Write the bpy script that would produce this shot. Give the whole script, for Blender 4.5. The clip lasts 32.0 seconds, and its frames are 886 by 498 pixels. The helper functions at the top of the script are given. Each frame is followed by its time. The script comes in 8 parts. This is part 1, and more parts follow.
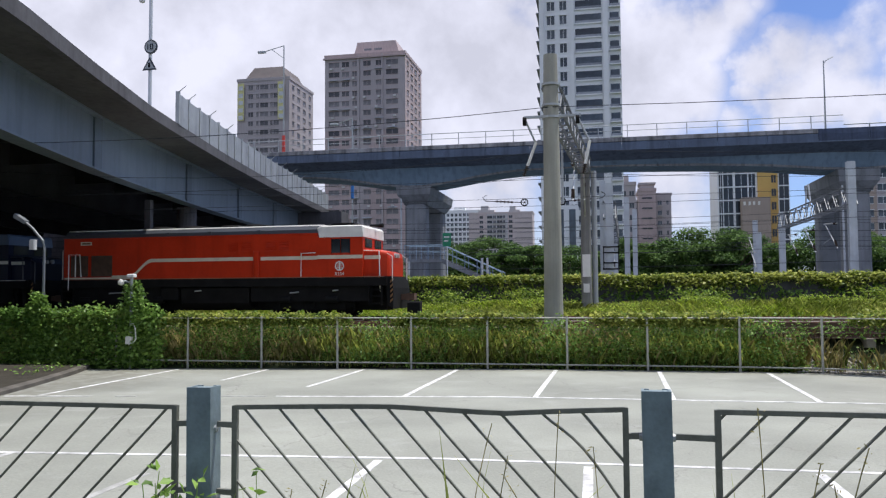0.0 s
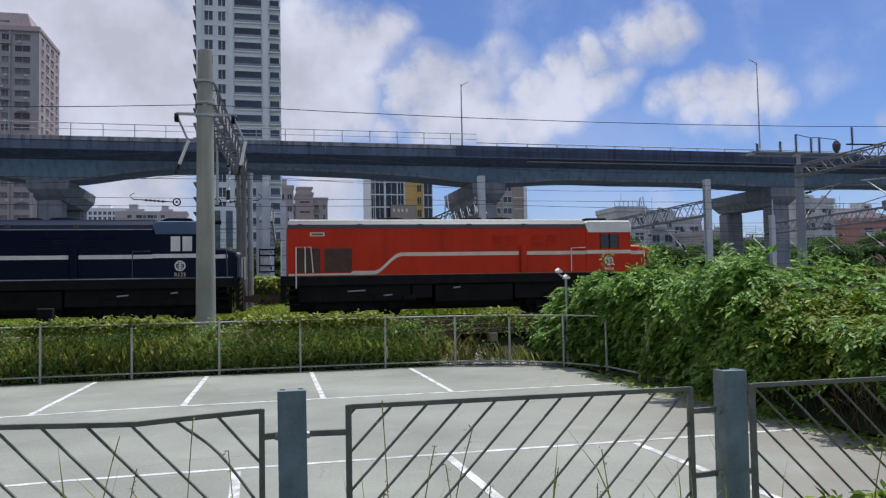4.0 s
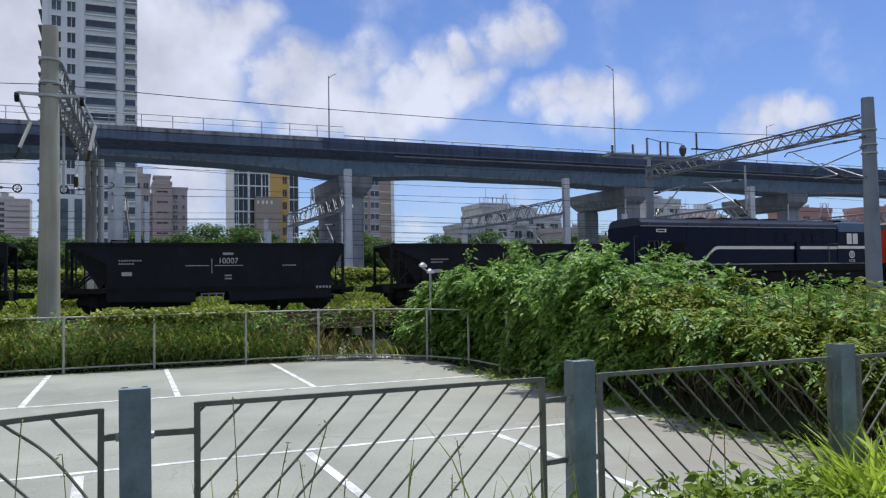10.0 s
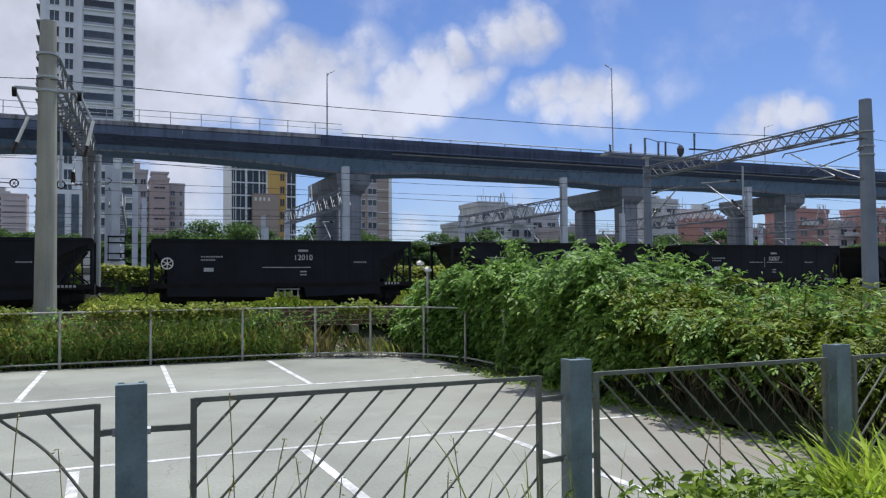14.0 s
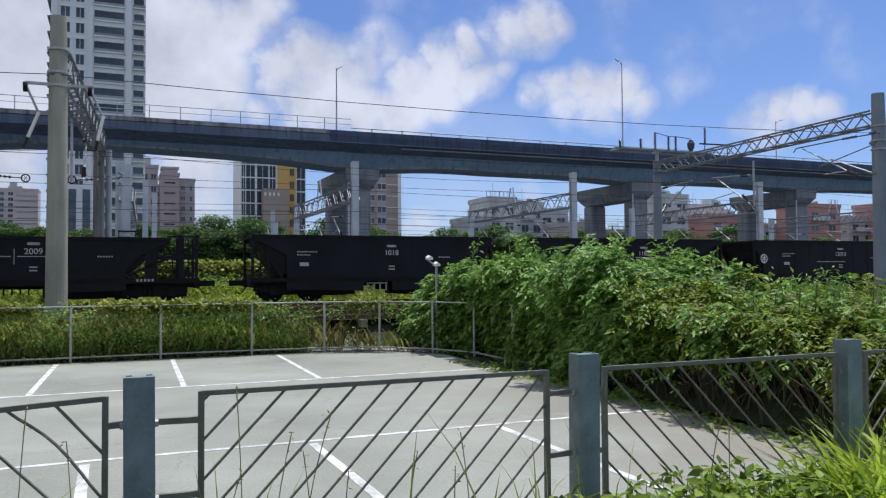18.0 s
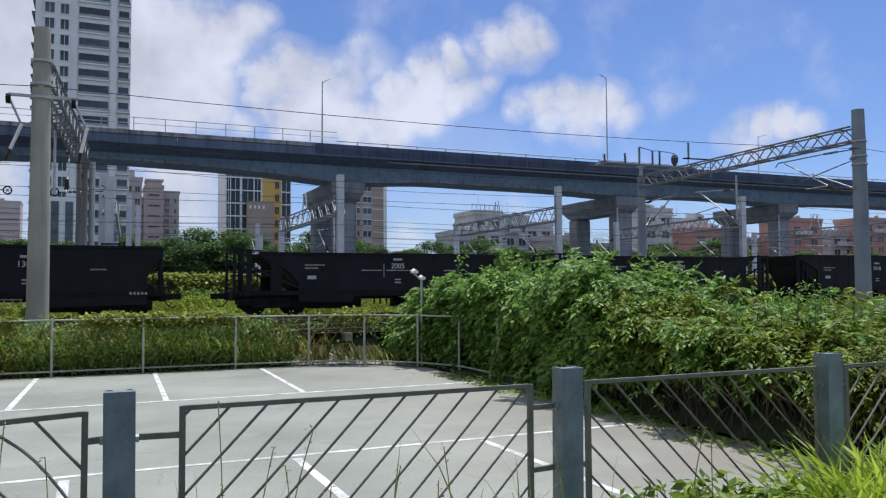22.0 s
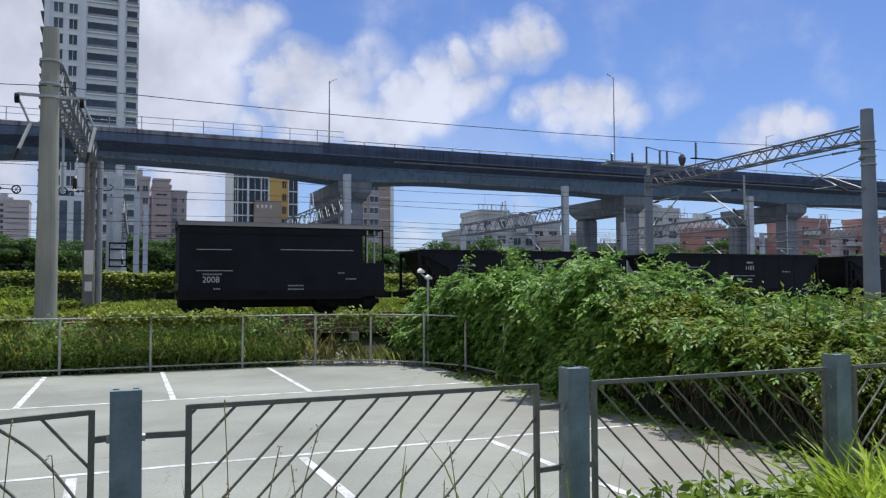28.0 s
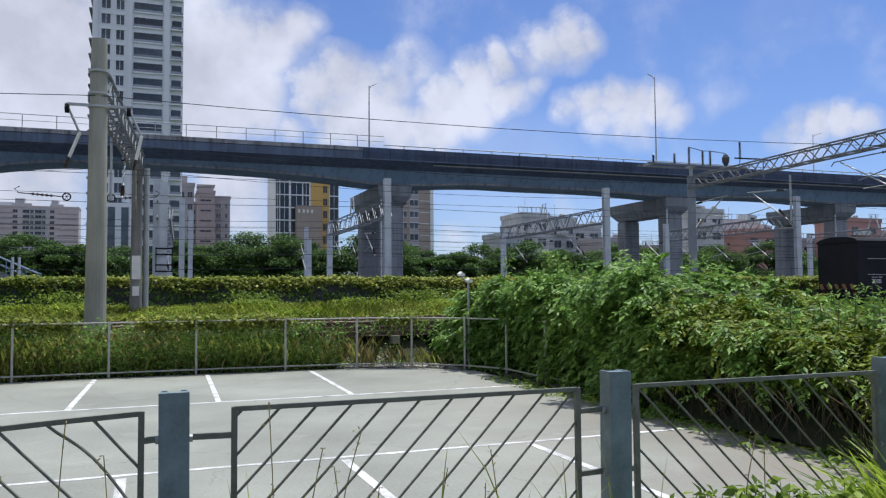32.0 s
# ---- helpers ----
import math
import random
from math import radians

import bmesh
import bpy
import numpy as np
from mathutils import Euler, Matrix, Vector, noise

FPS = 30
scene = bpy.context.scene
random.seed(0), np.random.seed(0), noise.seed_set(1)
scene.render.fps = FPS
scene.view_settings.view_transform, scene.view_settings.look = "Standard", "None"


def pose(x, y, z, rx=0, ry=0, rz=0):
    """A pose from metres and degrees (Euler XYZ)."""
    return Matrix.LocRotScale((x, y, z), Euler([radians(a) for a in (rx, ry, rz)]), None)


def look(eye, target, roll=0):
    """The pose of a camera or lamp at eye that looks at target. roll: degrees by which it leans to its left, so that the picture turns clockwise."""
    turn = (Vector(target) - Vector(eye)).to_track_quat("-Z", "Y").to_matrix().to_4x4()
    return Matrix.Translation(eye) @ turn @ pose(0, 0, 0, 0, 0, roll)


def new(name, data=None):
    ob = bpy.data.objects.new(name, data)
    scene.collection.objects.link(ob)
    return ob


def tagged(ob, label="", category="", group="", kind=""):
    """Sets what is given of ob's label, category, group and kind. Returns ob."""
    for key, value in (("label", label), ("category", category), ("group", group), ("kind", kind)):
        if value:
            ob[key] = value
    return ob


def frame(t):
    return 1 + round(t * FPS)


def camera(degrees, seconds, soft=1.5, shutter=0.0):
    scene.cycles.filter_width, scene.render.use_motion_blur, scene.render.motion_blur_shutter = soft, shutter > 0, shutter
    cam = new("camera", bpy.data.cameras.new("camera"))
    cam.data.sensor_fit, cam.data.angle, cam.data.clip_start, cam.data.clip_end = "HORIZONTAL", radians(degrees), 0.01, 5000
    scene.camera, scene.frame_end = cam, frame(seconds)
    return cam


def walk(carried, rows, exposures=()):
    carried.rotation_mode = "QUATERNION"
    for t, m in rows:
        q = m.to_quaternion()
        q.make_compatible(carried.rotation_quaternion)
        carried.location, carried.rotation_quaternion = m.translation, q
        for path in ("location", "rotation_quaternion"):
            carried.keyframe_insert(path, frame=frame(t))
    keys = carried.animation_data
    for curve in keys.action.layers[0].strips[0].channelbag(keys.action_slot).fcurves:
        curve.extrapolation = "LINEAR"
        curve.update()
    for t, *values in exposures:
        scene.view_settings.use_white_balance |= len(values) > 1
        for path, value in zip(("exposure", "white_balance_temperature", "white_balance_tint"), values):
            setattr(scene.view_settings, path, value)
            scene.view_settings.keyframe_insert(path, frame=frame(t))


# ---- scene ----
cam = camera(58.77, 32.0, soft=1.25)
# seconds, eye, yaw, pitch, roll
PATH = [
    (0, (-0.123, 0.048, 1.990), 11.22, 3.09, -0.38),
    (0.5, (-0.127, 0.045, 1.986), 5.96, 2.80, -0.78),
    (1, (-0.109, 0.039, 1.989), 1.28, 2.24, -1.02),
    (1.5, (-0.095, -0.049, 1.985), -2.51, 2.33, -1.09),
    (2, (-0.086, -0.059, 1.987), -5.82, 2.41, -1.29),
    (2.5, (-0.078, -0.064, 1.983), -9.24, 2.69, -0.78),
    (3, (-0.062, -0.034, 1.990), -10.97, 2.92, -1.13),
    (3.5, (-0.045, -0.014, 1.991), -12.61, 3.05, -0.98),
    (5.5, (-0.031, -0.010, 1.991), -14.36, 2.68, -1.35),
    (6, (-0.025, -0.010, 1.989), -15.66, 2.67, -1.21),
    (6.5, (-0.010, -0.012, 1.989), -18.16, 2.62, -0.99),
    (7, (-0.005, -0.009, 1.985), -20.02, 2.78, -0.79),
    (7.5, (-0.002, -0.002, 1.986), -21.08, 2.73, -0.97),
    (8, (0.002, -0.002, 1.986), -21.94, 2.50, -0.96),
    (8.5, (0.012, -0.001, 1.984), -23.17, 2.84, -1.12),
    (9, (0.015, 0.000, 1.984), -23.17, 2.55, -1.00),
    (9.5, (0.008, 0.002, 1.984), -22.84, 2.50, -0.85),
    (10, (0.010, 0.006, 1.984), -23.03, 2.38, -0.92),
    (10.5, (0.010, 0.006, 1.983), -22.85, 2.43, -0.84),
    (11, (0.005, -0.003, 1.983), -22.71, 2.46, -0.93),
    (11.5, (-0.012, -0.041, 1.980), -22.75, 2.51, -0.95),
    (12, (0.006, 0.006, 1.983), -22.60, 2.24, -1.01),
    (12.5, (0.007, 0.010, 1.979), -23.07, 2.06, -0.44),
    (13, (0.012, 0.017, 1.979), -23.36, 1.67, -0.40),
    (13.5, (0.015, 0.011, 1.980), -23.64, 1.92, -0.47),
    (14, (0.007, 0.005, 1.982), -23.23, 2.25, -0.49),
    (14.5, (0.006, 0.007, 1.980), -23.26, 1.99, -0.48),
    (16.5, (0.008, 0.009, 1.978), -22.89, 2.13, -0.48),
    (17, (0.015, 0.009, 1.979), -23.48, 2.21, -0.59),
    (17.5, (0.016, 0.007, 1.976), -22.94, 2.00, -0.46),
    (18, (0.020, 0.013, 1.975), -22.55, 1.90, -0.42),
    (18.5, (0.024, 0.012, 1.975), -22.87, 2.07, -0.40),
    (19, (0.023, 0.019, 1.976), -23.29, 2.02, -0.42),
    (19.5, (0.028, 0.009, 1.976), -23.45, 2.43, -0.31),
    (20, (0.022, 0.009, 1.975), -23.90, 2.72, -0.08),
    (20.5, (0.026, 0.009, 1.976), -24.02, 2.51, -0.02),
    (21, (0.024, 0.012, 1.978), -24.05, 2.56, -0.09),
    (21.5, (0.024, 0.008, 1.978), -24.04, 2.67, -0.05),
    (22, (0.026, 0.004, 1.978), -23.61, 2.86, -0.36),
    (22.5, (0.025, 0.002, 1.979), -23.28, 3.14, -0.49),
    (23, (0.023, -0.001, 1.980), -22.79, 3.38, -0.74),
    (23.5, (0.024, -0.001, 1.980), -22.68, 3.51, -0.52),
    (24, (0.025, 0.001, 1.978), -22.63, 3.39, -0.54),
    (24.5, (0.024, -0.003, 1.977), -22.31, 3.51, -0.52),
    (25, (0.023, -0.002, 1.977), -22.54, 3.56, -0.50),
    (25.5, (0.028, 0.004, 1.978), -22.49, 3.43, -0.34),
    (27.5, (0.028, 0.008, 1.978), -23.16, 2.80, -0.12),
    (28, (0.030, 0.008, 1.978), -23.12, 2.84, -0.23),
    (28.5, (0.032, 0.007, 1.980), -23.17, 3.12, -0.44),
    (29, (0.027, 0.001, 1.981), -22.24, 3.25, -0.52),
    (29.5, (0.026, -0.005, 1.982), -21.32, 3.46, -0.77),
    (30, (0.028, -0.001, 1.981), -20.77, 3.14, -0.61),
    (30.5, (0.025, -0.004, 1.982), -20.38, 3.21, -0.76),
    (31, (0.025, -0.008, 1.981), -20.42, 3.20, -0.68),
    (31.5, (0.023, -0.009, 1.981), -20.36, 3.32, -0.47),
    (32, (0.023, -0.014, 1.979), -20.20, 3.09, -0.46),]


def aim(eye, yaw, pitch, roll):
    a, b = radians(yaw), radians(pitch)
    way = Vector((-math.sin(a) * math.cos(b), math.cos(a) * math.cos(b), math.sin(b)))
    return look(eye, Vector(eye) + way * 2, roll)


walk(cam, [(t, aim(e, w, p, r)) for t, e, w, p, r in PATH], [(0, 0.47, 6450, 11), (1, 0.32, 6450, 12), (2, 0.07, 6400, 11), (3, 0.06, 6300, 10), (6, 0.32, 6250, 8), (9, 0.30, 6250, 8), (13, 0.26, 6250, 8), (20, 0.26, 6250, 8), (32, 0.29, 6250, 8)])

# ---- light ----
SUN_AZ, SUN_EL = 58.0, 73.0
world = bpy.data.worlds.new("sky")
scene.world = world
world.use_nodes = True


def sky_way(az, el):
    a, e = radians(az), radians(el)
    return (math.sin(a) * math.cos(e), math.cos(a) * math.cos(e), math.sin(e))


def build_sky():
    nt = world.node_tree
    nt.nodes.clear()
    N, L = nt.nodes.new, nt.links.new
    out, back, mix = N("ShaderNodeOutputWorld"), N("ShaderNodeBackground"), N("ShaderNodeMix")
    sky = N("ShaderNodeTexSky")
    sky.sky_type, sky.sun_disc = "NISHITA", False
    sky.sun_elevation, sky.sun_rotation = radians(SUN_EL), radians(SUN_AZ)
    sky.air_density, sky.dust_density, sky.ozone_density = 1.0, 0.35, 4.0
    co = N("ShaderNodeTexCoord")
    n1, n2 = N("ShaderNodeTexNoise"), N("ShaderNodeTexNoise")
    n1.inputs["Scale"].default_value, n1.inputs["Detail"].default_value = 12.0, 9.0
    n1.inputs["Roughness"].default_value = 0.57
    n2.inputs["Scale"].default_value, n2.inputs["Detail"].default_value = 3.2, 8.0
    L(co.outputs["Generated"], n1.inputs["Vector"])
    L(co.outputs["Generated"], n2.inputs["Vector"])
    off, add = N("ShaderNodeVectorMath"), N("ShaderNodeVectorMath")
    off.operation, add.operation = "MULTIPLY_ADD", "ADD"
    L(n1.outputs["Color"], off.inputs[0])
    off.inputs[1].default_value, off.inputs[2].default_value = (0.06, 0.06, 0.06), (-0.03, -0.03, -0.03)
    L(co.outputs["Generated"], add.inputs[0])
    L(off.outputs[0], add.inputs[1])
    unit = N("ShaderNodeVectorMath")
    unit.operation = "NORMALIZE"
    L(add.outputs[0], unit.inputs[0])
    last = None
    # cumulus: azimuth, elevation, radius in degrees, thickness
    for az, el, rad, dense in CLOUDS:
        dot, ramp = N("ShaderNodeVectorMath"), N("ShaderNodeMapRange")
        dot.operation, ramp.interpolation_type = "DOT_PRODUCT", "LINEAR"
        L(unit.outputs[0], dot.inputs[0])
        dot.inputs[1].default_value = sky_way(az, el)
        L(dot.outputs["Value"], ramp.inputs["Value"])
        ramp.inputs["From Min"].default_value = math.cos(radians(rad * 1.78))
        ramp.inputs["From Max"].default_value = math.cos(radians(rad * 0.0))
        ramp.inputs["To Max"].default_value = dense * 1.15
        if last is None:
            last = ramp.outputs[0]
        else:
            m = N("ShaderNodeMath")
            m.operation = "MAXIMUM"
            L(last, m.inputs[0])
            L(ramp.outputs[0], m.inputs[1])
            last = m.outputs[0]
    puff = N("ShaderNodeMath")
    puff.operation = "MULTIPLY_ADD"
    L(n1.outputs[0], puff.inputs[0])
    puff.inputs[1].default_value = 1.5
    L(last, puff.inputs[2])
    soft = N("ShaderNodeMapRange")
    soft.interpolation_type = "SMOOTHSTEP"
    soft.inputs["From Min"].default_value, soft.inputs["From Max"].default_value = 0.98, 1.72
    soft.inputs["To Max"].default_value = 0.94
    L(puff.outputs[0], soft.inputs["Value"])
    halo = N("ShaderNodeMapRange")
    halo.interpolation_type = "SMOOTHSTEP"
    halo.inputs["From Min"].default_value, halo.inputs["From Max"].default_value = 0.70, 1.45
    halo.inputs["To Max"].default_value = 0.42
    L(puff.outputs[0], halo.inputs["Value"])
    both = N("ShaderNodeMath")
    both.operation = "MAXIMUM"
    L(soft.outputs[0], both.inputs[0])
    L(halo.outputs[0], both.inputs[1])
    last = both.outputs[0]
    # thin veil of haze from the second noise
    veil = N("ShaderNodeMapRange")
    veil.inputs["From Min"].default_value, veil.inputs["From Max"].default_value = 0.52, 0.8
    veil.inputs["To Max"].default_value = 0.35
    L(n2.outputs[0], veil.inputs["Value"])
    m = N("ShaderNodeMath")
    m.operation = "MAXIMUM"
    L(last, m.inputs[0])
    L(veil.outputs[0], m.inputs[1])
    shade = N("ShaderNodeMapRange")
    shade.inputs["From Min"].default_value, shade.inputs["From Max"].default_value = 0.72, 1.1
    shade.inputs["To Min"].default_value, shade.inputs["To Max"].default_value = 0.80, 1.10
    tone2 = N("ShaderNodeMath")
    tone2.operation = "MULTIPLY_ADD"
    L(n2.outputs[0], tone2.inputs[0])
    tone2.inputs[1].default_value = 0.8
    L(n1.outputs[0], tone2.inputs[2])
    L(tone2.outputs[0], shade.inputs["Value"])
    white = N("ShaderNodeVectorMath")
    white.operation = "SCALE"
    white.inputs[0].default_value = CLOUD_LIGHT
    L(shade.outputs[0], white.inputs["Scale"])
    mix.data_type = "RGBA"
    L(m.outputs[0], mix.inputs[0])
    tone = N("ShaderNodeVectorMath")
    tone.operation = "MULTIPLY"
    tone.inputs[1].default_value = (0.80, 0.84, 1.09)
    L(sky.outputs[0], tone.inputs[0])
    L(tone.outputs[0], mix.inputs[6])
    L(white.outputs[0], mix.inputs[7])
    L(mix.outputs[2], back.inputs["Color"])
    back.inputs["Strength"].default_value = 0.095
    L(back.outputs[0], out.inputs["Surface"])


CLOUD_LIGHT = (6.35, 6.4, 7.3)
# cumulus in groups: azimuth, elevation, radius in degrees, thickness
BANK = [(11.0, 14.8, 1.54, 1), (12.7, 15.4, 1.63, 1), (14.5, 14.9, 1.64, 0.9), (12.3, 12.9, 2.03, 1), (14.7, 12.3, 2.05, 0.95), (16.8, 11.9, 1.85, 0.9), (18.3, 15.6, 1.73, 0.72), (16.4, 14.5, 1.8, 0.85), (19.7, 11.9, 1.85, 0.95), (20.5, 13.7, 1.73, 0.95), (22.2, 13.1, 1.73, 1),
        (22.8, 15.1, 1.48, 0.95), (24.5, 16.2, 0.98, 1), (25.1, 14.4, 1.48, 0.9), (26.8, 14.8, 0.9, 0.8), (26.6, 16.3, 1.06, 0.8), (28.0, 17.0, 1.22, 0.9), (29.5, 17.5, 1.3, 0.95), (30.7, 17.7, 0.97, 0.9), (10.2, 13.2, 1.01, 0.9), (9.4, 11.8, 1.01, 0.7)]
PUFFS = [(29.6, 12.7, 1.04, 0.8), (31.0, 13.2, 1.16, 0.95), (32.8, 13.5, 1.16, 0.95), (34.4, 13.2, 1.22, 0.95), (35.9, 12.9, 1.14, 0.95), (37.1, 12.1, 0.8, 0.8), (31.6, 11.8, 1.16, 0.75), (34.0, 11.6, 1.28, 0.75), (40.3, 12.8, 0.8, 0.3),
         (43.1, 10.3, 0.77, 0.75), (44.3, 10.5, 0.88, 0.85), (45.9, 10.6, 0.93, 0.95), (47.4, 10.6, 0.92, 0.95), (48.7, 10.5, 0.72, 0.85), (45.3, 9.7, 1.05, 0.7), (21.1, 3.9, 1.05, 0.7), (28.7, 5.8, 0.9, 0.6)]
VEIL = [(2.4, 15.5, 2.91, 0.95), (2.6, 12.5, 2.33, 0.9), (5.1, 17.2, 2.17, 0.8), (5.5, 14.2, 2.37, 0.9), (7.4, 17.7, 1.8, 0.8), (9.4, 18.5, 1.29, 0.75), (11.0, 18.9, 0.73, 0.5), (6.8, 12.7, 1.59, 0.7), (3.9, 18.6, 1.96, 0.6), (-7.5, 13.5, 4.28, 1), (-8.9, 16.4, 3.16, 1), (-7.5, 10.6, 2.85, 1), (-4.9, 15.2, 2.56, 0.9)]
OVERCAST = [(-37.6, 13.6, 11.5, 1.15), (-26.8, 17.9, 11.5, 1.1), (-14.6, 18.0, 9.0, 1.1), (-7.1, 16.4, 3.6, 1.1), (-9.7, 13.7, 3.5, 1.1), (-28.3, 14.0, 4.0, 1.15), (-12.1, 19.9, 6.5, 1.0), (-4.0, 20.5, 5.0, 0.9), (4.8, 6.9, 3.3, 0.8), (-8.1, 7.2, 4.0, 0.85), (-22, 8, 8, 0.9)]
REST = [(-55, 25, 22, 0.95), (-30, 38, 18, 0.9), (90, 25, 18, 0.8), (140, 30, 25, 0.7), (-110, 30, 30, 0.9), (190, 40, 25, 0.6)]
CLOUDS = [(a, e, r, 0.9 * d) for a, e, r, d in BANK] + [(a, e, r, 0.78 * d) for a, e, r, d in PUFFS] + [(a, e, 1.1 * r, 1.15 * d) for a, e, r, d in VEIL] + OVERCAST + REST
build_sky()

sun = new("sun", bpy.data.lights.new("sun", "SUN"))
sun.data.energy, sun.data.angle, sun.data.color = 3.5, radians(0.6), (1.0, 0.96, 0.88)
sun.matrix_world = look(Vector(sky_way(SUN_AZ, SUN_EL)) * 100, (0, 0, 0))
scene.view_settings.exposure = 0.0

# ---- materials ----
def mat(name, col, rough=0.7, metal=0.0, scale=2.0, amount=0.18, fine=40.0, bump=0.15, col2=None, rand=0.0, island=0.0, stain=0.0, spec=0.5):
    m = bpy.data.materials.new(name)
    m.use_nodes = True
    nt = m.node_tree
    N, L = nt.nodes.new, nt.links.new
    p = nt.nodes["Principled BSDF"]
    co = N("ShaderNodeTexCoord")
    a, b = N("ShaderNodeTexNoise"), N("ShaderNodeTexNoise")
    for n, s in ((a, scale), (b, fine)):
        n.inputs["Scale"].default_value, n.inputs["Detail"].default_value = s, 5.0
        L(co.outputs["Object"], n.inputs["Vector"])
    add = N("ShaderNodeMath")
    add.operation = "MULTIPLY_ADD"
    L(b.outputs[0], add.inputs[0])
    add.inputs[1].default_value = 0.35
    L(a.outputs[0], add.inputs[2])
    ramp = N("ShaderNodeMapRange")
    ramp.inputs["From Min"].default_value, ramp.inputs["From Max"].default_value = 0.45, 0.95
    L(add.outputs[0], ramp.inputs["Value"])
    mix = N("ShaderNodeMix")
    mix.data_type = "RGBA"
    lo = [c * (1 - amount) for c in col]
    hi = [min(1, c * (1 + amount)) for c in (col2 or col)]
    mix.inputs[6].default_value, mix.inputs[7].default_value = (*lo, 1), (*hi, 1)
    L(ramp.outputs[0], mix.inputs[0])
    colour = mix.outputs[2]
    if rand or island:
        hsv = N("ShaderNodeHueSaturation")
        src = N("ShaderNodeObjectInfo").outputs["Random"] if rand else N("ShaderNodeNewGeometry").outputs["Random Per Island"]
        v = N("ShaderNodeMapRange")
        k = rand or island
        v.inputs["To Min"].default_value, v.inputs["To Max"].default_value = 1 - k, 1 + k
        L(src, v.inputs["Value"])
        L(v.outputs[0], hsv.inputs["Value"])
        L(colour, hsv.inputs["Color"])
        colour = hsv.outputs[0]
    if stain:
        s = N("ShaderNodeTexNoise")
        mp = N("ShaderNodeMapping")
        mp.inputs["Scale"].default_value = (1.3, 1.3, 0.12)
        L(co.outputs["Object"], mp.inputs["Vector"])
        L(mp.outputs[0], s.inputs["Vector"])
        s.inputs["Scale"].default_value, s.inputs["Detail"].default_value = 2.0, 6.0
        r = N("ShaderNodeMapRange")
        r.inputs["From Min"].default_value, r.inputs["From Max"].default_value = 0.48, 0.72
        r.inputs["To Max"].default_value = stain
        L(s.outputs[0], r.inputs["Value"])
        mm = N("ShaderNodeMix")
        mm.data_type = "RGBA"
        L(r.outputs[0], mm.inputs[0])
        L(colour, mm.inputs[6])
        mm.inputs[7].default_value = (col[0] * 0.3, col[1] * 0.3, col[2] * 0.3, 1)
        colour = mm.outputs[2]
    L(colour, p.inputs["Base Color"])
    p.inputs["Roughness"].default_value, p.inputs["Metallic"].default_value = rough, metal
    p.inputs["Specular IOR Level"].default_value = spec
    if bump:
        bp = N("ShaderNodeBump")
        bp.inputs["Strength"].default_value, bp.inputs["Distance"].default_value = bump, 0.02
        L(b.outputs[0], bp.inputs["Height"])
        L(bp.outputs[0], p.inputs["Normal"])
    return m


def leaf_mat(name, col, col2, vary=0.35, through_light=0.35, patch=0.5, rough=0.48):
    m = bpy.data.materials.new(name)
    m.use_nodes = True
    nt = m.node_tree
    N, L = nt.nodes.new, nt.links.new
    p = nt.nodes["Principled BSDF"]
    out = nt.nodes["Material Output"]
    co, n = N("ShaderNodeTexCoord"), N("ShaderNodeTexNoise")
    n.inputs["Scale"].default_value, n.inputs["Detail"].default_value = patch, 4.0
    L(co.outputs["Object"], n.inputs["Vector"])
    geo = N("ShaderNodeNewGeometry")
    add = N("ShaderNodeMath")
    add.operation = "MULTIPLY_ADD"
    L(geo.outputs["Random Per Island"], add.inputs[0])
    add.inputs[1].default_value = 0.5
    L(n.outputs[0], add.inputs[2])
    r = N("ShaderNodeMapRange")
    r.inputs["From Min"].default_value, r.inputs["From Max"].default_value = 0.45, 1.05
    L(add.outputs[0], r.inputs["Value"])
    mix = N("ShaderNodeMix")
    mix.data_type = "RGBA"
    mix.inputs[6].default_value, mix.inputs[7].default_value = (*col, 1), (*col2, 1)
    L(r.outputs[0], mix.inputs[0])
    hsv, v = N("ShaderNodeHueSaturation"), N("ShaderNodeMapRange")
    v.inputs["To Min"].default_value, v.inputs["To Max"].default_value = 1 - vary, 1 + vary
    L(geo.outputs["Random Per Island"], v.inputs["Value"])
    L(v.outputs[0], hsv.inputs["Value"])
    L(mix.outputs[2], hsv.inputs["Color"])
    L(hsv.outputs[0], p.inputs["Base Color"])
    p.inputs["Roughness"].default_value = rough
    p.inputs["Specular IOR Level"].default_value = 0.35
    t, mx = N("ShaderNodeBsdfTranslucent"), N("ShaderNodeMixShader")
    L(hsv.outputs[0], t.inputs["Color"])
    mx.inputs[0].default_value = through_light
    L(p.outputs[0], mx.inputs[1])
    L(t.outputs[0], mx.inputs[2])
    L(mx.outputs[0], out.inputs["Surface"])
    return m


M = {}


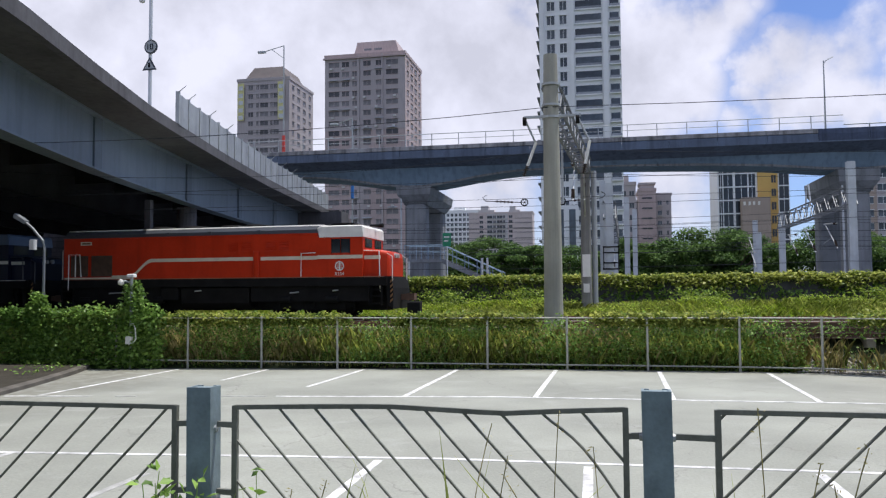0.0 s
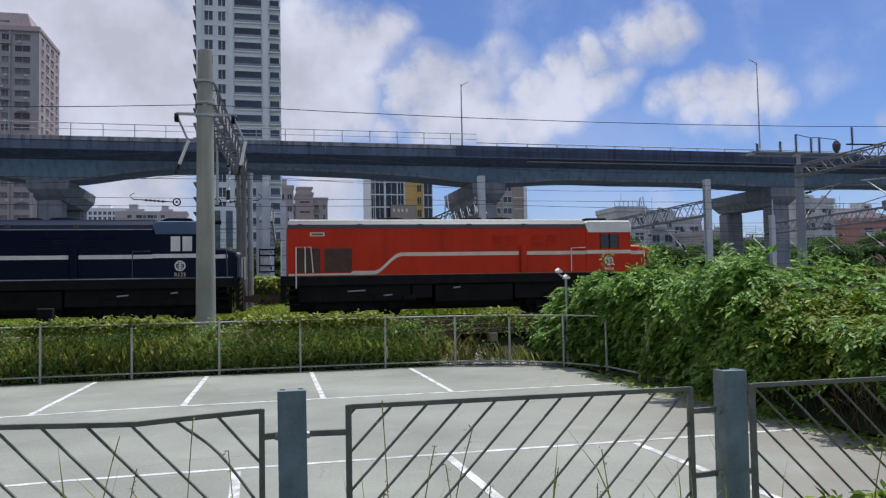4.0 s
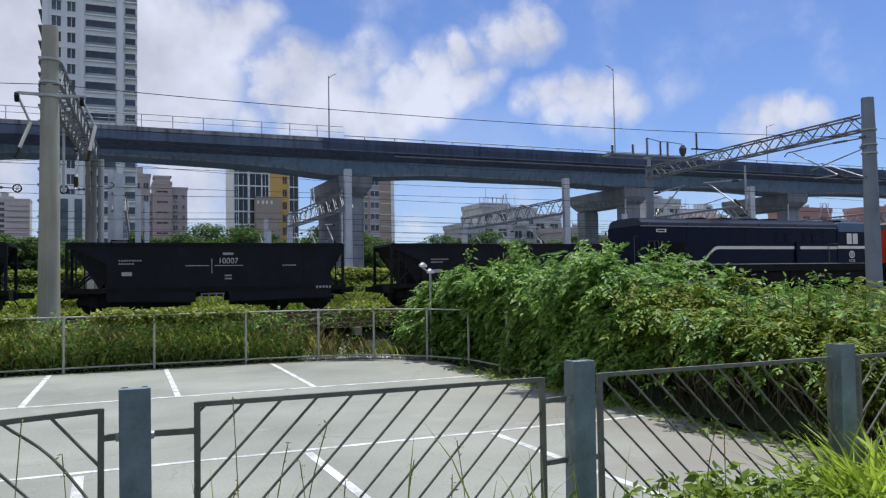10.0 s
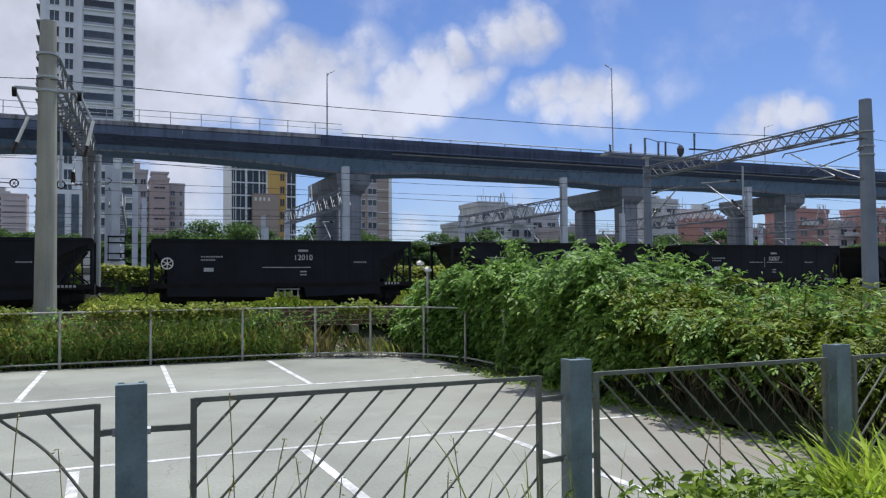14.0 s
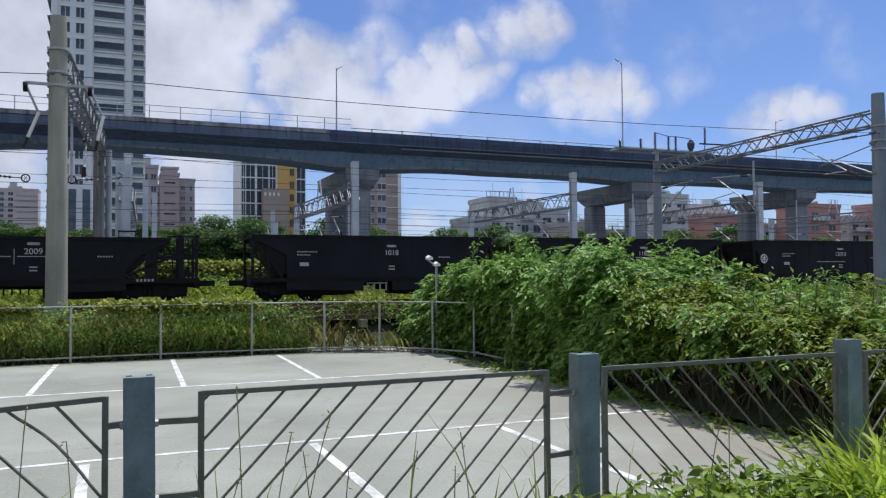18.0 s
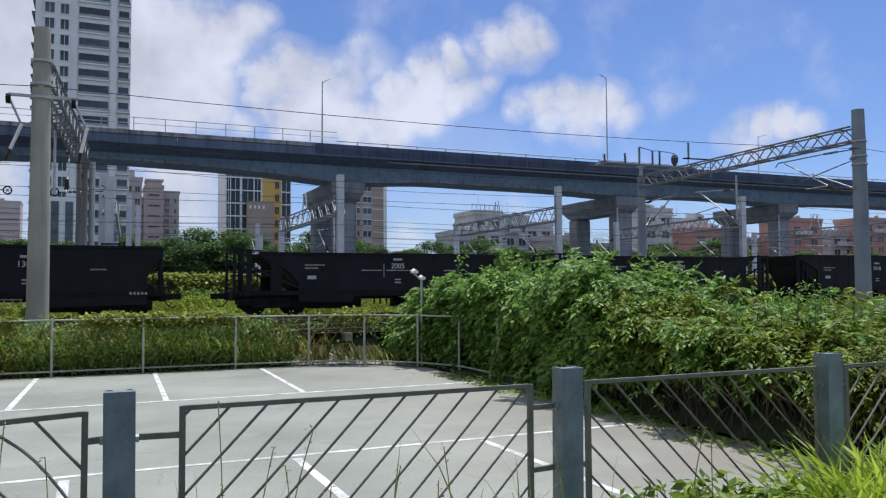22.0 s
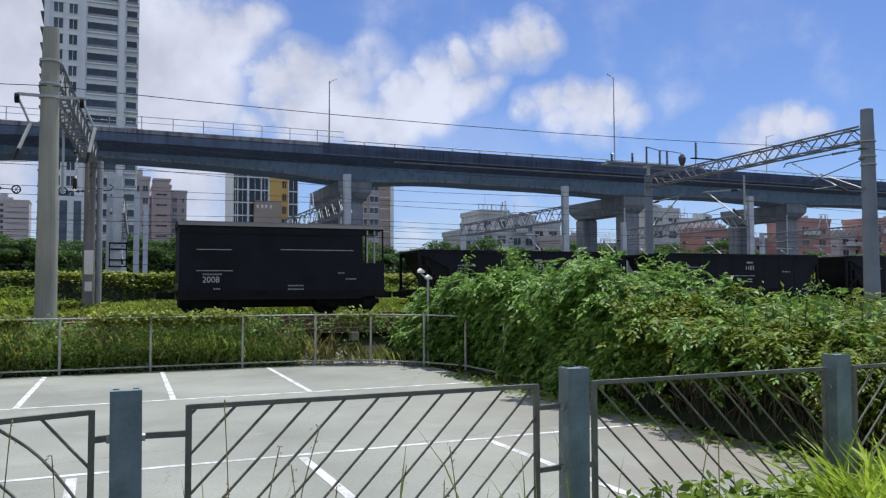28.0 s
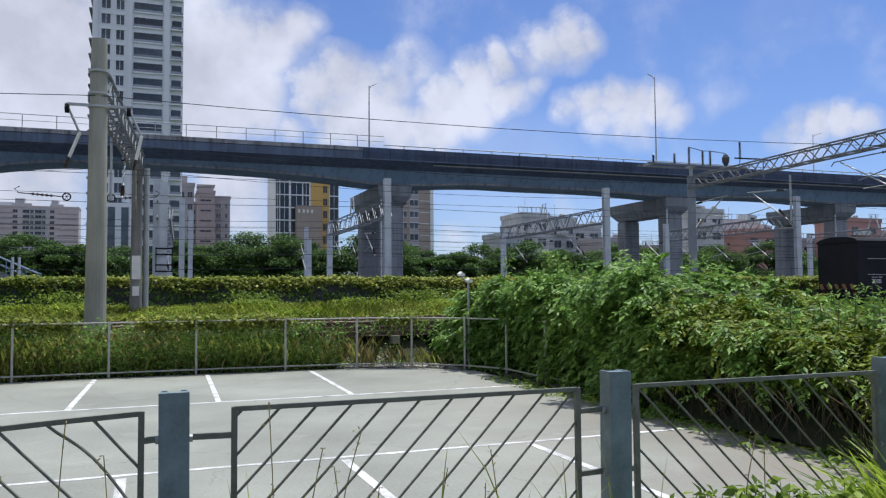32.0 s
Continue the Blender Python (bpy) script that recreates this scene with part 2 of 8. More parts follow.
def lot_material():
    """Worn concrete: broad stains, dark specks, hair cracks and brown silt near the planting."""
    m = mat("worn_concrete", (0.292, 0.303, 0.265), 0.9, scale=0.35, amount=0.26, fine=26, bump=0.35)
    nt = m.node_tree
    N, L = nt.nodes.new, nt.links.new
    p = nt.nodes["Principled BSDF"]
    base = p.inputs["Base Color"].links[0].from_socket
    co = N("ShaderNodeTexCoord")
    sep = N("ShaderNodeSeparateXYZ")
    L(co.outputs["Object"], sep.inputs[0])

    def ramp(sock, a, b, lo=0.0, hi=1.0):
        r = N("ShaderNodeMapRange")
        r.interpolation_type = "SMOOTHSTEP"
        for k, v in (("From Min", a), ("From Max", b), ("To Min", lo), ("To Max", hi)):
            r.inputs[k].default_value = v
        L(sock, r.inputs["Value"])
        return r.outputs[0]

    def calc(op, a, b):
        n = N("ShaderNodeMath")
        n.operation = op
        for i, v in enumerate((a, b)):
            if isinstance(v, (int, float)):
                n.inputs[i].default_value = v
            else:
                L(v, n.inputs[i])
        return n.outputs[0]

    def blend(col, fac, colour):
        x = N("ShaderNodeMix")
        x.data_type = "RGBA"
        L(fac, x.inputs[0])
        L(col, x.inputs[6])
        x.inputs[7].default_value = (*colour, 1)
        return x.outputs[2]
    n1, n2, n3 = N("ShaderNodeTexNoise"), N("ShaderNodeTexNoise"), N("ShaderNodeTexNoise")
    for n, s, d in ((n1, 0.8, 7), (n2, 3.5, 8), (n3, 1.3, 6)):
        n.inputs["Scale"].default_value, n.inputs["Detail"].default_value = s, d
        L(co.outputs["Object"], n.inputs["Vector"])
    # silt washed from the planting strip
    edge = calc("MULTIPLY", ramp(sep.outputs[0], 2.5, 7.4), ramp(sep.outputs[1], 17.0, 7.0, 0.25, 1.0))
    silt = calc("MULTIPLY", edge, ramp(n1.outputs[0], 0.3, 0.62))
    col = blend(base, calc("MULTIPLY", silt, 0.75), (0.27, 0.235, 0.205))
    # patchy darker band along the back and left edges
    back = ramp(sep.outputs[1], 19.2, 20.2)
    left = ramp(sep.outputs[0], -9.5, -12.8)
    col = blend(col, calc("MULTIPLY", calc("MAXIMUM", back, left), ramp(n2.outputs[0], 0.35, 0.6, 0.15, 0.7)), (0.16, 0.15, 0.12))
    # oil drips and dark blotches
    col = blend(col, ramp(n2.outputs[0], 0.62, 0.78, 0, 0.4), (0.2, 0.2, 0.19))
    col = blend(col, ramp(n3.outputs[0], 0.55, 0.75, 0, 0.3), (0.42, 0.43, 0.4))
    # cracks
    warp, vo = N("ShaderNodeVectorMath"), N("ShaderNodeTexVoronoi")
    warp.operation = "MULTIPLY_ADD"
    L(n2.outputs["Color"], warp.inputs[0])
    warp.inputs[1].default_value = (0.5, 0.5, 0.0)
    L(co.outputs["Object"], warp.inputs[2])
    vo.feature, vo.voronoi_dimensions = "DISTANCE_TO_EDGE", "2D"
    vo.inputs["Scale"].default_value = 0.28
    L(warp.outputs[0], vo.inputs["Vector"])
    col = blend(col, calc("MULTIPLY", ramp(vo.outputs["Distance"], 0.006, 0.0, 0, 0.5), ramp(n3.outputs[0], 0.4, 0.55)), (0.15, 0.14, 0.13))
    L(col, p.inputs["Base Color"])
    return m


M["asphalt"] = lot_material()
M["line"] = mat("road_paint", (0.72, 0.72, 0.70), 0.85, scale=4, amount=0.5, fine=35, bump=0.2, stain=0.35)
M["earth"] = mat("soil", (0.055, 0.05, 0.028), 0.95, scale=0.4, amount=0.4, fine=8, bump=0.5, col2=(0.04, 0.06, 0.02))
M["ballast"] = mat("ballast_stone", (0.27, 0.24, 0.2), 0.95, scale=3, amount=0.4, fine=14, bump=0.8, island=0.35)
# ballast colour set by how much light it bounces up
M["yardstone"] = mat("grey_bounce_ballast", (0.085, 0.095, 0.115), 0.95, scale=3, amount=0.4, fine=14, bump=0.8)
M["rail"] = mat("rusty_rail", (0.16, 0.09, 0.06), 0.6, 0.4, scale=4, amount=0.3)
M["sleeper"] = mat("concrete_sleeper", (0.3, 0.27, 0.23), 0.9, scale=4, amount=0.25, rand=0.2)
M["concrete"] = mat("grey_concrete", (0.42, 0.42, 0.40), 0.85, scale=0.8, amount=0.15, fine=12, bump=0.15, stain=0.45)
M["pole"] = mat("spun_concrete", (0.355, 0.35, 0.29), 0.85, scale=1.2, amount=0.15, fine=25, bump=0.15, stain=0.4)
M["greymast"] = mat("grey_spun_concrete", (0.232, 0.264, 0.304), 0.85, scale=1.2, amount=0.15, fine=25, bump=0.15, stain=0.3)
M["darkmast"] = mat("dark_weathered_concrete", (0.22, 0.22, 0.205), 0.9, scale=1.2, amount=0.25, fine=25, bump=0.15, stain=0.6)
M["deck"] = mat("viaduct_concrete", (0.22, 0.31, 0.395), 0.8, scale=0.25, amount=0.18, fine=3, bump=0.08, stain=0.45, spec=0.3)
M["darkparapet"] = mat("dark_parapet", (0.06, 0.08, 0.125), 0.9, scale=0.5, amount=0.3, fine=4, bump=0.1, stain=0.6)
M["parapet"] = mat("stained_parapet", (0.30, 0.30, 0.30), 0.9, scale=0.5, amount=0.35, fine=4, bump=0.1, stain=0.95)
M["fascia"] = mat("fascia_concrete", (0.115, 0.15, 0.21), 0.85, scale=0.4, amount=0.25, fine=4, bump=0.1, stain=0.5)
M["girder"] = mat("painted_steel_girder", (0.17, 0.22, 0.275), 0.5, scale=0.4, amount=0.12, fine=5, bump=0.03, stain=0.3)
# near-black: the dark beneath the ramp is put into this colour
M["soffit"] = mat("soffit_shade", (0.05, 0.05, 0.055), 0.9, scale=0.4, amount=0.3, fine=5, spec=0.2)
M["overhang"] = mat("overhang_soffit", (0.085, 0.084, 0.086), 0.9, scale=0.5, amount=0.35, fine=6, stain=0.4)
# dark base; under the ramp and behind the creepers it carries shade
M["edge"] = mat("dark_concrete", (0.09, 0.09, 0.10), 0.9, scale=0.6, amount=0.3, fine=6, stain=0.5)
M["barrier"] = mat("noise_barrier", (0.30, 0.325, 0.35), 0.5, scale=1, amount=0.2, fine=6, bump=0.1, stain=0.4, rand=0.12)
M["truss"] = mat("lattice_steel", (0.19, 0.205, 0.22), 0.55, 0.2, scale=2, amount=0.2, bump=0.03, stain=0.2)
# darker copy of the girder paint, stiffener shade put into the colour
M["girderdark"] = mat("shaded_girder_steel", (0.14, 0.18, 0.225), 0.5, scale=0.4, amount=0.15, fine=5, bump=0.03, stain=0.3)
M["galv"] = mat("galvanised_steel", (0.40, 0.42, 0.42), 0.55, 0.35, scale=2, amount=0.15, bump=0.03)
M["fencetube"] = mat("weathered_fence_tube", (0.40, 0.40, 0.35), 0.6, scale=3, amount=0.25, bump=0.03, stain=0.25)
M["greysteel"] = mat("grey_painted_steel", (0.56, 0.59, 0.61), 0.5, 0.2, scale=2, amount=0.15, bump=0.03, stain=0.2)
M["fencepost"] = mat("blue_grey_post_paint", (0.165, 0.22, 0.24), 0.45, 0.0, scale=7, amount=0.3, fine=50, bump=0.1, stain=0.5)
M["fencebar"] = mat("weathered_bar_paint", (0.165, 0.17, 0.14), 0.55, 0.2, scale=9, amount=0.3, fine=70, bump=0.15)
M["orange"] = mat("orange_red_paint", (0.56, 0.036, 0.008), 0.4, scale=0.7, amount=0.14, fine=9, bump=0.03, stain=0.25, spec=0.2)
M["navy"] = mat("navy_paint", (0.006, 0.010, 0.030), 0.3, scale=0.7, amount=0.2, fine=9, bump=0.02, spec=0.12)
M["black"] = mat("wagon_black", (0.009, 0.011, 0.0155), 0.65, scale=1.2, amount=0.35, fine=12, bump=0.06, spec=0.2)
M["dirtblack"] = mat("greasy_black", (0.010, 0.010, 0.010), 0.8, scale=2, amount=0.4, fine=14, bump=0.1, spec=0.2)
M["white"] = mat("white_paint", (0.78, 0.77, 0.72), 0.5, scale=3, amount=0.1, bump=0.03)
M["letter"] = mat("faded_lettering", (0.36, 0.37, 0.38), 0.7, scale=6, amount=0.3, bump=0.03)
M["letterbright"] = mat("white_lettering", (0.55, 0.56, 0.57), 0.7, scale=6, amount=0.3, bump=0.03)
M["cream"] = mat("cream_stripe", (0.72, 0.64, 0.50), 0.5, scale=3, amount=0.12, bump=0.02)
M["roofgrey"] = mat("grey_roof_paint", (0.06, 0.067, 0.08), 0.5, scale=1, amount=0.2, bump=0.03)
M["navyroof"] = mat("dark_blue_roof_paint", (0.012, 0.022, 0.05), 0.4, scale=1, amount=0.25, bump=0.03)
M["dullcream"] = mat("faded_edge_line", (0.30, 0.12, 0.07), 0.6, scale=2, amount=0.3, bump=0.02)
M["bluegrey"] = mat("blue_cab_roof", (0.07, 0.12, 0.21), 0.35, scale=1, amount=0.15, bump=0.02)
M["glassdark"] = mat("dark_glass", (0.02, 0.025, 0.03), 0.08, scale=1, amount=0.3, bump=0.0)
M["pane"] = mat("window_pane", (0.06, 0.075, 0.09), 0.1, scale=0.6, amount=0.5, bump=0.0, rand=0.5)
# far panes lightened, distance haze put into the colour
M["farpane"] = mat("hazed_pane", (0.13, 0.125, 0.13), 0.3, scale=0.6, amount=0.5, bump=0.0, rand=0.65)
M["pier"] = mat("pier_concrete", (0.25, 0.265, 0.28), 0.85, scale=0.6, amount=0.2, fine=9, bump=0.15, stain=0.5)
M["darksoil"] = mat("dark_soil", (0.035, 0.03, 0.02), 0.95, scale=2, amount=0.5, fine=25, bump=0.6)
M["dirtykerb"] = mat("dirty_kerb", (0.11, 0.10, 0.085), 0.9, scale=2, amount=0.35, fine=25, bump=0.3)
M["roofbrown"] = mat("tiled_roof", (0.16, 0.14, 0.135), 0.8, scale=0.3, amount=0.2, fine=3)
M["housewhite"] = mat("weathered_house", (0.56, 0.56, 0.56), 0.8, scale=0.2, amount=0.2, fine=2.0, bump=0.05, stain=0.4)
M["pinktile"] = mat("pink_tile_facade", (0.45, 0.365, 0.36), 0.75, scale=0.12, amount=0.10, fine=2.0, bump=0.05, stain=0.2)
# lighter copies of the pink and grey tiles, distance haze in the colour
M["palepink"] = mat("hazed_pink_tile", (0.56, 0.49, 0.48), 0.75, scale=0.12, amount=0.10, fine=2.0, bump=0.05, stain=0.2)
M["palegrey"] = mat("hazed_grey_tile", (0.52, 0.50, 0.51), 0.75, scale=0.12, amount=0.10, fine=2.0, bump=0.05, stain=0.2)
M["greytile"] = mat("grey_tile_facade", (0.42, 0.385, 0.395), 0.75, scale=0.12, amount=0.10, fine=2.0, bump=0.05, stain=0.2)
M["whitetile"] = mat("white_tile_facade", (0.779, 0.800, 0.800), 0.6, scale=0.15, amount=0.06, fine=2.0, bump=0.03)
M["beige"] = mat("beige_facade", (0.38, 0.31, 0.26), 0.75, scale=0.15, amount=0.1, fine=2.0, bump=0.05, stain=0.2)
M["yellow"] = mat("yellow_facade", (0.62, 0.40, 0.12), 0.7, scale=0.2, amount=0.1, fine=2.0)
M["brick"] = mat("red_brown_facade", (0.44, 0.25, 0.22), 0.8, scale=0.2, amount=0.12, fine=2.0, stain=0.2)
M["sheet"] = mat("corrugated_sheet", (0.42, 0.45, 0.47), 0.5, scale=0.3, amount=0.2, fine=2.0, stain=0.3)
M["railglass"] = mat("grey_rail_glass", (0.30, 0.32, 0.35), 0.3, scale=0.5, amount=0.3, rand=0.3)
M["wornline"] = mat("worn_road_paint", (0.40, 0.40, 0.385), 0.9, scale=6, amount=0.3, fine=40, bump=0.2)
M["balcony"] = mat("balcony_dark", (0.16, 0.17, 0.19), 0.5, scale=0.5, amount=0.3, rand=0.3)
M["insul"] = mat("brown_insulator", (0.05, 0.035, 0.03), 0.25, scale=5, amount=0.2)
M["wire"] = mat("wire", (0.03, 0.034, 0.042), 0.9, 0.0, bump=0, spec=0.1)
M["bark"] = mat("bark", (0.13, 0.10, 0.07), 0.95, scale=3, amount=0.35, fine=20, bump=0.6)
M["blue"] = mat("blue_sheet", (0.03, 0.17, 0.45), 0.5)
M["stairblue"] = mat("blue_rail_paint", (0.20, 0.29, 0.38), 0.5, stain=0.2)
M["red"] = mat("red_paint", (0.6, 0.05, 0.03), 0.5)
M["green"] = mat("green_sign", (0.02, 0.25, 0.12), 0.5)
M["signyellow"] = mat("banner_yellow", (0.62, 0.60, 0.28), 0.6)
M["rust"] = mat("rusted_iron", (0.10, 0.06, 0.04), 0.8, scale=3, amount=0.35, fine=30, bump=0.3)
M["hazard"] = mat("hazard_stripe", (0.20, 0.10, 0.035), 0.6, scale=3, amount=0.3)
M["leaf"] = leaf_mat("shrub_leaf", (0.12, 0.23, 0.03), (0.30, 0.38, 0.06), 0.35, 0.45, 0.35)
M["leafd"] = leaf_mat("dark_shrub_leaf", (0.115, 0.245, 0.045), (0.26, 0.40, 0.085), 0.38, 0.36, 0.5)
M["vine"] = leaf_mat("vine_leaf", (0.13, 0.21, 0.03), (0.42, 0.44, 0.11), 0.35, 0.5, 0.5)
M["grass"] = leaf_mat("grass_blade", (0.18, 0.27, 0.045), (0.40, 0.43, 0.11), 0.3, 0.5, 0.3)
M["drygrass"] = leaf_mat("dry_weed", (0.27, 0.27, 0.09), (0.45, 0.38, 0.18), 0.35, 0.45, 0.5)
M["lime"] = leaf_mat("fresh_grass", (0.20, 0.35, 0.03), (0.44, 0.54, 0.07), 0.4, 0.5, 2.0)
M["tree"] = leaf_mat("tree_leaf", (0.055, 0.12, 0.03), (0.12, 0.205, 0.048), 0.4, 0.3, 0.15, 0.75)


# ---- mesh tools ----
class Geo:
    """Vertices and faces of one part."""

    def __init__(self):
        self.v, self.f = [], []

    def add(self, verts, faces):
        n = len(self.v)
        self.v += [tuple(p) for p in verts]
        self.f += [tuple(i + n for i in f) for f in faces]
        return self

    def box(self, x0, x1, y0, y1, z0, z1):
        v = [(x, y, z) for z in (z0, z1) for x, y in ((x0, y0), (x1, y0), (x1, y1), (x0, y1))]
        return self.add(v, [(3, 2, 1, 0), (4, 5, 6, 7), (0, 1, 5, 4), (1, 2, 6, 5), (2, 3, 7, 6), (3, 0, 4, 7)])

    def bevel_box(self, x0, x1, y0, y1, z0, z1, b):
        """A box whose upright edges and top are chamfered."""
        def ring(i, z):
            return [(x0 + i + b, y0 + i, z), (x1 - i - b, y0 + i, z), (x1 - i, y0 + i + b, z), (x1 - i, y1 - i - b, z),
                    (x1 - i - b, y1 - i, z), (x0 + i + b, y1 - i, z), (x0 + i, y1 - i - b, z), (x0 + i, y0 + i + b, z)]
        v = ring(0, z0) + ring(0, z1 - b) + ring(b, z1)
        f = [(i, (i + 1) % 8, 8 + (i + 1) % 8, 8 + i) for i in range(8)]
        f += [(8 + i, 8 + (i + 1) % 8, 16 + (i + 1) % 8, 16 + i) for i in range(8)]
        return self.add(v, f + [tuple(range(16, 24)), tuple(range(7, -1, -1))])

    def tube(self, p, q, r, r2=None, n=6, caps=True):
        p, q = Vector(p), Vector(q)
        d = q - p
        if d.length < 1e-6:
            return self
        m = d.to_track_quat("Z", "Y").to_matrix()
        r2 = r if r2 is None else r2
        ring = [(math.cos(2 * math.pi * (i + 0.5) / n), math.sin(2 * math.pi * (i + 0.5) / n)) for i in range(n)]
        v = [p + m @ Vector((r * c, r * s, 0)) for c, s in ring] + [q + m @ Vector((r2 * c, r2 * s, 0)) for c, s in ring]
        f = [(i, (i + 1) % n, n + (i + 1) % n, n + i) for i in range(n)]
        if caps:
            f += [tuple(range(n - 1, -1, -1)), tuple(range(n, 2 * n))]
        return self.add(v, f)

    def rod(self, p, q, prof, n=8):
        """A turned rod from p to q. prof: (share of the length, radius)."""
        p, q = Vector(p), Vector(q)
        m = (q - p).to_track_quat("Z", "Y").to_matrix()
        ring = [(math.cos(2 * math.pi * i / n), math.sin(2 * math.pi * i / n)) for i in range(n)]
        return self.loft([[p.lerp(q, u) + m @ Vector((r * c, r * s, 0)) for c, s in ring] for u, r in prof])

    def pipe(self, pts, r, n=6):
        """A round rod bent through the points, as one piece."""
        pts = [Vector(p) for p in pts]
        rings = []
        for k, p in enumerate(pts):
            d = (pts[min(k + 1, len(pts) - 1)] - pts[max(k - 1, 0)]).normalized()
            a = d.cross(Vector((0, 0, 1)) if abs(d.z) < 0.9 else Vector((0, 1, 0))).normalized()
            b = d.cross(a)
            rings.append([p + a * (r * math.cos(2 * math.pi * i / n)) + b * (r * math.sin(2 * math.pi * i / n)) for i in range(n)])
        return self.loft(rings)

    def prism_z(self, poly, z0, z1):
        """A polygon of (x, y) raised from z0 to z1."""
        return self.loft([[(x, y, z) for x, y in poly] for z in (z0, z1)])

    def bar(self, p, q, w, h):
        """A square bar from p to q."""
        p, q = Vector(p), Vector(q)
        m = (q - p).to_track_quat("X", "Z").to_matrix()
        ln = (q - p).length
        v = [p + m @ Vector((x, y, z)) for z in (-h / 2, h / 2) for x, y in ((0, -w / 2), (ln, -w / 2), (ln, w / 2), (0, w / 2))]
        return self.add(v, [(3, 2, 1, 0), (4, 5, 6, 7), (0, 1, 5, 4), (1, 2, 6, 5), (2, 3, 7, 6), (3, 0, 4, 7)])

    def prism(self, poly, y0, y1):
        """A polygon of (x, z) pushed along y."""
        n = len(poly)
        v = [(x, y0, z) for x, z in poly] + [(x, y1, z) for x, z in poly]
        f = [tuple(range(n - 1, -1, -1)), tuple(range(n, 2 * n))] + [(i, (i + 1) % n, n + (i + 1) % n, n + i) for i in range(n)]
        return self.add(v, f)

    def prism_x(self, poly, x0, x1):
        """A polygon of (y, z) pushed along x."""
        n = len(poly)
        v = [(x0, y, z) for y, z in poly] + [(x1, y, z) for y, z in poly]
        f = [tuple(range(n - 1, -1, -1)), tuple(range(n, 2 * n))] + [(i, (i + 1) % n, n + (i + 1) % n, n + i) for i in range(n)]
        return self.add(v, f)

    def loft(self, rings):
        n = len(rings[0])
        v = [p for r in rings for p in r]
        f = [(k * n + i, k * n + (i + 1) % n, (k + 1) * n + (i + 1) % n, (k + 1) * n + i) for k in range(len(rings) - 1) for i in range(n)]
        f += [tuple(range(n - 1, -1, -1)), tuple(range((len(rings) - 1) * n, len(rings) * n))]
        return self.add(v, f)

    def lathe(self, c, prof, n=12):
        """A profile of (radius, height) turned round the upright axis through c."""
        rings = [[(c[0] + r * math.cos(2 * math.pi * i / n), c[1] + r * math.sin(2 * math.pi * i / n), c[2] + h) for i in range(n)] for r, h in prof]
        return self.loft(rings)

    def mesh(self, name, material, smooth=False):
        me = bpy.data.meshes.new(name)
        me.from_pydata(self.v, [], self.f)
        bm = bmesh.new()
        bm.from_mesh(me)
        bmesh.ops.recalc_face_normals(bm, faces=bm.faces)
        bm.to_mesh(me)
        bm.free()
        if smooth:
            me.polygons.foreach_set("use_smooth", [True] * len(me.polygons))
        me.materials.append(material)
        return me


def thing(name, at=(0, 0, 0), label="", category="", group="", kind=""):
    ob = new(name)
    ob.location = at
    ob.empty_display_size = 0.2
    return tagged(ob, label, category, group, kind)


def part(name, g, material, parent, label="", at=None, smooth=False):
    me = g.mesh(name, material, smooth) if isinstance(g, Geo) else g
    ob = new(name, me)
    ob.parent = parent
    if at is not None:
        ob.location = at
    if label:
        ob["label"] = label
    return ob


def solo(name, g, material, label="", category="", group="", kind="", at=(0, 0, 0), smooth=False):
    ob = new(name, g.mesh(name, material, smooth))
    ob.location = at
    return tagged(ob, label, category, group, kind)


def text_mesh(words, size, material):
    cu = bpy.data.curves.new("lettering", "FONT")
    cu.body, cu.size, cu.align_x, cu.extrude = words, size, "CENTER", 0.004
    ob = new("lettering", cu)
    bpy.context.view_layer.update()
    me = bpy.data.meshes.new_from_object(ob.evaluated_get(bpy.context.evaluated_depsgraph_get()))
    bpy.data.objects.remove(ob)
    me.materials.clear()
    me.materials.append(material)
    return me


def fast_mesh(name, verts, faces, material):
    """A mesh from arrays: verts (n, 3), faces (m, k)."""
    me = bpy.data.meshes.new(name)
    me.vertices.add(len(verts))
    me.vertices.foreach_set("co", np.ascontiguousarray(verts, np.float32).ravel())
    m, k = faces.shape
    me.loops.add(m * k)
    me.loops.foreach_set("vertex_index", np.ascontiguousarray(faces, np.int32).ravel())
    me.polygons.add(m)
    me.polygons.foreach_set("loop_start", np.arange(0, m * k, k, dtype=np.int32))
    me.polygons.foreach_set("loop_total", np.full(m, k, np.int32))
    me.update(calc_edges=True)
    me.materials.append(material)
    return me


def leaves(name, at, size, material, rng, up=0.4, slim=0.45, droop=0.3):
    """Folded leaves at the given places. size: length, one for all or one each."""
    n = len(at)
    size = np.broadcast_to(np.asarray(size, float), (n,))[:, None] * rng.uniform(0.6, 1.25, (n, 1))
    way = rng.normal(size=(n, 3))
    way[:, 2] = way[:, 2] * 0.5 - droop
    way /= np.linalg.norm(way, axis=1, keepdims=True)
    nor = rng.normal(size=(n, 3)) * (1 - up) + np.array([0, 0, 1.0]) * (up + 0.3)
    side = np.cross(way, nor)
    side /= np.linalg.norm(side, axis=1, keepdims=True) + 1e-9
    top = np.cross(side, way)
    at = np.asarray(at, float)
    mid = at + way * size * 0.45
    w = size * slim * 0.5
    v = np.stack([at, mid + side * w + top * w * 0.4, at + way * size, mid - side * w + top * w * 0.4], 1).reshape(-1, 3)
    base = np.arange(n)[:, None] * 4
    f = np.concatenate([base + [0, 1, 2], base + [0, 2, 3]], 0)
    return fast_mesh(name, v, f, material)


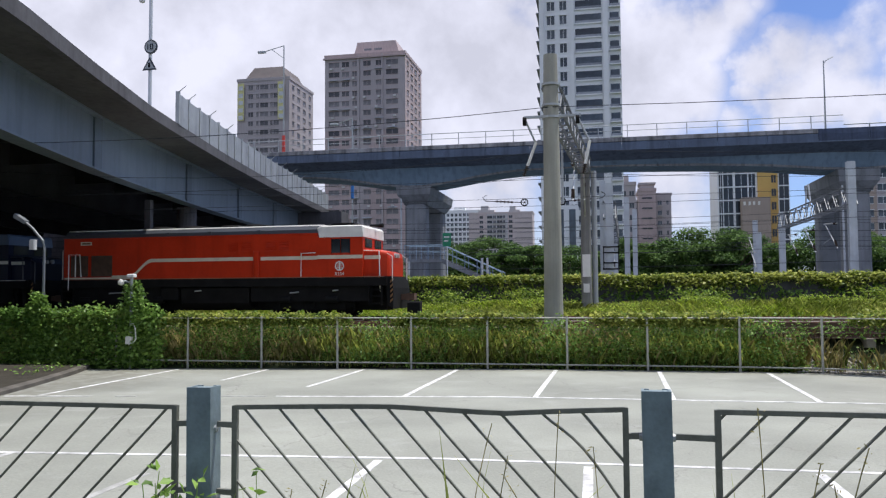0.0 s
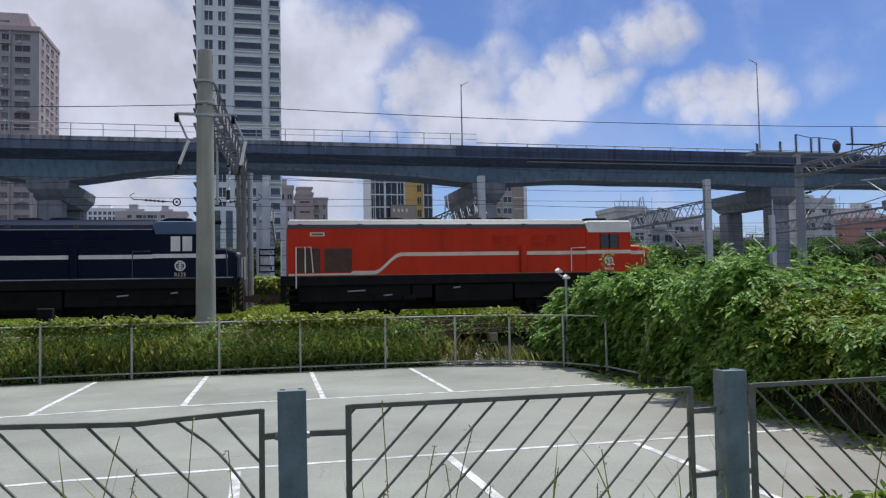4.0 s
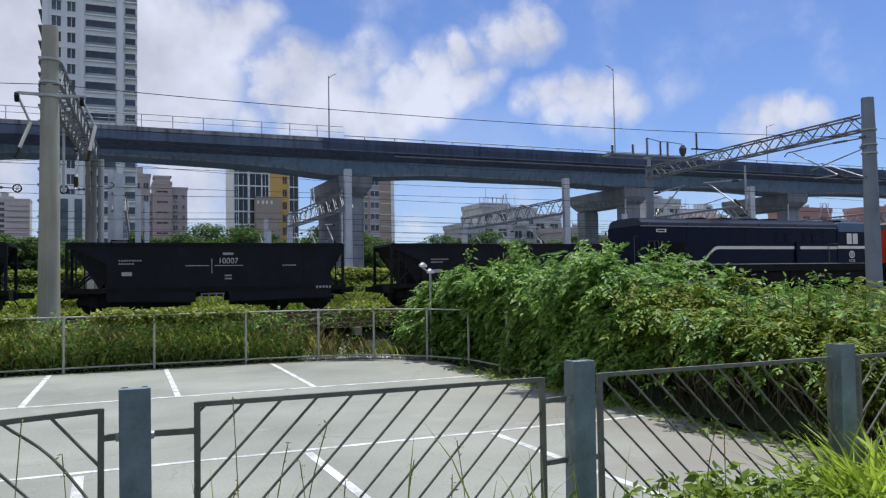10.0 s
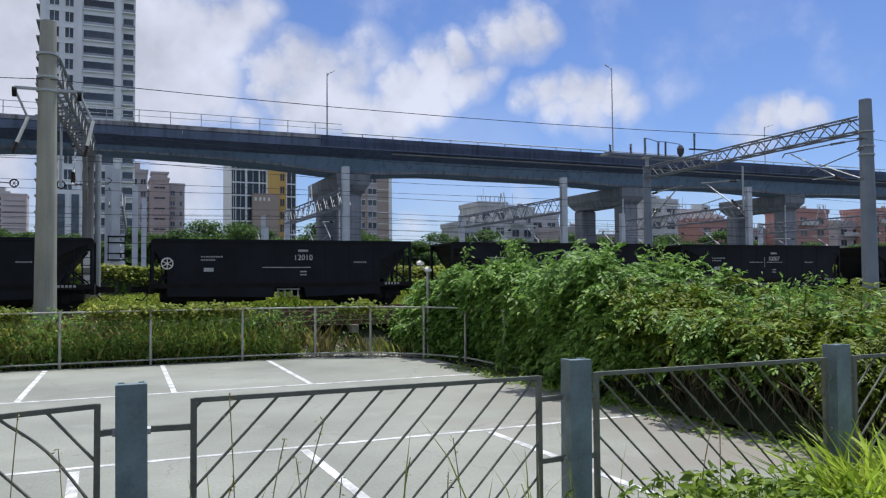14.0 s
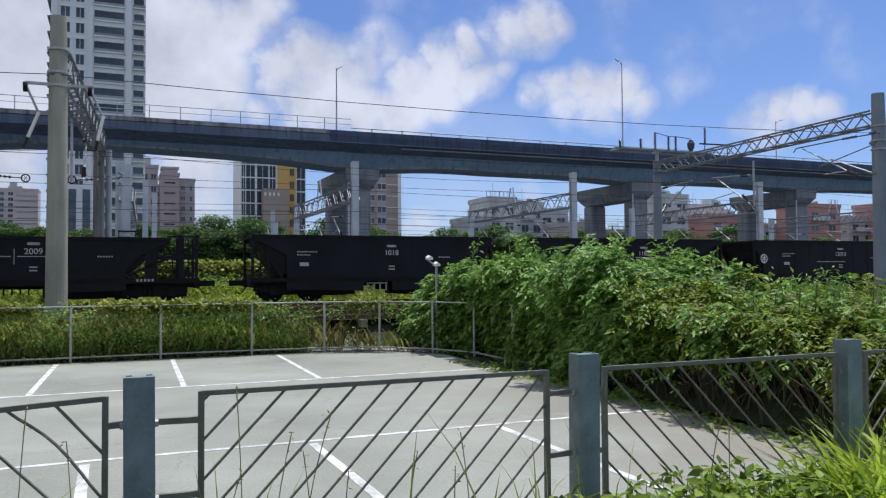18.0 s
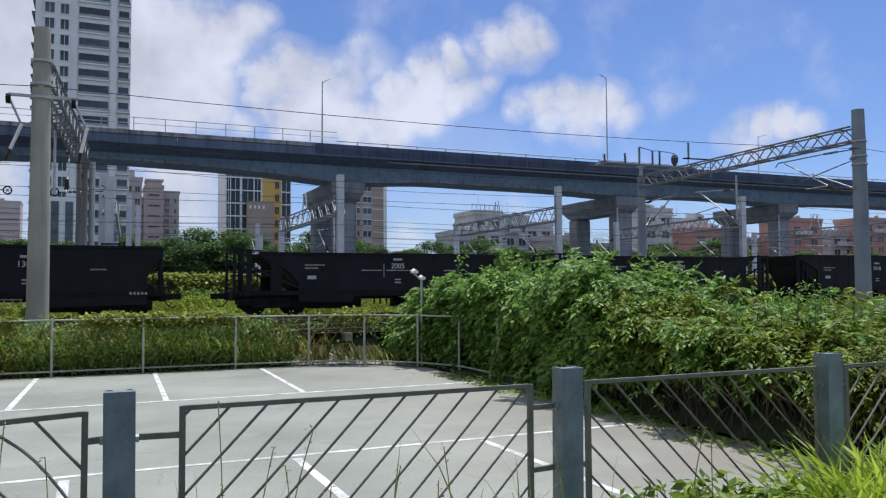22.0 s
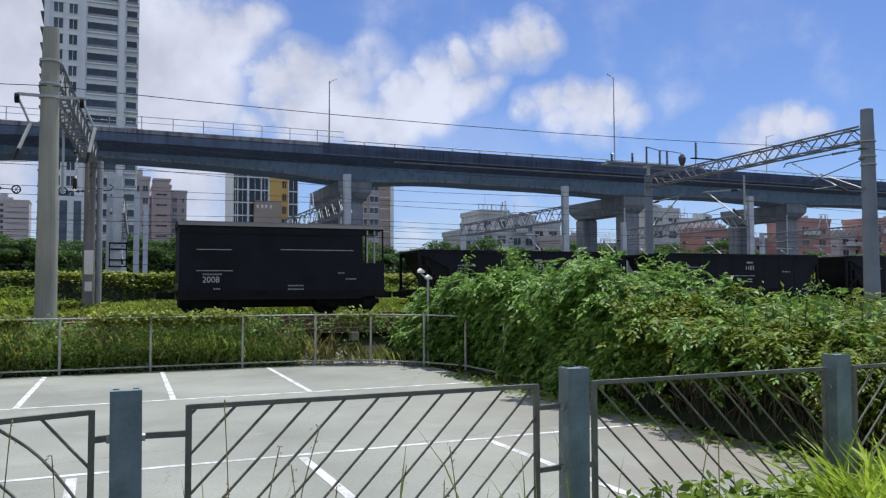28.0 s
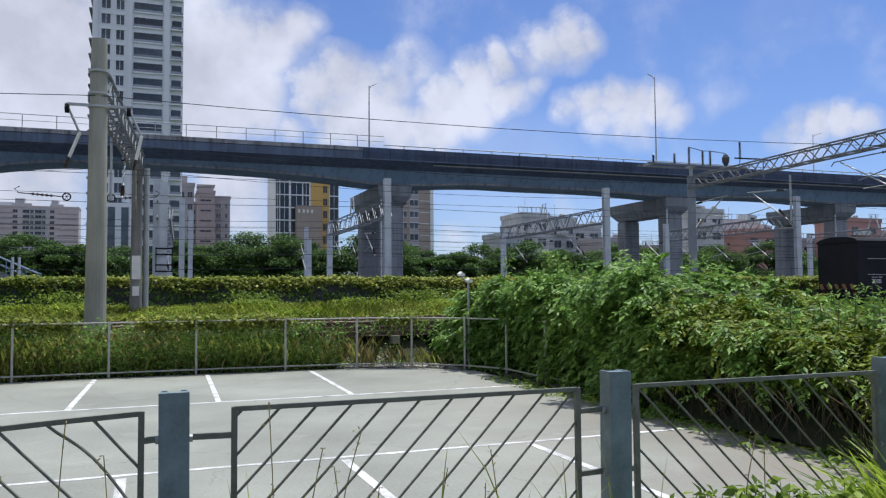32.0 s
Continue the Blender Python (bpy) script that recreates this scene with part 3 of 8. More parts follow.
def tufts(name, at, tall, material, rng, width=0.003, lean=0.5):
    """Long arching grass leaves, three quads each."""
    n = len(at)
    at = np.asarray(at, float)
    tall = np.broadcast_to(np.asarray(tall, float), (n,))[:, None] * rng.uniform(0.45, 1.15, (n, 1))
    a = rng.uniform(0, 2 * np.pi, (n, 1))
    way = np.concatenate([np.cos(a), np.sin(a), np.zeros((n, 1))], 1) * lean * rng.uniform(0.2, 1.3, (n, 1))
    b = a + rng.normal(size=(n, 1)) * 0.7
    side = np.concatenate([-np.sin(b), np.cos(b), np.zeros((n, 1))], 1) * width * rng.uniform(0.6, 1.4, (n, 1))
    bend = rng.uniform(0.05, 0.55, (n, 1))
    up = np.array([0, 0, 1.0])
    rows = []
    for u, w in ((0, 0.7), (0.4, 1.0), (0.75, 0.7), (1.0, 0.08)):
        c = at + up * tall * (u - bend * u ** 3) + way * tall * u ** 1.8
        rows += [c - side * w, c + side * w]
    v = np.stack(rows, 1).reshape(-1, 3)
    i = np.arange(n)[:, None] * 8
    f = np.concatenate([i + [0, 1, 3, 2], i + [2, 3, 5, 4], i + [4, 5, 7, 6]], 0)
    return fast_mesh(name, v, f, material)


def fronds(name, at, reach, count, size, material, rng, out=None, droop=0.45, slim=0.4):
    """Drooping sprays: leaflets in two rows along short arching stalks."""
    n = len(at)
    at = np.asarray(at, float)
    way = rng.normal(size=(n, 3)) * 0.7
    if out is not None:
        way += out
    way[:, 2] = way[:, 2] * 0.5 - droop * 0.3
    way /= np.linalg.norm(way, axis=1, keepdims=True) + 1e-9
    side = np.cross(way, [0, 0, 1.0])
    side /= np.linalg.norm(side, axis=1, keepdims=True) + 1e-9
    k = np.arange(count)
    u = (0.15 + 0.85 * k / (count - 1))[None, :, None]
    ln = (reach * rng.uniform(0.6, 1.3, (n, 1, 1)))
    pos = at[:, None] + way[:, None] * ln * u - np.array([0, 0, 1.0]) * ln * droop * u ** 2
    sg = np.where(k % 2 == 0, 1.0, -1.0)[None, :, None]
    sg = sg * (1 - 0.9 * (k == count - 1))[None, :, None]
    lw = way[:, None] * 0.75 + side[:, None] * sg * 0.8 + rng.normal(size=(n, count, 3)) * 0.22
    lw[:, :, 2] -= droop * (0.5 + u[:, :, 0] * 0.7)
    lw = lw.reshape(-1, 3)
    lw /= np.linalg.norm(lw, axis=1, keepdims=True)
    pos = pos.reshape(-1, 3)
    m = len(pos)
    sz = np.repeat(np.broadcast_to(np.asarray(size, float), (n,)), count)[:, None] * rng.uniform(0.6, 1.2, (m, 1))
    nor = np.array([0, 0, 1.0]) + rng.normal(size=(m, 3)) * 0.35
    sd = np.cross(lw, nor)
    sd /= np.linalg.norm(sd, axis=1, keepdims=True) + 1e-9
    tp = np.cross(sd, lw)
    mid = pos + lw * sz * 0.42
    w = sz * slim * 0.5
    v = np.stack([pos, mid + sd * w + tp * w * 0.35, pos + lw * sz, mid - sd * w + tp * w * 0.35], 1).reshape(-1, 3)
    base = np.arange(m)[:, None] * 4
    return fast_mesh(name, v, np.concatenate([base + [0, 1, 2], base + [0, 2, 3]], 0), material)


def blades(name, at, tall, material, rng, width=0.012, lean=0.35):
    n = len(at)
    at = np.asarray(at, float)
    tall = np.broadcast_to(np.asarray(tall, float), (n,))[:, None] * rng.uniform(0.5, 1.2, (n, 1))
    a = rng.uniform(0, 2 * np.pi, (n, 1))
    tilt = np.concatenate([np.cos(a), np.sin(a), np.zeros((n, 1))], 1) * lean * rng.uniform(0.2, 1.3, (n, 1))
    side = np.concatenate([-np.sin(a), np.cos(a), np.zeros((n, 1))], 1) * width
    up = np.array([0, 0, 1.0])
    mid = at + up * tall * 0.55 + tilt * tall * 0.3
    tip = at + up * tall * 0.95 + tilt * tall
    v = np.stack([at - side, at + side, mid + side * 0.8, tip, mid - side * 0.8], 1).reshape(-1, 3)
    f = np.arange(n * 5).reshape(n, 5)
    return fast_mesh(name, v, f, material)

# ---- ground and lot ----
def build_ground():
    xs = [-3000, -400, -120, -60, -40, -25, -16, -13, 7.9, 8.6, 12, 20, 30, 45, 60, 120, 400, 3000]
    rows = [(-400, 0.42), (-20, 0.42), (3.95, 0.42), (4.05, -0.06), (20.35, -0.06), (21.1, 0.62), (21.8, 0.98), (24.5, 0.62), (34.5, 0.62), (36, 1.1), (60, 1.1), (120, 1.0), (600, 1.0), (4500, 1.0)]
    g = Geo()
    v = []
    for y, z in rows:
        for x in xs:
            h = z
            if 4 < y < 21 and x > 8:
                h = 0.1
            if 4 < y < 21 and x <= -13:
                h = -0.3
            v.append((x, y, h))
    n = len(xs)
    f = [(j * n + i, j * n + i + 1, (j + 1) * n + i + 1, (j + 1) * n + i) for j in range(len(rows) - 1) for i in range(n - 1)]
    g.add(v, f)
    solo("ground", g, M["earth"], kind="structure", label="weedy brown earth beside the railway tracks", category="ground")


def lot_z(x):
    """The car park falls slightly towards the ramp bridge."""
    return -0.0107 * max(0.0, -2.0 - x)


def build_lot():
    lot = solo("pavement", Geo().prism([(-15.5, lot_z(-15.5)), (-2, 0), (7.6, 0), (7.6, -0.05), (-2, -0.05), (-15.5, lot_z(-15.5) - 0.05)], 4.06, 20.3), M["asphalt"], kind="structure", label="pale grey worn concrete car park with white bay lines", category="car park")
    h = 0.005

    def stripe(p, q, w, paint="line"):
        p, q = Vector((*p, lot_z(p[0]))), Vector((*q, lot_z(q[0])))
        d = (q - p).normalized()
        s = Vector((-d.y, d.x, 0)).normalized() * w / 2
        g = Geo().add([p - s, q - s, q + s, p + s] + [a + Vector((0, 0, h)) for a in (p - s, q - s, q + s, p + s)],
                      [(4, 5, 6, 7), (0, 1, 5, 4), (1, 2, 6, 5), (2, 3, 7, 6), (3, 0, 4, 7)])
        part("bay_line", g, M[paint], lot)
    # far row of bays: fronts on y 15, backs on y 20
    stripe((-12.2, 14.36), (-10.3, 14.47), 0.10)
    stripe((-9.75, 14.5), (-9.3, 14.53), 0.09, "wornline")
    stripe((-8.25, 14.59), (-6.6, 14.69), 0.09, "wornline")
    stripe((-6.4, 14.7), (-2.0, 14.9), 0.10)
    stripe((-2.0, 14.9), (7.3, 15.02), 0.10)
    for k in range(-3, 2):
        x = 1.22 + 2.5 * k
        stripe((x - 0.06, 15.0 + 0.08 * min(0, k) + (1.5 if k == -3 else 0)), (x + 0.05, 20.0), 0.10)
    stripe((-11.52, 14.5), (-11.52, 20.0), 0.10)
    stripe((-8.92, 17.4), (-8.9, 20.0), 0.09)
    # near row: line on y 9.4, bays towards the fence
    stripe((-10.9, 8.95), (-2.0, 9.35), 0.09)
    stripe((-2.0, 9.35), (7.3, 9.43), 0.09)
    for k in range(-4, 3):
        x = -0.28 + 2.45 * k
        if k == -2:
            stripe((x + 0.02, 8.2), (x + 0.04, 4.6), 0.1, "wornline")
            continue
        stripe((x, 9.2 + 0.03 * min(k, 3)), (x + 0.04, 4.6), 0.105)
    # kerb below the near fence
    solo("kerb", Geo().bevel_box(-14, 8, 3.86, 4.06, -0.05, 0.46, 0.02), M["concrete"], kind="structure", label="low concrete retaining kerb under the fence", category="kerb")


build_ground()
build_lot()


# ---- near steel fence ----
FY = 3.66


def build_near_fence():
    top, low = 1.46, 0.62
    posts = [-4.35, -2.10, 0.06, 2.27, 4.23, 6.3, 8.4]
    w, d, t = 0.127, 0.105, 0.012
    fence = thing("steel_fence", (0, FY, 0), "low painted steel fence with slanting bars between folded posts", "fence")
    # folded sheet posts: a C section with lips, open at the back
    sect = [(0, 0), (w, 0), (w, d), (w - 0.035, d), (w - 0.035, d - t), (w - t, d - t), (w - t, t), (t, t), (t, d - t), (0.035, d - t), (0.035, d), (0, d)]
    body = Geo().prism_z(sect, 0.36, 1.55).mesh("post", M["fencepost"])
    plate = Geo().box(t, w - t, t, d - t, 1.535, 1.546).mesh("cap_plate", M["fencepost"])
    bolt = Geo().tube((0, 0.05, 0), (0.014, 0.05, 0), 0.017, n=6).mesh("bolt", M["galv"])
    rng = np.random.default_rng(5)
    for x in posts:
        p = part("post", body, None, fence, "blue-grey painted folded steel post", at=(x, -0.06, -0.02 if x < -1 else 0.0))
        part("cap_plate", plate, None, p)
        for z in (1.345, 1.02):
            for xx in (-0.014, w):
                part("bolt", bolt, None, p, at=(xx, 0, z))
        p.rotation_euler = (radians(rng.uniform(-0.6, 0.6)), radians(rng.uniform(-0.5, 0.5)), radians(rng.uniform(-2, 2)))
    spans = [(-6.3, -4.47, 1), (-4.02, -2.20, 1), (-1.88, -0.02, -1), (0.37, 2.12, 1), (2.48, 4.20, -1), (4.46, 6.2, 1), (6.6, 8.3, -1)]
    s = 0.022
    # spacing, slope and start of the bars, panel by panel
    pitch = {1: (0.191, 1.01, 0.062), 2: (0.1805, 1.07, 0.04), 3: (0.1694, 1.03, 0.04), 4: (0.1636, 1.0, 0.003)}
    for n, (a, b, way) in enumerate(spans):
        bent = n == 2
        top = {0: 1.42, 1: 1.426, 2: 1.432}.get(n, 1.46)

        def zt(x):
            if not bent:
                return top
            u = (x - a) / (b - a)
            return top + float(np.interp(u, [0, 0.25, 0.42, 0.6, 0.7, 0.85, 1], [0, 0.014, 0.02, 0.008, 0, 0.017, 0.03]))
        if bent:
            pts = [Vector((a + (b - a) * k / 14, 0, zt(a + (b - a) * k / 14))) for k in range(15)]
            gt = Geo().loft([[q + Vector((0, y, z)) for y, z in ((-s / 2, -s / 2), (s / 2, -s / 2), (s / 2, s / 2), (-s / 2, s / 2))] for q in pts])
        else:
            gt = Geo().bar((a, 0, top), (b, 0, top), s, s)
        p = part("panel_top_rail", gt, M["fencebar"], fence, "bent top rail" if bent else "")
        part("bottom_rail", Geo().bar((a, 0, low), (b, 0, low), s, s), M["fencebar"], p)
        for x in (a, b):
            part("end_bar", Geo().bar((x, 0, low - 0.02), (x, 0, zt(x) + 0.009), s + 0.004, s + 0.004), M["fencebar"], p)
        for x, o in ((a, -1), (b, 1)):
            reach = min((abs(x - q - (w if o < 0 else 0)) for q in posts), default=0.1)
            for z in (1.345, 1.02):
                part("stub", Geo().bar((x, 0, z), (x + o * reach, 0.0, z + 0.004), 0.022, 0.026), M["fencebar"], p)
        step, slope, shift = pitch.get(n, (0.169, 1.02, 0.04))
        for k in range(-8, 20):
            # each bar leans: from its top end it runs down to one side
            x0 = a + step * k + shift
            x1 = x0 - way * (top - low) / slope
            dx = x0 - x1
            ta, tb = sorted(((a - x1) / dx, (b - x1) / dx))
            u0, u1 = max(0, ta), min(1, tb)
            if u1 - u0 < 0.04:
                continue
            pa = Vector((x1 + dx * u0, 0, low + (top - low) * u0))
            pb = Vector((x1 + dx * u1, 0, zt(x1 + dx * u1) if u1 > 0.999 else low + (top - low) * u1))
            if bent and abs(pb.x - b + 0.375) < 0.07:
                q = [pa.lerp(pb, i / 8) for i in range(9)]
                for i, v in enumerate(q):
                    v.z += 0.05 * math.sin(i / 8 * math.pi) ** 1.5
                gd = Geo().pipe(q, 0.0068, n=6)
            else:
                gd = Geo().tube(pa, pb, 0.0068, n=6)
            part("slanting_bar", gd, M["fencebar"], p)


build_near_fence()


# ---- far chain fence ----
FAR_POSTS = [(-18.2, 20.25), (-15.95, 20.25), (-13.6, 20.25), (-11.39, 20.25), (-9.2, 20.25), (-7.03, 20.25), (-5.0, 20.25), (-2.98, 20.25), (-0.95, 20.25), (1.02, 20.25), (3.18, 20.2), (5.0, 20.05), (6.35, 19.6),
             (7.4, 18.5), (7.95, 17.2), (7.95, 15.2), (8.1, 13.1)]


def build_far_fence():
    f = thing("tube_fence", (0, 0, 0), "galvanised tube fence overgrown with creepers along the car park", "fence")
    post = Geo().tube((0, 0, -0.12), (0, 0, 1.36), 0.03, n=8).mesh("post", M["fencetube"])
    for x, y in FAR_POSTS:
        part("post", post, None, f, at=(x, y, -0.02))
    for k, ((x0, y0), (x1, y1)) in enumerate(zip(FAR_POSTS, FAR_POSTS[1:])):
        if k < 16:
            part("top_rail", Geo().tube((x0, y0, 1.30), (x1, y1, 1.30), 0.017, n=6), M["fencetube"], f)
            part("bottom_rail", Geo().tube((x0, y0, 0.12), (x1, y1, 0.12), 0.02, n=6), M["fencetube"], f)


build_far_fence()


# ---- tracks ----
RAIL_Z = 0.95
# the line bears slightly towards the car park: y of the main track at x
LEAN = 0.03
TURN = -math.degrees(math.atan(LEAN))


def track_y(x, y0=32.09):
    return y0 - LEAN * x


def build_track(y, name, sleepers=True):
    t = thing(name, (0, y, 0), "railway track with worn steel rails on ballast", "railway track", kind="structure")
    t.rotation_euler = (0, 0, radians(TURN))
    bed = [(-2.2, 0.5), (2.2, 0.5), (1.5, RAIL_Z - 0.16), (-1.5, RAIL_Z - 0.16)]
    part("ballast_bed", Geo().prism_x(bed, -90, 160), M["ballast"], t)
    for s in (-1, 1):
        prof = [(-0.06, 0), (0.06, 0), (0.06, 0.012), (0.01, 0.03), (0.01, 0.1), (0.035, 0.11), (0.035, 0.14), (-0.035, 0.14), (-0.035, 0.11), (-0.01, 0.1), (-0.01, 0.03), (-0.06, 0.012)]
        part("rail", Geo().prism_x([(s * 0.57 + a, RAIL_Z - 0.14 + b) for a, b in prof], -90, 160), M["rail"], t)
    sl = Geo().bevel_box(-0.1, 0.1, -1.0, 1.0, RAIL_Z - 0.24, RAIL_Z - 0.14, 0.02).mesh("sleeper", M["sleeper"])
    for k in range(-36, 60):
        part("sleeper", sl, None, t, at=(k * 0.62, 0, 0))


build_track(32.09, "main_track")
build_track(26.6, "side_track")
# hidden from view; added to bounce grey light onto the viaduct
solo("yard_bed", Geo().box(-70, 130, 39.6, 86.0, 0.9, 1.13), M["yardstone"], kind="structure", label="unseen grey yard ballast added to bounce light onto the viaduct", category="ballast")


def build_lot_edges():
    g = Geo().loft([[(x - 0.08, y, -0.15), (x + 0.08, y, -0.15), (x + 0.08, y, -0.03), (x - 0.08, y, 0.01)] for x, y in ((-11.2, 4.2), (-11.95, 12.0), (-12.46, 14.5), (-12.9, 16.0), (-13.75, 18.5), (-14.4, 20.1))])
    solo("kerb_planter", g, M["dirtykerb"], kind="structure", label="low concrete planter kerb along the car park", category="kerb")
    solo("planter_soil", Geo().prism_z([(-30, 4.3), (-11.3, 4.3), (-12.05, 12.0), (-12.56, 14.5), (-13.0, 16.0), (-13.85, 18.5), (-14.5, 20.1), (-30, 20.1)], -0.2, -0.01), M["darksoil"], kind="structure", label="dark soil of the planting strip", category="soil")
    # old rails stacked on the bank
    r = thing("stacked_rails", (0, 21.5, 0.70), "rusty old rails stacked on the bank behind the fence", "rails")
    prof = [(-0.055, 0), (0.055, 0), (0.01, 0.03), (0.01, 0.09), (0.03, 0.1), (0.03, 0.12), (-0.03, 0.12), (-0.03, 0.1), (-0.01, 0.09), (-0.01, 0.03)]
    for k, (y, z) in enumerate(((-0.5, 0.0), (-0.3, 0.0), (-0.12, 0.0), (-0.42, 0.125), (-0.2, 0.125), (-0.34, 0.25))):
        part("old_rail", Geo().prism_x([(y + a, z + b + 0.08) for a, b in prof], 3.6 + 0.33 * (k % 3), 8.6 + 0.2 * (k % 2)), M["rust"], r)
    for x in (4.4, 6.3, 8.2):
        part("timber", Geo().box(x - 0.1, x + 0.1, -0.7, 0.1, -0.14, 0.077), M["sleeper"], r)


build_lot_edges()

# ---- train ----

def nose_at(t):
    """How far along the track the first engine's nose is."""
    return -8.318 + 6.1127 * t + 0.025171 * t * t - 5.74e-5 * t ** 3 + 0.025 * max(0.0, t - 26) ** 2


MOVERS = []


def vehicle(name, off, label, category, group=""):
    ob = thing(name, (nose_at(0) + off, track_y(nose_at(0) + off), RAIL_Z), label, category, group)
    MOVERS.append((ob, off))
    return ob


def wheel_mesh():
    g = Geo()
    for s in (-1, 1):
        n = 20
        prof = [(0.0, 0.50), (0.30, 0.50), (0.36, 0.47), (0.43, 0.47), (0.44, 0.60), (0.36, 0.61), (0.16, 0.57), (0.0, 0.60)]
        rings = [[(r * math.cos(2 * math.pi * i / n), s * y, r * math.sin(2 * math.pi * i / n)) for i in range(n)] for r, y in prof[1:-1]]
        g.loft(rings)
        for k in range(3):
            a = k * 2.09
            g.box(-0.03 + 0.22 * math.cos(a), 0.03 + 0.22 * math.cos(a), min(s * 0.6, s * 0.63), max(s * 0.6, s * 0.63), 0.22 * math.sin(a) - 0.03, 0.22 * math.sin(a) + 0.03)
    g.tube((0, -0.85, 0), (0, 0.85, 0), 0.07, n=10)
    return g.mesh("wheelset", M["dirtblack"])


WHEEL = wheel_mesh()
WHEELSETS = []


def bogie_frame(axles, x):
    """Side frames of a bogie round the given axle places."""
    g = Geo()
    lo, hi = min(axles) - 0.55, max(axles) + 0.55
    for s in (-1, 1):
        y0, y1 = sorted((s * 0.78, s * 0.92))
        poly = [(lo, 0.42), (lo, 0.6), (lo + 0.35, 0.66), (x - 0.5, 0.72), (x + 0.5, 0.72), (hi - 0.35, 0.66), (hi, 0.6), (hi, 0.42), (x + 0.4, 0.3), (x - 0.4, 0.3)]
        g.prism(poly, y0, y1)
        for a in axles:
            g.box(a - 0.14, a + 0.14, min(s * 0.9, s * 1.0), max(s * 0.9, s * 1.0), 0.3, 0.6)
        for k in (-0.16, 0, 0.16):
            g.tube((x + k, s * 0.95, 0.36), (x + k, s * 0.95, 0.6), 0.06, n=8)
    g.box(x - 0.2, x + 0.2, -0.8, 0.8, 0.45, 0.75)
    return g


def add_bogie(parent, axles, x):
    b = part("bogie", bogie_frame(axles, x), M["dirtblack"], parent)
    for a in axles:
        w = part("wheelset", WHEEL, None, b, at=(a, 0, 0.44))
        WHEELSETS.append(w)


def hood_ring(x, w, z0, z1, r=0.22):
    pts = [(x, -w, z0), (x, w, z0), (x, w, z1 - r)]
    for k in range(1, 5):
        a = math.pi / 2 * k / 4
        pts.append((x, w - r + r * math.cos(a), z1 - r + r * math.sin(a)))
    for k in range(0, 5):
        a = math.pi / 2 + math.pi / 2 * k / 4
        pts.append((x, -w + r + r * math.cos(a), z1 - r + r * math.sin(a)))
    return pts


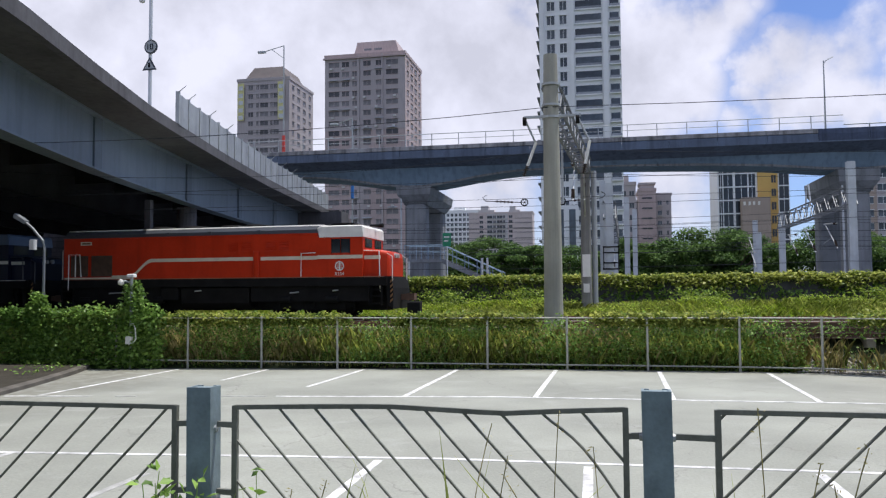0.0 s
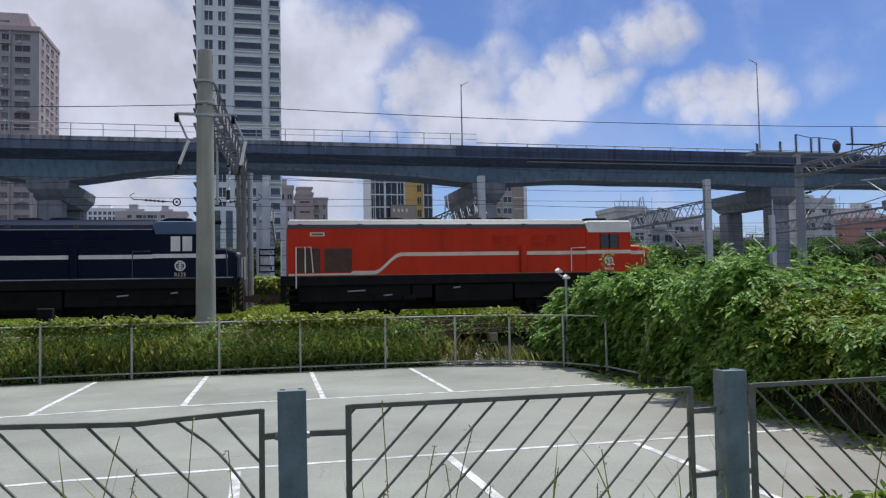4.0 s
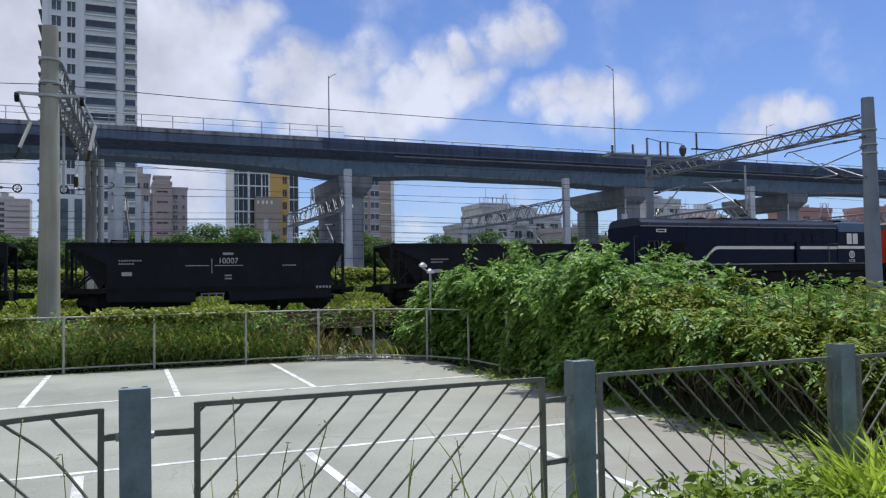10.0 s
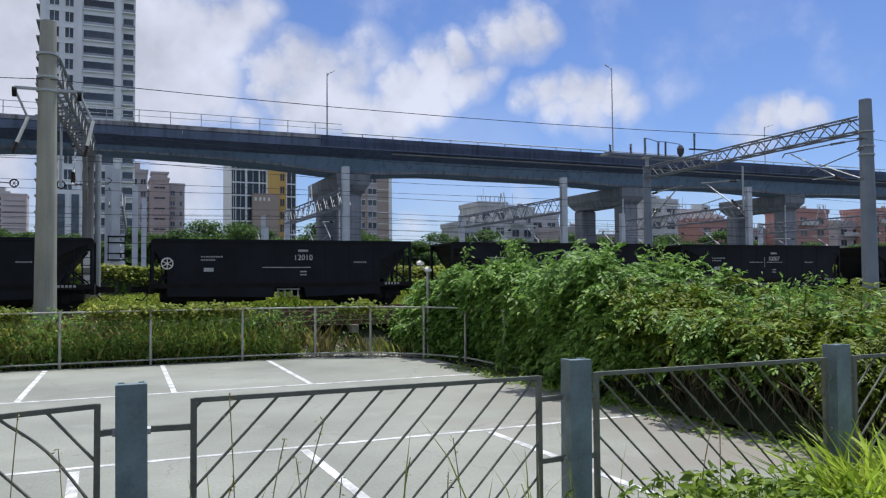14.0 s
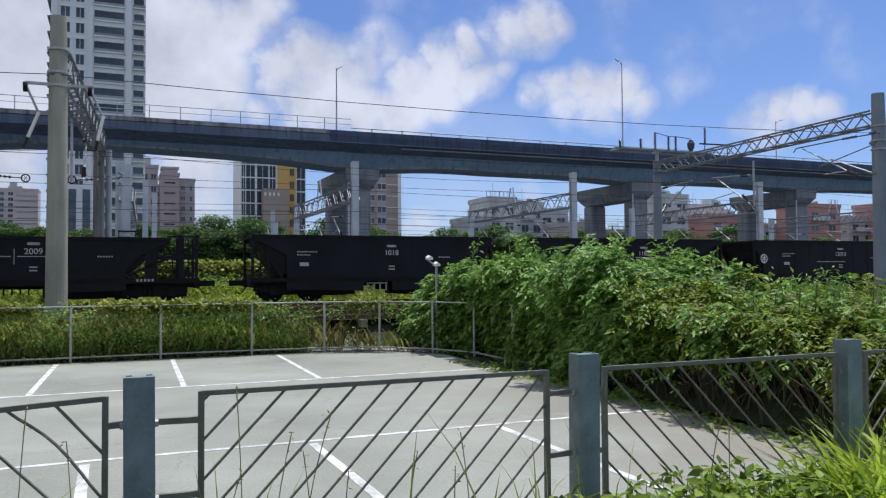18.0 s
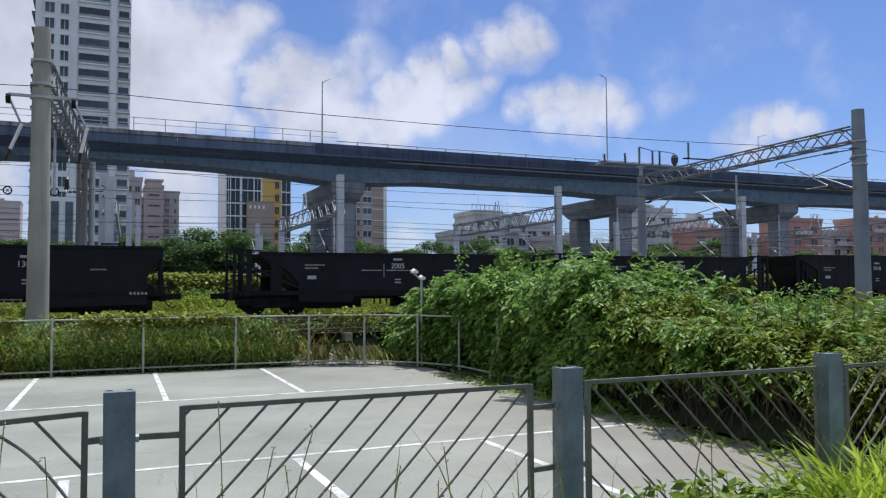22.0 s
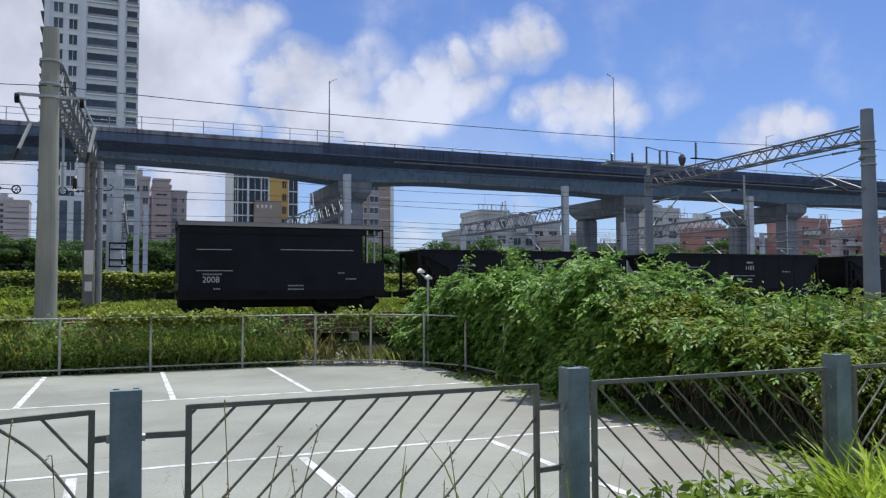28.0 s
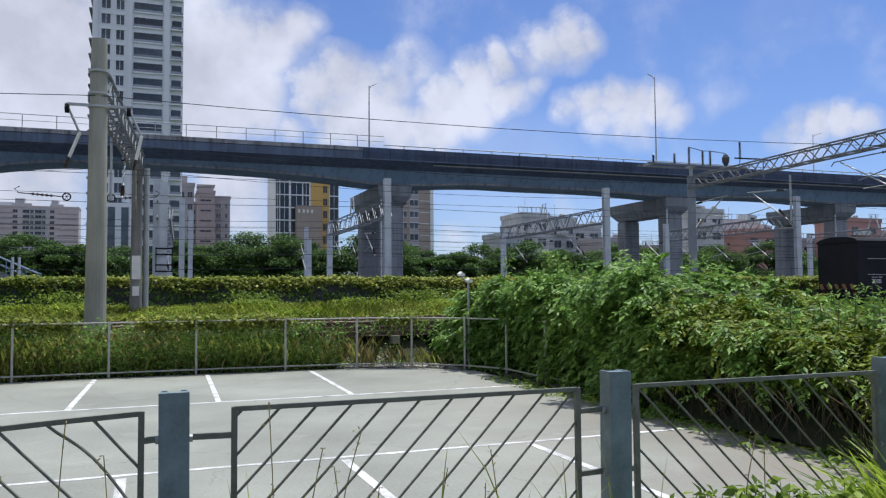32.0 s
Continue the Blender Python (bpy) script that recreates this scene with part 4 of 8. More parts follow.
def engine(off, paint, roof, cab_roof, number, label, cab_glass):
    e = vehicle("diesel_engine", off, label, "locomotive", "engines of the train")
    w = 1.36
    F0, F1 = 1.30, 1.68          # underframe
    B0, HT = 1.68, 3.52          # hood
    # underframe, steps, fuel tank
    g = Geo().box(-15.55, -0.25, -w, w, F0, F1).box(-15.66, -15.45, -1.2, 1.2, 0.75, F1)
    g.prism([(-0.25, 0.5), (0.0, 0.35), (0.0, 1.2), (-0.1, F1), (-0.3, F1)], -1.25, 1.25)
    part("underframe", g, M["dirtblack"], e)
    for x in (-15.2, -0.75):
        for q in (-1, 1):
            y0, y1 = sorted((q * (w - 0.25), q * w))
            g = Geo()
            for z in (0.55, 0.85, 1.12):
                g.box(x - 0.255, x + 0.255, y0, y1, z, z + 0.04)
            g.box(x - 0.28, x - 0.25, y0, y1, 0.5, F0).box(x + 0.25, x + 0.28, y0, y1, 0.5, F0)
            part("steps", g, M["dirtblack"], e)
    part("fuel_tank", Geo().prism_x([(-1.2, 0.6), (-0.9, 0.4), (0.9, 0.4), (1.2, 0.6), (1.25, 1.25), (-1.25, 1.25)], -9.6, -6.4), M["dirtblack"], e)
    # added near-black filler, so no daylight shows through the running gear
    part("frame_core", Geo().box(-15.3, -0.5, -0.42, 0.42, 0.28, 1.3), M["dirtblack"], e)
    for a, b in ((-15.0, -10.6), (-6.3, -0.9)):
        part("valance", Geo().box(a, b, -1.22, -1.12, 0.66, 1.3), M["dirtblack"], e)
    part("battery_box", Geo().bevel_box(-10.55, -9.75, -1.3, 1.3, 0.75, 1.28, 0.03), M["dirtblack"], e)
    add_bogie(e, (-14.2, -12.75, -11.3), -12.75)
    add_bogie(e, (-5.2, -3.75, -2.3), -3.75)
    # long hood, dark sloping roof band, light walkway on top
    orange = paint is M["orange"]
    pale = M["cream"] if orange else M["white"]
    bright = M["white"] if orange else M["roofgrey"]
    band = M["roofgrey"] if orange else M["navyroof"]
    HE = -3.24
    part("long_hood", Geo().loft([hood_ring(x, w, B0, HT, 0.06) for x in (-15.4, -15.34, HE)]), paint, e)
    part("roof_band", Geo().prism_x([(-w + 0.02, HT - 0.01), (-w + 0.03, HT + 0.14), (-1.18, HT + 0.3), (1.18, HT + 0.3), (w - 0.03, HT + 0.14), (w - 0.02, HT - 0.01)], -15.36, HE + 0.02), band, e)
    part("roof", Geo().prism_x([(-1.19, HT + 0.3), (-1.16, HT + 0.35), (-0.5, HT + 0.40), (0.5, HT + 0.40), (1.16, HT + 0.35), (1.19, HT + 0.3)], -15.3, HE - 0.06), roof, e)
    for q in (-1, 1):
        part("gutter", Geo().box(-15.4, HE, q * (w + 0.008) - 0.012, q * (w + 0.008) + 0.012, HT - 0.045, HT - 0.015), paint if orange else M["galv"], e)
    g = Geo()
    for x in (-14.9, -12.6, -10.2, -8.2, -5.9):
        g.box(x - 0.09, x + 0.09, -w - 0.01, -w + 0.14, HT + 0.02, HT + 0.16)
    part("roof_hatch", g, M["roofgrey"], e)
    for x in (-11.2, -9.6, -6.6):
        part("roof_fan", Geo().lathe((x, 0, HT + 0.42), [(0.55, 0), (0.55, 0.05), (0.48, 0.08), (0.05, 0.08)], 16), M["dirtblack"], e)
    # cab with an overhanging roof that slopes in at its ends
    part("cab", Geo().loft([hood_ring(x, w + 0.03, B0, 3.36, 0.06) for x in (HE, -1.26)]), paint, e)
    part("cab_roof", Geo().loft([[(a, -w - 0.06, z0), (b, -w - 0.06, z0), (b + d, -w - 0.0, z1), (b + d, w, z1), (b, w + 0.06, z0), (a, w + 0.06, z0), (a - c, w, z1), (a - c, -w, z1)] for a, b, c, d, z0, z1 in ((-3.14, -1.22, 0.0, 0.0, 3.31, 3.31), (-3.14, -1.22, 0.11, 0.0, 3.33, 3.70), (-3.0, -1.3, 0.11, -0.02, 3.76, 3.80))]), cab_roof, e)
    # short hood
    part("short_hood", Geo().loft([hood_ring(x, ww, B0, zz, 0.16) for x, ww, zz in ((-1.28, 1.2, 2.82), (-0.62, 1.2, 2.78), (-0.3, 1.12, 2.70), (-0.22, 1.0, 2.48))]), paint, e)
    for s in (-1, 1):
        y = s * (w + 0.034)
        for x0 in (-2.60, -2.18):
            fr = part("cab_window", Geo().box(x0, x0 + 0.36, min(y, y + s * 0.01), max(y, y + s * 0.01), 2.66, 3.24), M["glassdark"], e)
            part("window_frame", cab_glass(x0, y, s), M["white"] if cab_glass is pale_shutter else M["dirtblack"], fr)
    part("windscreen", Geo().box(-1.25, -1.235, -1.1, -0.2, 2.88, 3.26).box(-1.25, -1.235, 0.2, 1.1, 2.88, 3.26), M["glassdark"], e)
    # lining: low at the tail, sweeping up to the cab
    for s in (-1, 1):
        y = s * (w + 0.008)
        lo, hi, h = 1.69, 2.40, 0.15
        pts = [(-15.35, lo), (-12.95, lo), (-12.05, lo)]
        for i in range(1, 11):
            u = i / 10
            pts.append((-12.05 + 1.1 * u, lo + (hi - lo) * (3 * u * u - 2 * u ** 3) ** 0.9))
        pts.append((-6.14, hi))
        g = Geo()
        for (xa, za), (xb, zb) in zip(pts, pts[1:]):
            ha = 0.07 if xb <= -12.9 else h
            g.add([(xa, y - s * 0.002, za), (xb, y - s * 0.002, zb), (xb, y - s * 0.002, zb + ha), (xa, y - s * 0.002, za + ha)] + [(xa, y + s * 0.006, za), (xb, y + s * 0.006, zb), (xb, y + s * 0.006, zb + ha), (xa, y + s * 0.006, za + ha)],
                  [(4, 5, 6, 7), (0, 1, 5, 4), (2, 3, 7, 6), (3, 0, 4, 7), (1, 2, 6, 5)])
        part("lining", g, pale, e, "pale lining stripe")
        g = Geo().box(-5.8, HE, y - 0.004, y + 0.004, hi, hi + h).box(HE, -1.26, min(y + s * 0.028, y + s * 0.036), max(y + s * 0.028, y + s * 0.036), hi + 0.02, hi + h + 0.02).box(-1.27, -0.55, min(s * 1.2, s * 1.21), max(s * 1.2, s * 1.21), hi - 0.01, hi + h - 0.01)
        part("lining", g, pale, e, "pale lining stripe")
        part("lining", Geo().box(-15.35, -0.35, min(s * (w + 0.001), s * (w + 0.012)), max(s * (w + 0.001), s * (w + 0.012)), B0 - 0.03, B0 + 0.008), M["dullcream"] if orange else M["galv"], e)
        # hood doors, louvres, recess, handrails
        for x in (-12.8, -11.9, -10.2, -9.3, -8.4, -7.4, -6.75, -5.6, -4.98, -4.2):
            part("hood_door", Geo().box(x, x + 0.56, min(y, y + s * 0.005), max(y, y + s * 0.005), 2.6, 3.38), paint, e)
        for x in (-7.27, -6.67, -5.54, -4.94):
            g = Geo()
            for i in range(4):
                zz = 2.78 + i * 0.1
                g.prism_x([(y, zz), (y + s * 0.045, zz), (y + s * 0.03, zz + 0.035), (y, zz + 0.05)], x, x + 0.42)
            part("louvre", g.box(x, x + 0.42, min(y, y + s * 0.05), max(y, y + s * 0.05), 3.17, 3.2), paint, e)
        for x0, x1 in ((-15.03, -14.14), (-13.98, -12.92)):
            part("radiator_grille", Geo().box(x0, x1, min(y, y + s * 0.006), max(y, y + s * 0.006), 1.80, 2.73), M["rust"] if orange else M["dirtblack"], e)
            g = Geo()
            for i in range(14):
                g.box(x0 + (x1 - x0) * (i + 0.3) / 14, x0 + (x1 - x0) * (i + 0.7) / 14, min(y, y + s * 0.016), max(y, y + s * 0.016), 1.82, 2.71)
            part("radiator_slat", g, M["rust"] if orange else M["dirtblack"], e)
        board = part("number_board", Geo().box(-14.53, -13.97, min(y, y + s * 0.008), max(y, y + s * 0.008), 3.20, 3.35), M["cream"] if orange else M["white"], e)
        part("number_bar", Geo().box(-14.47, -14.03, min(y + s * 0.008, y + s * 0.012), max(y + s * 0.008, y + s * 0.012), 3.24, 3.31), M["hazard"] if orange else M["dirtblack"], board)
        part("door_post", Geo().bevel_box(-6.1, -5.84, min(y, y + s * 0.12), max(y, y + s * 0.12), 1.72, 2.79, 0.03), paint, e)
        for pts in ([(-15.07, 1.2), (-15.06, 2.78), (-14.5, 2.78), (-14.42, 1.78)], [(-14.72, 2.78), (-14.72, 1.78)], [(-3.93, 1.7), (-3.92, 2.66), (-3.3, 2.68)]):
            part("handrail", Geo().pipe([(a, y + s * 0.1, b) for a, b in pts], 0.025, n=6), bright, e)
        part("handrail", Geo().pipe([(-0.55, s * 1.26, 1.05), (-0.6, s * 1.26, 2.72), (-1.26, s * 1.26, 2.75)], 0.025, n=6), bright, e)
        part("handrail", Geo().pipe([(-0.08, s * 1.1, 0.9), (-0.08, s * 1.1, 2.5), (-0.3, s * 1.1, 2.62)], 0.022, n=6), bright, e)
        part("handrail", Geo().pipe([(-15.62, s * 1.15, 0.9), (-15.62, s * 1.15, 3.0), (-15.42, s * 1.15, 3.02)], 0.025, n=6), bright, e)
        # round emblem: ring with three bars
        yy = s * (w + 0.036)
        g = Geo()
        for i in range(20):
            a0, a1 = 2 * math.pi * i / 20, 2 * math.pi * (i + 1) / 20
            g.add([(-2.26 + r * math.cos(a), yy + s * 0.008, 2.12 + r * math.sin(a)) for a, r in ((a0, 0.15), (a1, 0.15), (a1, 0.20), (a0, 0.20))], [(0, 1, 2, 3)])
        for zz in (-0.08, 0.0, 0.08):
            g.box(-2.37, -2.15, min(yy, yy + s * 0.008), max(yy, yy + s * 0.008), 2.105 + zz, 2.135 + zz)
        g.box(-2.285, -2.235, min(yy, yy + s * 0.008), max(yy, yy + s * 0.008), 1.97, 2.27)
        part("emblem", g, M["white"], e, "round white emblem")
    t = part("fleet_number", text_mesh(number, 0.20, M["white"]), None, e, "painted white fleet number")
    t.matrix_basis = pose(-2.26, -(w + 0.045), 1.73, 90, 0, 0)
    # brake gear, pipes and glints of bare metal below the frame
    for x0, x1, z in ((-13.1, -12.4, 1.05), (-11.7, -11.35, 0.86), (-8.9, -8.6, 1.12), (-4.5, -4.1, 1.02), (-2.6, -2.35, 1.1)):
        part("brake_pipe", Geo().tube((x0, -1.3, z), (x1, -1.3, z + 0.03), 0.03, n=6), M["galv"], e)
    for x in (-14.6, -12.05, -10.9, -5.0, -2.9):
        part("brake_cylinder", Geo().tube((x, -1.22, 0.75), (x + 0.5, -1.22, 0.75), 0.14, n=10), M["dirtblack"], e)
    part("horn", Geo().tube((-1.5, 0.3, 3.9), (-0.9, 0.3, 3.9), 0.03, 0.1, n=10).tube((-1.4, 0.3, 3.75), (-1.4, 0.3, 3.92), 0.03), M["dirtblack"], e)
    part("cab_cooler", Geo().loft([[(a, -0.5, z), (b, -0.5, z), (b, 0.5, z), (a, 0.5, z)] for a, b, z in ((-3.1, -1.9, 3.78), (-3.1, -1.9, 3.88), (-2.85, -1.95, 3.98))]), M["dirtblack"], e)
    part("exhaust_port", Geo().bevel_box(-8.2, -7.4, -0.3, 0.3, 3.9, 4.03, 0.03), M["dirtblack"], e)
    for y in (-0.18, 0.18):
        part("headlight", Geo().tube((-0.26, y, 2.56), (-0.16, y, 2.56), 0.1, n=12), M["galv"], e)
    g = Geo()
    for i in range(5):
        g.prism([(-0.12, 0.6 + i * 0.2), (-0.02, 0.7 + i * 0.2), (-0.02, 0.8 + i * 0.2), (-0.12, 0.7 + i * 0.2)], -1.27, -1.26)
    part("hazard_stripe", g, M["hazard"], e)
    for x in (-15.9, 0.35):
        part("coupler", Geo().box(x - 0.4, x + 0.15, -0.12, 0.12, 0.7, 0.95).box(x - 0.05, x + 0.25, -0.2, 0.2, 0.68, 0.98), M["rust"], e)
    return e


def dark_frame(x0, y, s):
    return Geo().box(x0 - 0.02, x0, min(y, y + s * 0.02), max(y, y + s * 0.02), 2.63, 3.27).box(x0 + 0.36, x0 + 0.38, min(y, y + s * 0.02), max(y, y + s * 0.02), 2.63, 3.27)


def pale_shutter(x0, y, s):
    return Geo().box(x0 + 0.01, x0 + 0.35, min(y + s * 0.012, y + s * 0.02), max(y + s * 0.012, y + s * 0.02), 2.67, 3.22)


engine(0.0, M["orange"], M["white"], M["white"], "R154", "orange-red diesel engine with cream lining and white cab roof", dark_frame)
engine(-17.05, M["navy"], M["navyroof"], M["bluegrey"], "R123", "navy blue diesel engine with white lining and blue cab roof", pale_shutter)


LETTER_MARK = Geo().box(0, 0.06, 0, 0.004, 0, 0.055).mesh("lettering_bar", M["letter"])
FLEET_MARK = Geo().box(0, 0.08, 0, 0.004, 0, 0.09).mesh("lettering_bar", M["letter"])


def hopper_parts(h, kind, flip):
    """An open-topped hopper wagon, centred on its place. kind: 0 close-coupled, 1 with end platforms."""
    half = 5.1 if kind == 0 else 6.1
    top, bot = (2.58, 0.98) if kind == 0 else (2.42, 0.98)
    w = 1.3
    body = 4.95 if kind == 0 else 5.05
    low = body - (1.0 if kind == 0 else 1.6)
    # sloping ends make the side a trapezium, with a flared top lip
    if kind:
        side = [(-body, top), (body, top), (body, top - 0.1), (4.55, 2.1), (3.95, 1.75), (3.55, 1.3), (3.55, 0.55), (1.4, 0.5), (1.3, 0.75), (-1.3, 0.75), (-1.4, 0.5), (-3.55, 0.55), (-3.55, 1.3), (-3.95, 1.75), (-4.55, 2.1), (-body, top - 0.1)]
    else:
        side = [(-body, top), (body, top), (body, top - 0.35), (body - 0.45, 1.5), (body - 0.45, 0.5), (0.6, 0.42), (0.55, 0.8), (-0.6, 0.8), (-0.65, 0.42), (-3.7, 0.5), (-3.7, 1.85), (-4.75, top - 0.2), (-body, top - 0.2)]
    if flip:
        side = [(-x, z) for x, z in reversed(side)]
    for s in (-1, 1):
        part("side_sheet", Geo().prism(side, min(s * w, s * (w - 0.05)), max(s * w, s * (w - 0.05))), M["black"], h)
    # near-black filler added to keep the wagon's underside dark
    part("frame_core", Geo().box(-half + 0.4, -0.75, -0.36, 0.36, 0.28, 0.9).box(0.75, half - 0.4, -0.36, 0.36, 0.28, 0.9).box(-0.75, 0.75, -0.3, 0.3, 0.72, 0.9), M["dirtblack"], h)
    for s in (-1, 1):
        q = [(s * body, top), (s * low, bot), (s * (low - 0.05), bot), (s * (body - 0.05), top)]
        part("end_slope", Geo().prism(q, -w + 0.05, w - 0.05), M["black"], h)
    part("load", Geo().prism([(-body + 0.1, top - 0.2), (body - 0.1, top - 0.2), (low, 1.1), (-low, 1.1)], -w + 0.06, w - 0.06), M["dirtblack"], h)
    for s in (-1, 1):
        part("top_lip", Geo().box(-body - 0.04, body + 0.04, s * w - 0.05, s * w + 0.05, top - 0.03, top + 0.06), M["black"], h)
        part("side_sill", Geo().box(-half, half, s * (w - 0.035) - 0.045, s * (w - 0.035) + 0.045, 0.8, 0.97), M["dirtblack"], h)
    n = 8
    for i in range(n):
        x = -low + (2 * low) * (i + 0.5) / n
        part("side_rib", Geo().box(x - 0.04, x + 0.04, -w - 0.012, -w, bot, top - 0.03), M["black"], h)
    part("centre_sill", Geo().box(-half, half, -0.25, 0.25, 0.62, 0.98).box(-half, -half + 0.15, -1.2, 1.2, 0.6, 0.98).box(half - 0.15, half, -1.2, 1.2, 0.6, 0.98), M["dirtblack"], h)
    for x in (-2.05, 2.05):
        part("hopper_bottom", Geo().loft([[(x - a, -b, z), (x + a, -b, z), (x + a, b, z), (x - a, b, z)] for a, b, z in ((0.8, 0.75, 0.25), (1.4, 1.2, 0.98))]), M["dirtblack"], h)
    g = Geo()
    for i in range(4):
        g.box(-0.42 + i * 0.26, -0.37 + i * 0.26, -1.1, -1.05, 0.42, 0.76)
    part("door_gear", g.box(-0.45, 0.45, -1.1, -1.05, 0.70, 0.75), M["galv"] if kind == 0 else M["dirtblack"], h)
    ax = half - 1.75
    add_bogie(h, (-ax - 0.8, -ax + 0.8), -ax)
    add_bogie(h, (ax - 0.8, ax + 0.8), ax)
    # end frames: posts and struts under the sloping ends
    for s in (-1, 1):
        g = Geo()
        for y in (-w + 0.06, w - 0.06):
            g.bar((s * (half - 0.1), y, 0.95), (s * (half - 0.1), y, top if kind == 0 else top + 0.12), 0.1, 0.1)
            g.bar((s * (low - 0.1), y, 1.0), (s * (half - 0.35), y, top - 0.35), 0.08, 0.08)
            g.bar((s * low, y, 1.75), (s * (half - 0.3), y, 1.75 if kind else 1.0), 0.06, 0.06)
        g.bar((s * (half - 0.1), -w, top if kind == 0 else top + 0.12), (s * (half - 0.1), w, top if kind == 0 else top + 0.12), 0.08, 0.08)
        for k in range(4 if kind else 3):
            x = s * (half - 0.12 - 0.28 * k)
            g.bar((x, -w + 0.03, 0.95), (x, -w + 0.03, top - 0.02 if k < 3 else top - 0.5), 0.05, 0.05)
        if kind:
            for yy in (-w + 0.02, w - 0.06):
                g.box(min(s * 4.2, s * 4.62), max(s * 4.2, s * 4.62), yy, yy + 0.04, 0.97, top - 0.05)
                g.box(min(s * 5.35, s * 5.55), max(s * 5.35, s * 5.55), yy, yy + 0.04, 0.97, top + 0.16)
            g.bar((s * (body - 0.1), -w + 0.03, top + 0.1), (s * half, -w + 0.03, top + 0.1), 0.06, 0.06)
            g.bar((s * (body - 0.4), -w + 0.03, 1.55), (s * half, -w + 0.03, 1.55), 0.05, 0.05)
        part("end_frame", g, M["black"], h)
    for s in (-1, 1):
        g = Geo()
        for k in range(5):
            g.bar((s * (half - 0.45), -w - 0.02, 1.1 + k * 0.28), (s * (half - 0.15), -w - 0.02, 1.1 + k * 0.28), 0.025, 0.025)
        part("ladder", g, M["black"], h)
    part("brake_wheel", Geo().lathe((half - 0.3, -0.6, 2.2), [(0.2, 0), (0.22, 0.03), (0.2, 0.06)], 12), M["dirtblack"], h)
    for s in (-1, 1):
        part("coupler", Geo().box(s * half - 0.1, s * half + 0.1, -0.15, 0.15, 0.62, 0.92).box(min(s * half, s * (half + 0.65)), max(s * half, s * (half + 0.65)), -0.09, 0.09, 0.66, 0.88), M["dirtblack"], h)
        part("brake_hose", Geo().pipe([(s * half, -0.35, 0.66), (s * (half + 0.25), -0.35, 0.36), (s * (half + 0.45), -0.3, 0.40)], 0.025, n=5), M["dirtblack"], h)
    # painted marks on the near side
    y = -w - 0.019
    for x, z, ln in ((-3.3, 1.95, 0.85), (-3.3, 1.83, 0.6), (2.6, 1.75, 0.55)):
        for i in range(int(ln / 0.09)):
            part("lettering_bar", LETTER_MARK, None, h, at=(x + i * 0.09, y, z))
    part("plate", Geo().box(-3.2, -2.85, y - 0.004, y + 0.004, 1.42, 1.56), M["galv"], h)
    part("lettering_bar", Geo().box(0.35, 0.75, y, y + 0.004, 2.18, 2.27), M["letter"], h)


def hopper(off, kind, number, underline):
    label = "black open-topped hopper wagon " + ("with railed end platforms and white lettering" if kind else "with white number and sloping ends")
    h = vehicle("hopper_wagon", off, label, "freight wagon", "hopper wagons of the train")
    hopper_parts(h, kind, number in ("12010", "1182"))
    if number == "12010":
        n = 16
        rings = [[(-4.5 + (0.2 + 0.025 * math.cos(b)) * math.cos(2 * math.pi * i / n), -1.36 + 0.025 * math.sin(b), 1.72 + (0.2 + 0.025 * math.cos(b)) * math.sin(2 * math.pi * i / n)) for b in (0, 1.57, 3.14, 4.71)] for i in range(n + 1)]
        hw = part("hand_wheel", Geo().loft(rings), M["white"], h, "white-painted hand brake wheel")
        for a in (30, 90, 150):
            q, z = 0.19 * math.cos(radians(a)), 0.19 * math.sin(radians(a))
            part("spoke", Geo().bar((-4.5 - q, -1.36, 1.72 - z), (-4.5 + q, -1.36, 1.72 + z), 0.03, 0.03), M["white"], hw)
    t = part("fleet_number", text_mesh(number, 0.30, M["letterbright"]), None, h, "painted white wagon number")
    t.matrix_basis = pose(0.55, -1.320, 1.86, 90, 0, 0)
    y = -1.319
    if underline == 1:
        for a, b, z0, z1 in ((0.05, 1.1, 1.765, 1.795), (-1.0, -0.15, 1.765, 1.795), (-0.065, -0.035, 1.5, 2.05)):
            part("lettering_bar", Geo().box(a, b, y, y + 0.004, z0, z1), M["letter"], h)
    elif underline == 2:
        part("lettering_bar", Geo().box(-1.05, 0.85, y, y + 0.004, 1.555, 1.59), M["letter"], h)
    for i in range(5):
        part("lettering_bar", FLEET_MARK, None, h, at=(3.9 + i * 0.13, y, 0.87))
    for z in (1.26, 1.38):
        part("lettering_bar", Geo().box(0.42, 0.68, -1.319, -1.315, z, z + 0.05), M["letter"], h)


for off, kind, number, underline in ((-39.55, 0, "13009", 2), (-51.6, 0, "10007", 1), (-63.5, 0, "10013", 1), (-75.4, 0, "12010", 2), (-87.45, 0, "1182", 1),
                                     (-99.65, 0, "1018", 0), (-112.7, 1, "2009", 1), (-126.95, 1, "2005", 1), (-140.55, 0, "1305", 0), (-152.6, 0, "1101", 2), (-164.4, 0, "1321", 1)):
    hopper(off, kind, number, underline)


